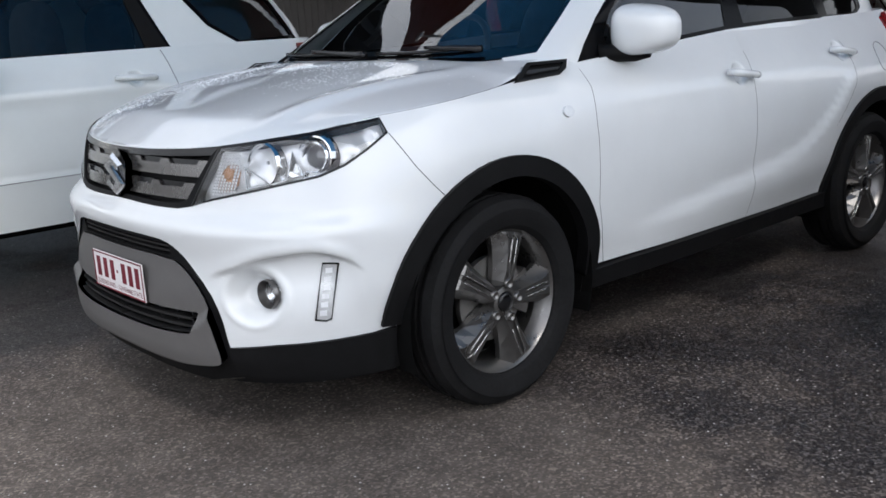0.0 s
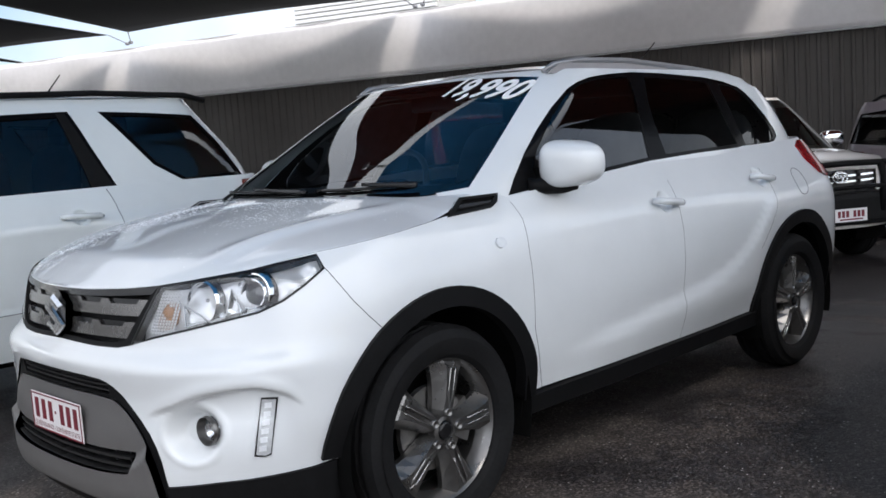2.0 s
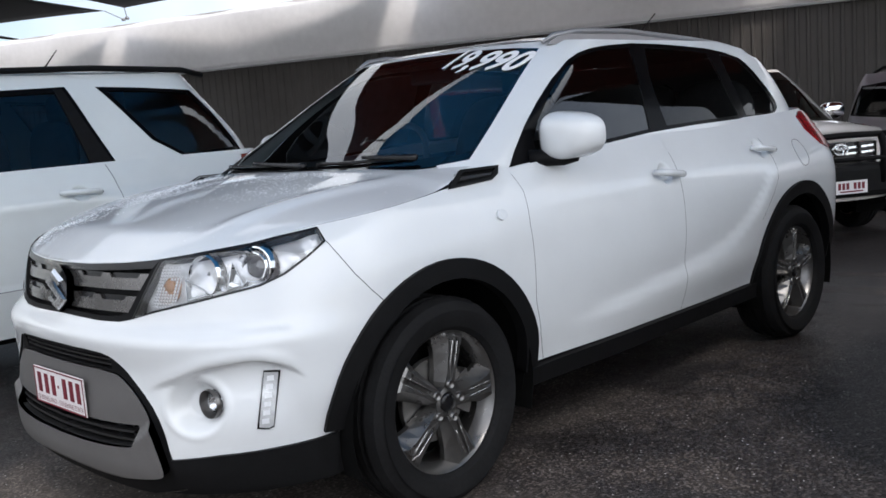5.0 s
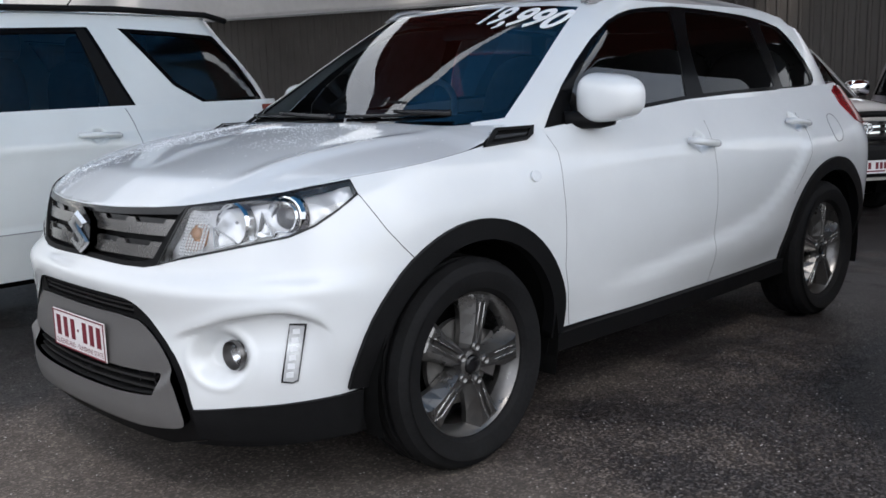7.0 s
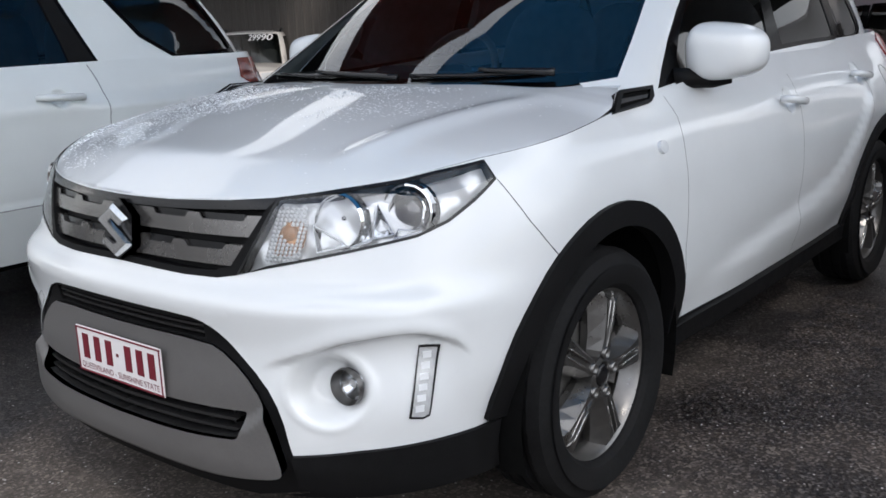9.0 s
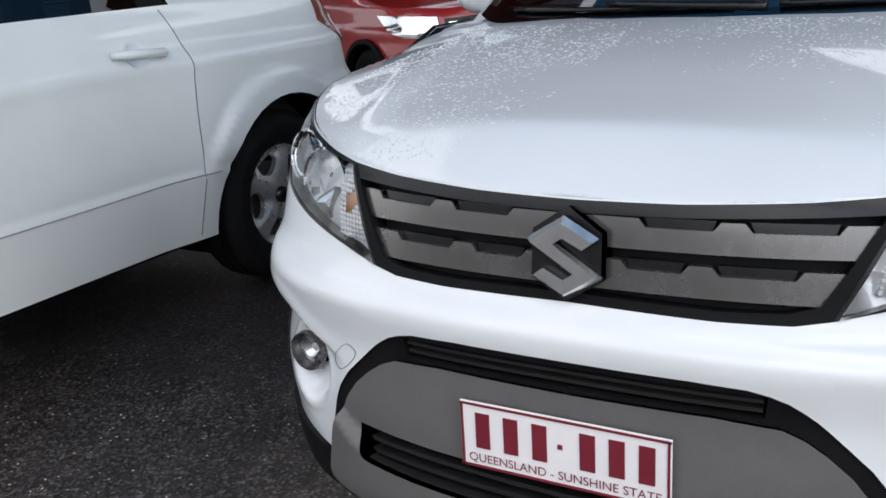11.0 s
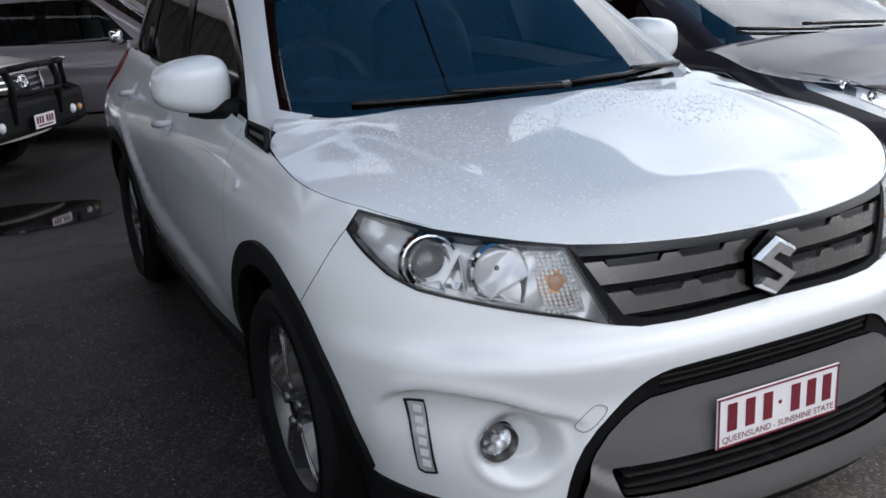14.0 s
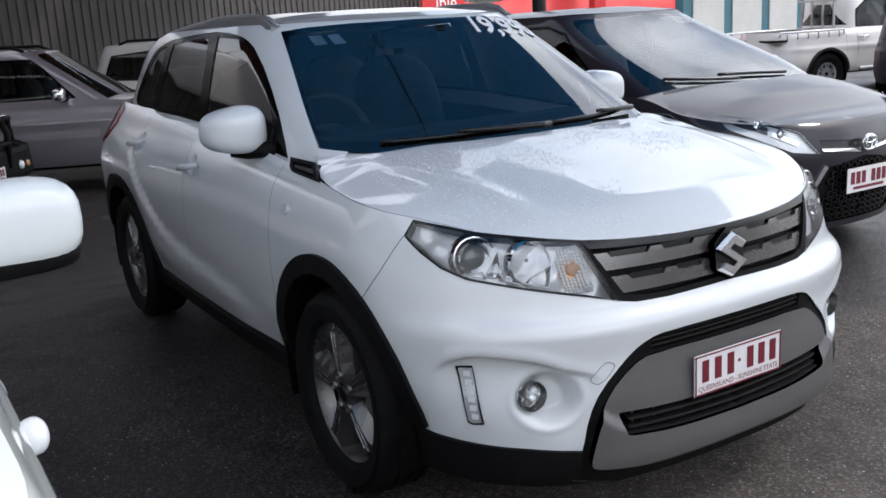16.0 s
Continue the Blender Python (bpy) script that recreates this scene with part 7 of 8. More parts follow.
def red_pickup():
    me, sh, gl = pickup("red_pickup", "red pickup with chrome nudge bar and two round driving lamps", place(-6.55, -4.35, 62), RED_PAINT, {}, R=0.37)
    bar = thing_part("nudge_bar", me, "polished steel nudge bar")
    bm = bmesh.new()
    loop = [(0.98, -0.62, 0.42), (1.0, -0.60, 0.62), (1.03, -0.48, 0.78), (1.04, 0.0, 0.80), (1.03, 0.48, 0.78), (1.0, 0.60, 0.62), (0.98, 0.62, 0.42)]
    tube(bm, loop, 0.038, 10)
    tube(bm, [(1.0, -0.60, 0.50), (1.02, 0.0, 0.50), (1.0, 0.60, 0.50)], 0.038, 10)
    part("tube_frame", bm, CHROME, bar, smooth=True)
    for y in (-0.22, 0.22):
        lamp = thing_part("driving_lamp", me, "round driving lamp")
        bm = lathe([(0.0, -0.06), (0.08, -0.05), (0.118, 0.0), (0.118, 0.02)], 24)
        bmesh.ops.transform(bm, matrix=pose(1.03, y, 0.93, 0, 0, -90), verts=bm.verts)
        part("lamp_shell", bm, GLOSS_BLACK, lamp, smooth=True)
        bm = bmesh.new()
        dome(bm, pose(1.045, y, 0.93, 0, 90, 0), 0.112, 0.03, 24)
        part("lamp_glass", bm, CLEAR_WHITE, lamp, smooth=True)
    plate_on(me, pose(1.05, 0, 0.66))
    bm = bmesh.new()
    tube(bm, [(-2.8, -0.70, 1.12), (-2.72, -0.62, 1.66), (-2.72, 0.62, 1.66), (-2.8, 0.70, 1.12)], 0.04, 8)
    part("sports_bar", bm, CHROME, me, smooth=True)
    bm = bmesh.new()
    tube(bm, [(-0.55, -0.72, 1.10), (-0.50, -0.73, 2.0)], 0.004, 5)
    part("aerial", bm, GLOSS_BLACK, me)
    return me


def wagon(name, label, m, paint_mat, **k):
    c = dict(name=name, label=label, category="car", m=m, nose=0.88, wb=2.80, tail=-3.85, half=0.92, lip=1.04, cowl_x=-0.50, cowl_z=1.14, belt_r=1.17, roof=1.78, top_x=-1.22, back_x=-3.78, rake=0.22, sill=0.36, R=0.375,
             rim=0.22, paint=paint_mat, flare=0.03, spokes=6, mirror=(-0.98, 1.24), low=0.62, low_mat=paint_mat, handles=[(-1.75, 1.02), (-2.6, 1.02)], seats=(-1.45, -2.3),
             windows=[[(-0.86, 1.19), (-1.20, 1.55), (-1.34, 1.66), (-1.88, 1.67), (-1.88, 1.19)], [(-1.97, 1.19), (-1.97, 1.67), (-2.66, 1.66), (-2.72, 1.20)], [(-2.82, 1.20), (-2.78, 1.65), (-3.36, 1.60), (-3.50, 1.24)]],
             seams=[[(-0.55, 1.13), (-0.60, 0.4)], [(-1.92, 1.15), (-1.92, 0.4)], [(-2.76, 1.15), (-2.60, 0.80)]], back_window=(1.25, 1.60),
             regions={"head_lamp": [(0.55, 0.82), (0.90, 0.86), (0.95, 1.0), (0.58, 0.99)], "grille": [(0.0, 0.76), (0.50, 0.78), (0.53, 0.98), (0.0, 1.0)], "tail_lamp": [(4.62, 0.80), (4.62, 1.12), (4.85, 1.12), (4.85, 0.80)]},
             region_mat={"head_lamp": (CLEAR_WHITE, 0.002), "grille": (GLOSS_BLACK, -0.015), "tail_lamp": (RED_LENS, 0.006)})
    drop = k.pop("drop", 0.0)
    c.update(k)
    for key in ("lip", "cowl_z", "belt_r", "roof"):
        c[key] -= drop
    c["windows"] = [[(x, z - drop) for x, z in w] for w in c["windows"]]
    c["handles"] = [(x, z - drop) for x, z in c["handles"]]
    c["regions"] = {n: [(a, z - drop * 0.8) for a, z in w] for n, w in c["regions"].items()}
    c["back_window"] = tuple(z - drop for z in c["back_window"])
    c["mirror"] = (c["mirror"][0], c["mirror"][1] - drop)
    me, sh, gl = build_car(c)
    for s in (1, -1):
        bm = bmesh.new()
        tube(bm, [(x, s * (c["half"] - 0.30), z) for x, z in ((c["top_x"] - 0.2, c["roof"] - 0.01), (c["top_x"] - 0.35, c["roof"] + 0.05), (-3.1, c["roof"] + 0.05), (-3.25, c["roof"] - 0.01))], 0.02, 8)
        part("roof_rail", bm, PLASTIC, me, smooth=True)
    for a, b in zip(c["windows"], c["windows"][1:]):
        x0, x1 = max(p[0] for p in b) - 0.02, min(p[0] for p in a) + 0.02
        lo, hi = 1.185 - drop, (1.675 if x1 > -2.2 else 1.655) - drop
        pair("pillar_trim", slab(Flat(gl, 0.0), on_side(gl, dense([(x1, lo), (x1, hi), (x0, hi), (x0, lo)], 0.06)), -0.01, 0.0042, 0.05), PILLAR_BLACK, me, "black window pillar")
    for x0, x1 in ((-0.60, -1.90), (-1.94, -2.32)):
        pair("side_moulding", slab(Flat(sh, 0.0), on_side(sh, dense([(x0, 0.70), (x1, 0.70), (x1, 0.79), (x0, 0.79)], 0.06)), -0.01, 0.016, 0.05), c.get("moulding", paint_mat), me, "raised side moulding")
    plate_on(me, pose(c["nose"] + 0.01, 0, 0.58))
    plate_on(me, pose(c["tail"] - 0.01, 0, 0.75, 0, 0, 180))
    return me, sh, gl


three_door()
hatchback()
white_pickup()
red_pickup()
wagon("silver_wagon", "silver-grey four-wheel-drive wagon with chrome mirrors", place(-10.17, 1.43, 66), SILVER, mirror_mat=CHROME, handle_mat=CHROME, roof=1.78, moulding=SILVER_PALE)
_w, _s, _g = wagon("white_wagon", "white wagon with painted price on its windscreen", place(-10.0, -12.6, 40), WHITE_WARM, drop=0.18)
part("price_writing", screen_text("29990", _g, 0.40, 1.48, 0.17, 0.004, 0, 0.1, 1.75), PRICE_WHITE, _w, "white price figures")
wagon("white_van", "white van with dark windows behind the silver wagon", place(-12.6, 5.0, 66), WHITE_WARM)
wagon("dark_wagon", "dark wagon with a red tail lamp, seen from behind", place(-7.5, 16.6, 104), DARK_PAINT)
def tray_pickup():
    me, sh, gl = pickup("white_tray_pickup", "white pickup with tray rails and barred rear window", place(-9.47, 17.5, 76), WHITE_WARM, dict(trim=SLAT, roof=1.98, R=0.40))
    for s in (1, -1):
        rail = thing_part("tray_rail", me, "steel rail with tie hooks along the tray")
        bm = bmesh.new()
        tube(bm, [(-2.70, s * 0.86, 1.16), (-2.72, s * 0.87, 1.24), (-4.18, s * 0.87, 1.24), (-4.20, s * 0.86, 1.16)], 0.022, 8)
        part("rail_tube", bm, ALLOY_LIGHT, rail, smooth=True)
        for i in range(6):
            bm = bmesh.new()
            x = -2.85 - 0.24 * i
            tube(bm, [(x, s * 0.87, 1.23), (x, s * 0.90, 1.19), (x, s * 0.905, 1.13), (x, s * 0.88, 1.11)], 0.011, 6)
            part("tie_hook", bm, STEEL, rail, smooth=True)
    for i in range(4):
        bm = box(bmesh.new(), -2.66, -2.63, -0.48 + 0.32 * i - 0.02, -0.48 + 0.32 * i + 0.02, 1.26, 1.80, 0.004)
        part("window_bar", bm, ALLOY_LIGHT, me)
    for z in (1.26, 1.80):
        part("guard_rail", box(bmesh.new(), -2.66, -2.63, -0.60, 0.60, z - 0.02, z + 0.02, 0.004), ALLOY_LIGHT, me)
    return me


tray_pickup()
# ---- the yard's edge, sails and distance ----
def ribbed():
    m, nt, p = nodes_of("ribbed_steel")
    big, small = noise_node(nt, 0.8, 5), noise_node(nt, 30.0, 4)
    r = ramp_node(nt, big.outputs["Fac"], [(0.3, (0.084, 0.077, 0.073)), (0.7, (0.112, 0.104, 0.099))])
    nt.links.new(r.outputs["Color"], p.inputs["Base Color"])
    rr = ramp_node(nt, small.outputs["Fac"], [(0.3, (0.6,) * 3), (0.7, (0.72,) * 3)])
    nt.links.new(rr.outputs["Color"], p.inputs["Roughness"])
    p.inputs["Specular IOR Level"].default_value = 0.25
    return m


RIBBED = ribbed()
FABRIC_WHITE = plain("white_canopy_cloth", (0.86, 0.845, 0.85), rough=0.75, grain=6, vary=0.05)


def cloth(name, face, through_color, share):
    """Woven shade cloth: part of the light that falls on one side comes out at the other."""
    m, nt, p = nodes_of(name)
    weave = noise_node(nt, 120.0, 4)
    r = ramp_node(nt, weave.outputs["Fac"], [(0.35, tone(face, 0.8)), (0.65, tone(face, 1.2))])
    nt.links.new(r.outputs["Color"], p.inputs["Base Color"])
    p.inputs["Roughness"].default_value = 0.9
    back, mix = nt.nodes.new("ShaderNodeBsdfTranslucent"), nt.nodes.new("ShaderNodeMixShader")
    back.inputs["Color"].default_value = (*through_color, 1)
    mix.inputs["Fac"].default_value = share
    nt.links.new(p.outputs["BSDF"], mix.inputs[1])
    nt.links.new(back.outputs["BSDF"], mix.inputs[2])
    nt.links.new(mix.outputs["Shader"], nt.nodes["Material Output"].inputs["Surface"])
    return m


SAIL = plain("dark_shade_cloth", (0.022, 0.026, 0.032), rough=0.9, grain=120, vary=0.2)
SAIL_BLUE = cloth("blue_shade_cloth", (0.035, 0.12, 0.19), (0.19, 0.43, 0.64), 0.5)
SAIL_RED = cloth("red_shade_cloth", (0.085, 0.034, 0.030), (0.21, 0.082, 0.068), 0.45)
GALV = plain("galvanised_steel", (0.35, 0.35, 0.36), rough=0.45, metal=0.8, vary=0.15)
WALL_PAINT = plain("pale_wall_paint", (0.62, 0.61, 0.58), rough=0.7, grain=10, vary=0.07)
RED_CLOTH = plain("red_banner", (0.62, 0.03, 0.03), rough=0.6, grain=20, vary=0.1)
TEAL = plain("teal_cladding", (0.06, 0.17, 0.21), rough=0.5, grain=12, vary=0.12)
LEAF = plain("leaf_green", (0.045, 0.085, 0.025), rough=0.6, grain=4, vary=0.5)
BARK = plain("palm_bark", (0.16, 0.13, 0.10), rough=0.9, grain=14, vary=0.3, bump=0.5)
WATER = plain("puddle_water", (0.012, 0.012, 0.012), rough=0.06, grain=3, vary=0.1, spec=0.6)
PATCH = plain("old_tar_patch", (0.011, 0.0107, 0.011), rough=0.6, grain=60, vary=0.35, bump=0.5, spec=0.2)

W0, W1, WALL_TOP = Vector((-6.4, -27.5)), Vector((-21.6, 13.0)), 2.86


def rib_wall():
    """Steel sheet with trapezoid ribs, on a low base."""
    d = (W1 - W0)
    length = d.length
    d.normalize()
    n = Vector((d.y, -d.x))
    if n.x < 0:
        n = -n
    pitch, k = 0.19, int(length / 0.19)
    prof = []
    for i in range(k):
        s = i * pitch
        prof += [(s, 0.0), (s + 0.105, 0.0), (s + 0.125, 0.030), (s + 0.170, 0.030)]
    v, f = [], []
    for s, o in prof:
        p = W0 + d * s + n * o
        v += [(p.x, p.y, -0.40), (p.x, p.y, WALL_TOP)]
    for i in range(len(prof) - 1):
        f.append((2 * i, 2 * i + 2, 2 * i + 3, 2 * i + 1))
    m = len(v)
    for s, o in ((0, -0.10), (length, -0.10)):
        p = W0 + d * s + n * o
        v += [(p.x, p.y, -0.40), (p.x, p.y, WALL_TOP)]
    f += [(m, m + 1, m + 3, m + 2)]
    f += [(1, 2 * len(prof) - 1, m + 3, m + 1)]
    wall = make("wall_back", v, f, RIBBED, smooth=False)
    tagged(wall, "tall dark ribbed steel wall closing the yard", "wall", kind="structure")
    bm = bmesh.new()
    a, b = W0 + n * 0.035, W1 + n * 0.035
    tube(bm, [(a.x, a.y, WALL_TOP), (b.x, b.y, WALL_TOP)], 0.05, 6)
    part("wall_capping", bm, GLOSS_BLACK, wall)
    return d, n, length


def canopy(d, n, length):
    """A tall white fascia above the ribbed wall: slightly bellied sheet, capped and trimmed."""
    top = thing("white_fascia", "tall plain white fascia standing above the ribbed wall", "fascia")
    s0, z0, z1 = 4.45, 2.80, 4.10

    def at(s, out, z):
        p = W0 + d * s + n * out
        return (p.x, p.y, z)
    k, m = 160, 12
    v = []
    for i in range(k + 1):
        s = s0 + (length - s0) * i / k
        for j in range(m + 1):
            t = j / m
            belly = 0.05 * math.sin(math.pi * t) * (1 + 0.5 * math.sin(0.85 * s)) + 0.012 * math.sin(2.3 * s + 3 * t)
            v.append(at(s, 0.12 + belly, z0 + (z1 - z0) * t))
    f = [(i * (m + 1) + j, (i + 1) * (m + 1) + j, (i + 1) * (m + 1) + j + 1, i * (m + 1) + j + 1) for i in range(k) for j in range(m)]
    sheet = make("fascia_sheet", v, f, FABRIC_WHITE, top)
    sol = sheet.modifiers.new("sheet", "SOLIDIFY")
    sol.thickness = 0.02
    for name, a, b, lo, hi in (("cap_flashing", 0.085, 0.122, z1 - 0.01, z1 + 0.012), ("drip_edge", 0.05, 0.15, z0 - 0.03, z0 + 0.005)):
        bm = bmesh.new()
        q = [bm.verts.new(at(s, o, z)) for s in (s0 - 0.02, length) for o in (a, b) for z in (lo, hi)]
        for g in ((0, 1, 3, 2), (4, 6, 7, 5), (0, 4, 5, 1), (2, 3, 7, 6), (0, 2, 6, 4), (1, 5, 7, 3)):
            bm.faces.new([q[x] for x in g])
        part(name, bm, FABRIC_WHITE if name == "cap_flashing" else GALV, top)
    return top


def sail(name, corners, sag, mat, label, hollow):
    """A shade sail with hollow edges and a sagging middle between four corners."""
    c = [Vector(p) for p in corners]
    k = 24
    mid = sum(c, Vector()) / 4

    def edge(p, q, t):
        e = p.lerp(q, t)
        return e.lerp(mid, hollow * 4 * t * (1 - t))
    v = []
    for i in range(k + 1):
        for j in range(k + 1):
            u, w = i / k, j / k
            a, b = edge(c[0], c[1], u), edge(c[3], c[2], u)
            l, r = edge(c[0], c[3], w), edge(c[1], c[2], w)
            bil = c[0] * (1 - u) * (1 - w) + c[1] * u * (1 - w) + c[2] * u * w + c[3] * (1 - u) * w
            p = a * (1 - w) + b * w + l * (1 - u) + r * u - bil
            p.z -= sag * 16 * u * (1 - u) * w * (1 - w)
            v.append(tuple(p))
    f = [(i * (k + 1) + j, (i + 1) * (k + 1) + j, (i + 1) * (k + 1) + j + 1, i * (k + 1) + j + 1) for i in range(k) for j in range(k)]
    ob = make(name, v, f, mat)
    sol = ob.modifiers.new("cloth", "SOLIDIFY")
    sol.thickness = 0.004
    tagged(ob, label, "shade sail", group="shade sails over the yard")
    for p in c:
        bm = bmesh.new()
        away = (p - mid)
        away.z = 0
        away.normalize()
        q = p + away * 0.5 - Vector((0, 0, 0.18))
        tube(bm, [p, q], 0.012, 6)
        blob(bm, q, (0.05, 0.05, 0.04), 3, 6, 10)
        part("sail_cable", bm, GALV, ob)
    return ob


def sails():
    sail("shade_sail", [(-9.25, -18.35, 4.42), (-11.95, -11.75, 4.40), (-1.7, -4.6, 4.7), (4.0, -10.5, 4.5)], 0.2, SAIL, "dark shade sail stretched between cables over parked cars", 0.055)
    blue = sail("shade_sail", [(-1.7, -3.2, 4.6), (-6.5, 4.6, 4.7), (2.8, 4.6, 4.6), (2.5, -3.6, 4.6)], 0.12, SAIL_BLUE, "blue shade sail stretched between cables overhead", 0.10)
    bm = bmesh.new()
    tube(bm, [(-4.3, 1.62, 4.50), (-2.0, 1.36, 4.44), (0.0, 1.22, 4.43), (2.3, 1.10, 4.50)], 0.014, 6)
    part("edge_rope", bm, GLOSS_BLACK, blue, "black rope under the cloth")
    sail("shade_sail", [(-1.6, -4.1, 4.65), (-12.15, -11.1, 4.40), (-14.75, -4.6, 4.40), (-3.1, 2.0, 4.7)], 0.2, SAIL_RED, "dark red shade sail stretched between cables overhead", 0.055)
    sail("shade_sail", [(-3.4, 2.4, 4.7), (-14.95, -4.0, 4.40), (-17.55, 2.9, 4.40), (-8.4, 5.6, 4.6)], 0.2, SAIL_RED, "dark red shade sail stretched between cables overhead", 0.10)
    sail("shade_sail", [(-9.1, 5.85, 4.75), (-11.2, 3.95, 4.72), (-17.8, 3.5, 4.55), (-19.4, 7.2, 4.55)], 0.06, SAIL, "dark shade sail beside the ribbed wall", 0.04)
    sail("shade_sail", [(-6.5, -25.4, 4.4), (-9.05, -18.95, 4.42), (4.4, -11.3, 4.5), (8.0, -16.5, 4.5)], 0.2, SAIL, "dark shade sail stretched between cables over parked cars", 0.055)

def puddle(name, pts):
    """A thin film of standing water with an uneven, broken rim, level to the eye."""
    rim = dense(soft(pts, 2), 0.05)
    rim = np.array([(x + 0.05 * noise.noise(Vector((3 * x, 3 * y, 0))) + 0.03 * noise.noise(Vector((9 * x, 9 * y, 4))), y + 0.07 * noise.noise(Vector((2.5 * x, 2.5 * y, 8)))) for x, y in rim])
    uv, tri = cut(rim, [], 0.12)
    uv, f = compact(uv, tri["rest"])
    v = np.array([(x, y, ground_z(x) + 0.006) for x, y in uv])
    side = np.cross(v[f[:, 1]] - v[f[:, 0]], v[f[:, 2]] - v[f[:, 0]])[:, 2] < 0
    f = np.where(side[:, None], f[:, ::-1], f)
    ob = make(name, v, f, WATER, None, np.tile([0.0, 0.0, 1.0], (len(v), 1)))
    tagged(ob, "shallow rain puddle mirroring the pickup's wheel", "puddle")


def tar_patch():
    xs = np.linspace(-9.0, 5.0, 80)
    xs = xs[xs < -3.0]
    v, f = [], []
    for x in xs:
        y1 = np.interp(x, [-9, -4.5, -3.7, -3.0], [-1.7, -2.0, -2.2, -2.55]) + 0.04 * math.sin(9 * x)
        for y in (-6.5, -5.5, -4.5, -3.5, y1):
            v.append((x, y, ground_z(x) + 0.0015))
    for i in range(len(xs) - 1):
        for j in range(4):
            f.append((i * 5 + j, (i + 1) * 5 + j, (i + 1) * 5 + j + 1, i * 5 + j + 1))
    tagged(make("tar_patch", v, f, PATCH), "darker strip of newer tar in the asphalt", "road patch", kind="structure")


def palm(x, y, h):
    t = thing("palm_tree", "tall palm with drooping green fronds", "tree", pose(x, y, -0.35), group="palms behind the yard")
    bm = bmesh.new()
    tube(bm, [(0, 0, 0), (0.10, 0.05, h * 0.4), (0.16, 0.02, h * 0.75), (0.15, 0, h)], [0.20, 0.15, 0.12, 0.10], 9)
    part("trunk", bm, BARK, t, smooth=True)
    rnd = random.Random(int(x * 10 + y))
    for i in range(22):
        bm = bmesh.new()
        az, el, ln = rnd.uniform(0, 6.28), rnd.uniform(-0.5, 1.1), rnd.uniform(1.5, 2.3)
        pts = []
        for k in range(9):
            s = k / 8
            r = ln * s * math.cos(el * (1 - 0.3 * s))
            pts.append(Vector((0.15 + r * math.cos(az), r * math.sin(az), h + ln * s * math.sin(el) - 1.0 * s * s * ln * 0.55)))
        side = Vector((-math.sin(az), math.cos(az), 0))
        for k in range(1, 9):
            for sg in (1, -1):
                for q in range(2):
                    base = pts[k - 1].lerp(pts[k], q / 2)
                    tip = base + side * sg * 0.42 * math.sin(math.pi * min(1, 0.15 + k / 9.5)) + (pts[k] - pts[k - 1]) * 0.8 - Vector((0, 0, 0.16))
                    w = (pts[k] - pts[k - 1]) * 0.16
                    a, b, c = bm.verts.new(base), bm.verts.new(base + w), bm.verts.new(tip)
                    bm.faces.new((a, b, c))
        part("frond", bm, LEAF, t)


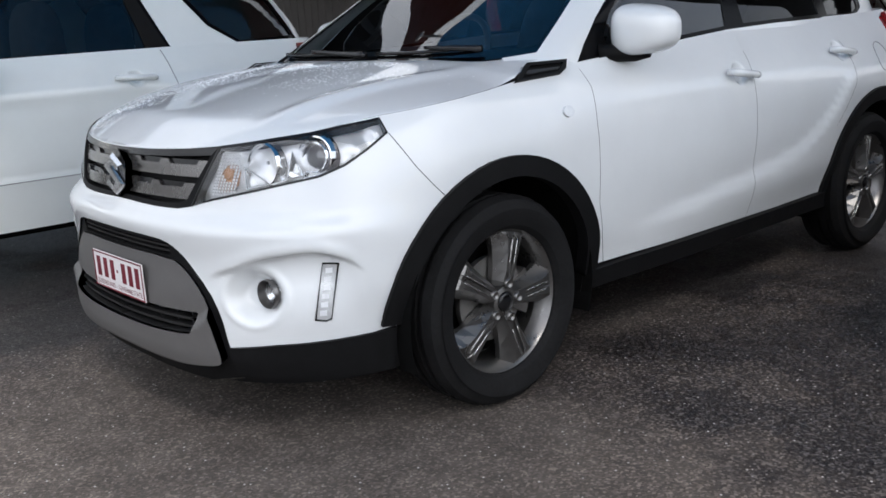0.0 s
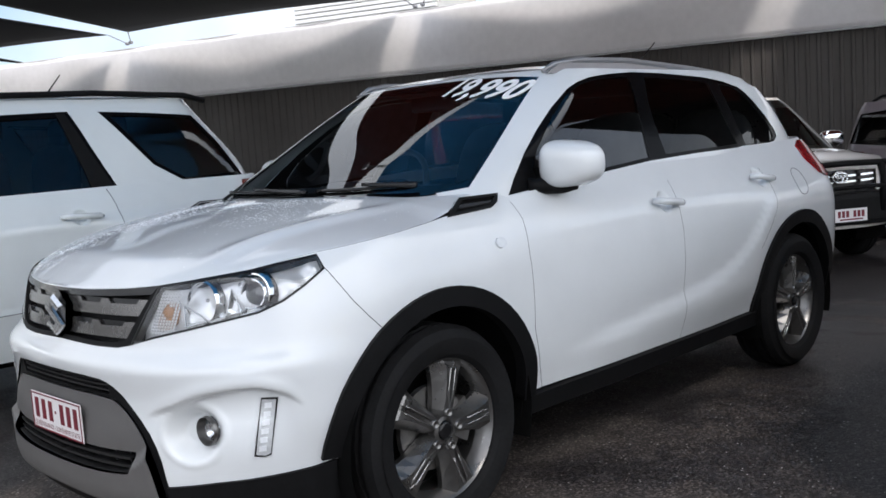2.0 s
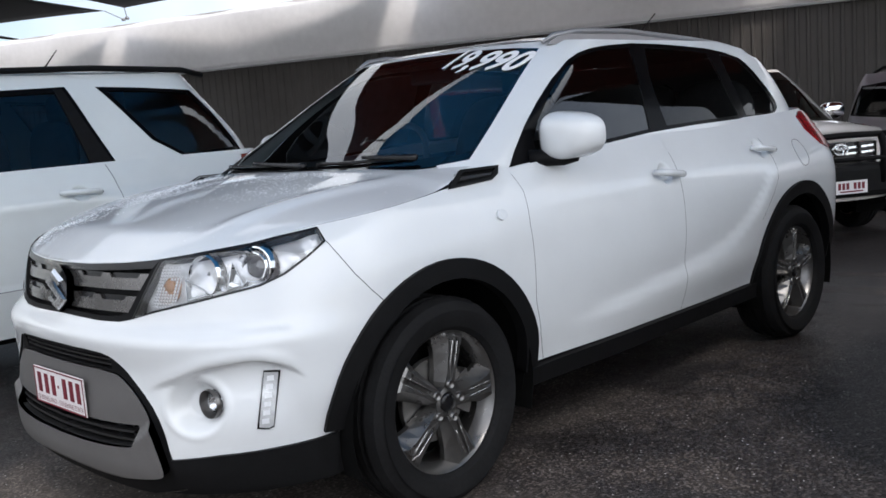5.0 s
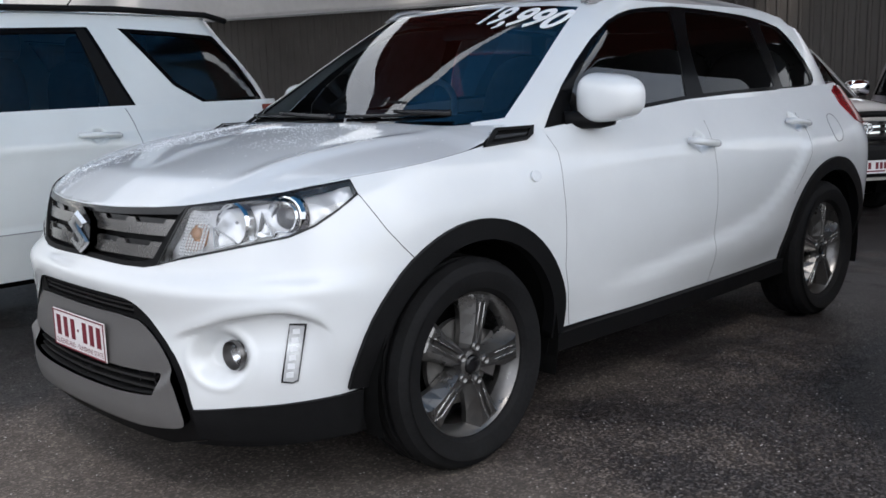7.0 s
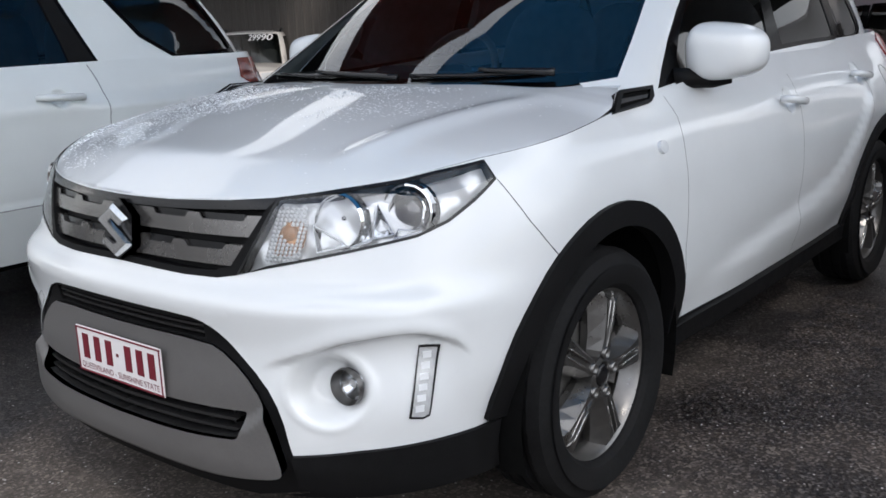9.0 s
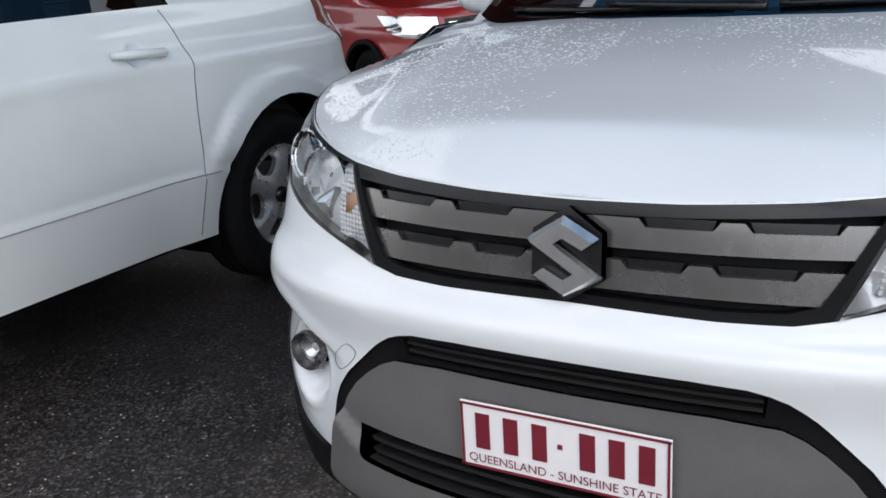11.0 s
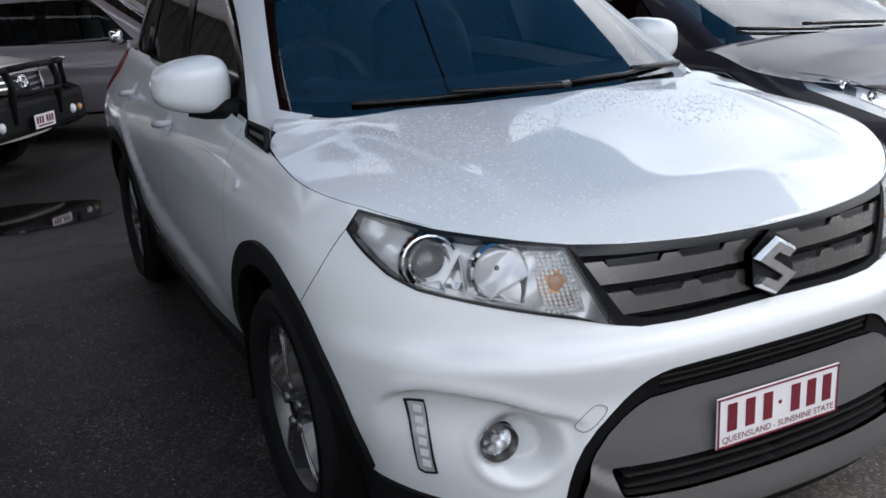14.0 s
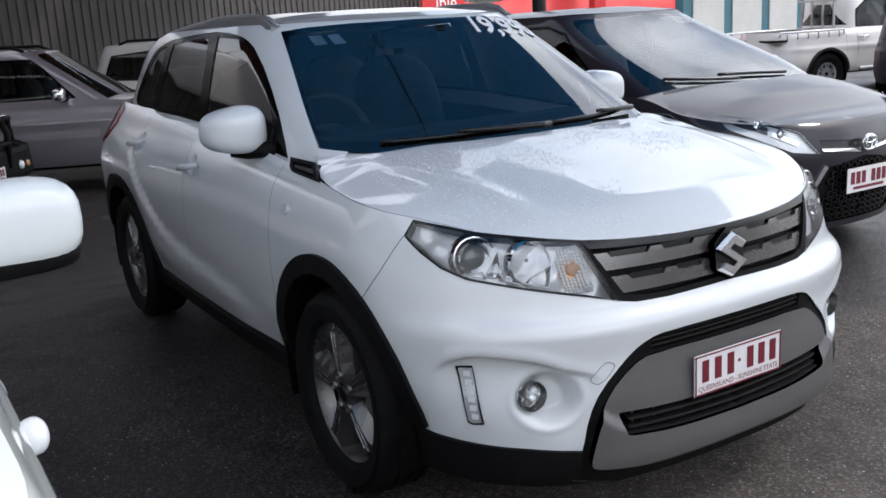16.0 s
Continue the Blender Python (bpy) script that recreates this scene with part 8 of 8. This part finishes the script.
def distance():
    # red banner fence
    fence = thing("banner_fence", "long red vinyl banner on a boundary fence", "banner")
    v, f = [], []
    k = 60
    for i in range(k + 1):
        y = 12.0 + 12.0 * i / k
        x = -23.0 + 0.05 * math.sin(4 * y)
        v += [(x, y, 0.3), (x, y, 2.0 + 0.12 * (i / k) + 0.04 * math.sin(3.1 * y))]
    for i in range(k):
        f.append((2 * i, 2 * i + 2, 2 * i + 3, 2 * i + 1))
    ob = make("banner", v, f, RED_CLOTH, fence)
    ob.modifiers.new("cloth", "SOLIDIFY").thickness = 0.01
    for y in (12.0, 15.0, 18.0, 21.0, 24.0):
        bm = bmesh.new()
        tube(bm, [(-23.08, y, -0.4), (-23.08, y, 2.6)], 0.04, 8)
        part("fence_post", bm, GALV, fence)
    pillar = thing("red_pillar", "tall red painted square pillar", "pillar")
    part("shaft", box(bmesh.new(), -22.6, -22.3, 19.6, 20.1, -0.4, 6.0, 0.02), RED_CLOTH, pillar)
    post = thing("black_post", "black round steel shelter post", "post")
    part("shaft", lathe([(0.0, -0.4), (0.16, -0.4), (0.16, 5.0), (0.0, 5.0)], 20), GLOSS_BLACK, post)
    post.children[0].matrix_local = pose(-15.0, 11.6, 0, 90, 0, 0)
    sign = thing("sale_sign", "red and white sale sign board fixed to the wall's end", "sign", pose(-20.3, 12.35, -0.12, 0, 0, 14))
    part("board", box(bmesh.new(), -0.03, 0.03, -0.85, 0.85, 1.1, 3.4, 0.01), RED_CLOTH, sign)
    part("lower_board", box(bmesh.new(), 0.032, 0.045, -0.80, 0.80, 1.2, 1.75), PRICE_WHITE, sign)
    cu = bpy.data.curves.new("writing", "FONT")
    cu.body, cu.size, cu.align_x = "ible", 0.62, "CENTER"
    ob = bpy.data.objects.new("writing", cu)
    scene.collection.objects.link(ob)
    me = bpy.data.meshes.new_from_object(ob.evaluated_get(bpy.context.evaluated_depsgraph_get()))
    bpy.data.objects.remove(ob)
    bm = bmesh.new()
    bm.from_mesh(me)
    for vert in bm.verts:
        vert.co = (0.036, vert.co.x + 0.1, 1.92 + vert.co.y)
    part("sign_writing", bm, PRICE_WHITE, sign)
    # teal shed
    shed = thing("teal_shed", "teal clad workshop with pale roller panels and a sloping roof", "building", pose(-24.0, 32.0, -0.35))
    part("wall", box(bmesh.new(), -4, 0, -6.5, 8, 0, 3.4), TEAL, shed)
    part("roof", box(bmesh.new(), -4.4, 0.5, -7.0, 8.5, 3.4, 3.6), GALV, shed)
    for i in range(6):
        part("panel", box(bmesh.new(), 0.0, 0.05, -6.0 + 2.2 * i, -4.3 + 2.2 * i, 0.5, 2.8), WALL_PAINT, shed)
    house = thing("far_house", "pale far house with a grey pitched roof", "house", pose(-40, 30, -0.3))
    part("wall", box(bmesh.new(), -4, 4, -6, 6, 0, 3.0), WALL_PAINT, house)
    bm = bmesh.new()
    prism(bm, [(-5, 3.0), (5, 3.0), (0, 5.2)], -6.5, 6.5)
    part("roof", bm, GALV, house)
    for x, y, h in ((-34, 20, 3.0), (-33, 24.5, 3.2), (-36, 28, 3.6), (-34, 33, 3.0), (-38, 22.5, 4.0)):
        palm(x, y, h)
    # white louvred plant room above the canopy
    room = thing("plant_room", "white louvred plant room on the roof behind the canopy", "building", pose(-16.0, -17.5, 0, 0, 0, 21))
    part("wall", box(bmesh.new(), -3.0, -0.1, -2.3, 2.3, 2.0, 5.6), WALL_PAINT, room)
    for i in range(12):
        bm = box(bmesh.new(), -0.1, 0.02, -2.25, 2.25, 4.0 + 0.13 * i, 4.09 + 0.13 * i)
        part("louvre", bm, PRICE_WHITE, room)
    # street lamp arm beyond the canopy
    lamp = thing("street_lamp", "dark street lamp arm beyond the yard", "street lamp", pose(-12.5, -32.0, 0))
    bm = bmesh.new()
    tube(bm, [(0, 0, -0.4), (0, 0, 5.2), (1.4, 0.5, 5.3)], 0.07, 8)
    part("pole", bm, GLOSS_BLACK, lamp)
    # a pale wall added behind the walk, never in view, only lit and mirrored
    unseen_wall = bmesh.new()
    box(unseen_wall, 17.0, 17.3, -26, 28, -0.1, 3.4)
    ob = part("wall_office", unseen_wall, WALL_PAINT, None)
    tagged(ob, "pale rendered wall of the sales office", "wall", kind="structure")
    trees = make("backdrop", *tree_line(), LEAF)
    tagged(trees, "low line of far trees and roofs", "trees", kind="structure")


def tree_line():
    """Ragged far foliage all round, beyond the yard."""
    rnd = random.Random(5)
    v, f = [], []
    for i in range(2600):
        t = rnd.uniform(0, 2 * math.pi)
        r = rnd.uniform(70, 90)
        h = 1.5 + 3.5 * (0.5 + 0.5 * math.sin(5 * t) * math.sin(11 * t + 1)) * rnd.uniform(0.3, 1)
        c = Vector((r * math.cos(t), r * math.sin(t), h * rnd.uniform(0.1, 1)))
        s = rnd.uniform(0.5, 1.3)
        k = len(v)
        for q in range(4):
            v.append(tuple(c + Vector((rnd.uniform(-s, s), rnd.uniform(-s, s), rnd.uniform(-s, s)))))
        f += [(k, k + 1, k + 2), (k, k + 2, k + 3), (k + 1, k + 2, k + 3)]
    return v, f


_d, _n, _l = rib_wall()
canopy(_d, _n, _l)
sails()
distance()
tar_patch()
puddle("puddle", [(-7.0, -3.3), (-6.5, -2.7), (-6.55, -1.9), (-6.5, -0.8), (-5.9, -0.55), (-5.3, -0.7), (-5.05, -1.35), (-5.25, -1.8), (-5.55, -2.05), (-5.9, -2.5), (-6.4, -3.1)])
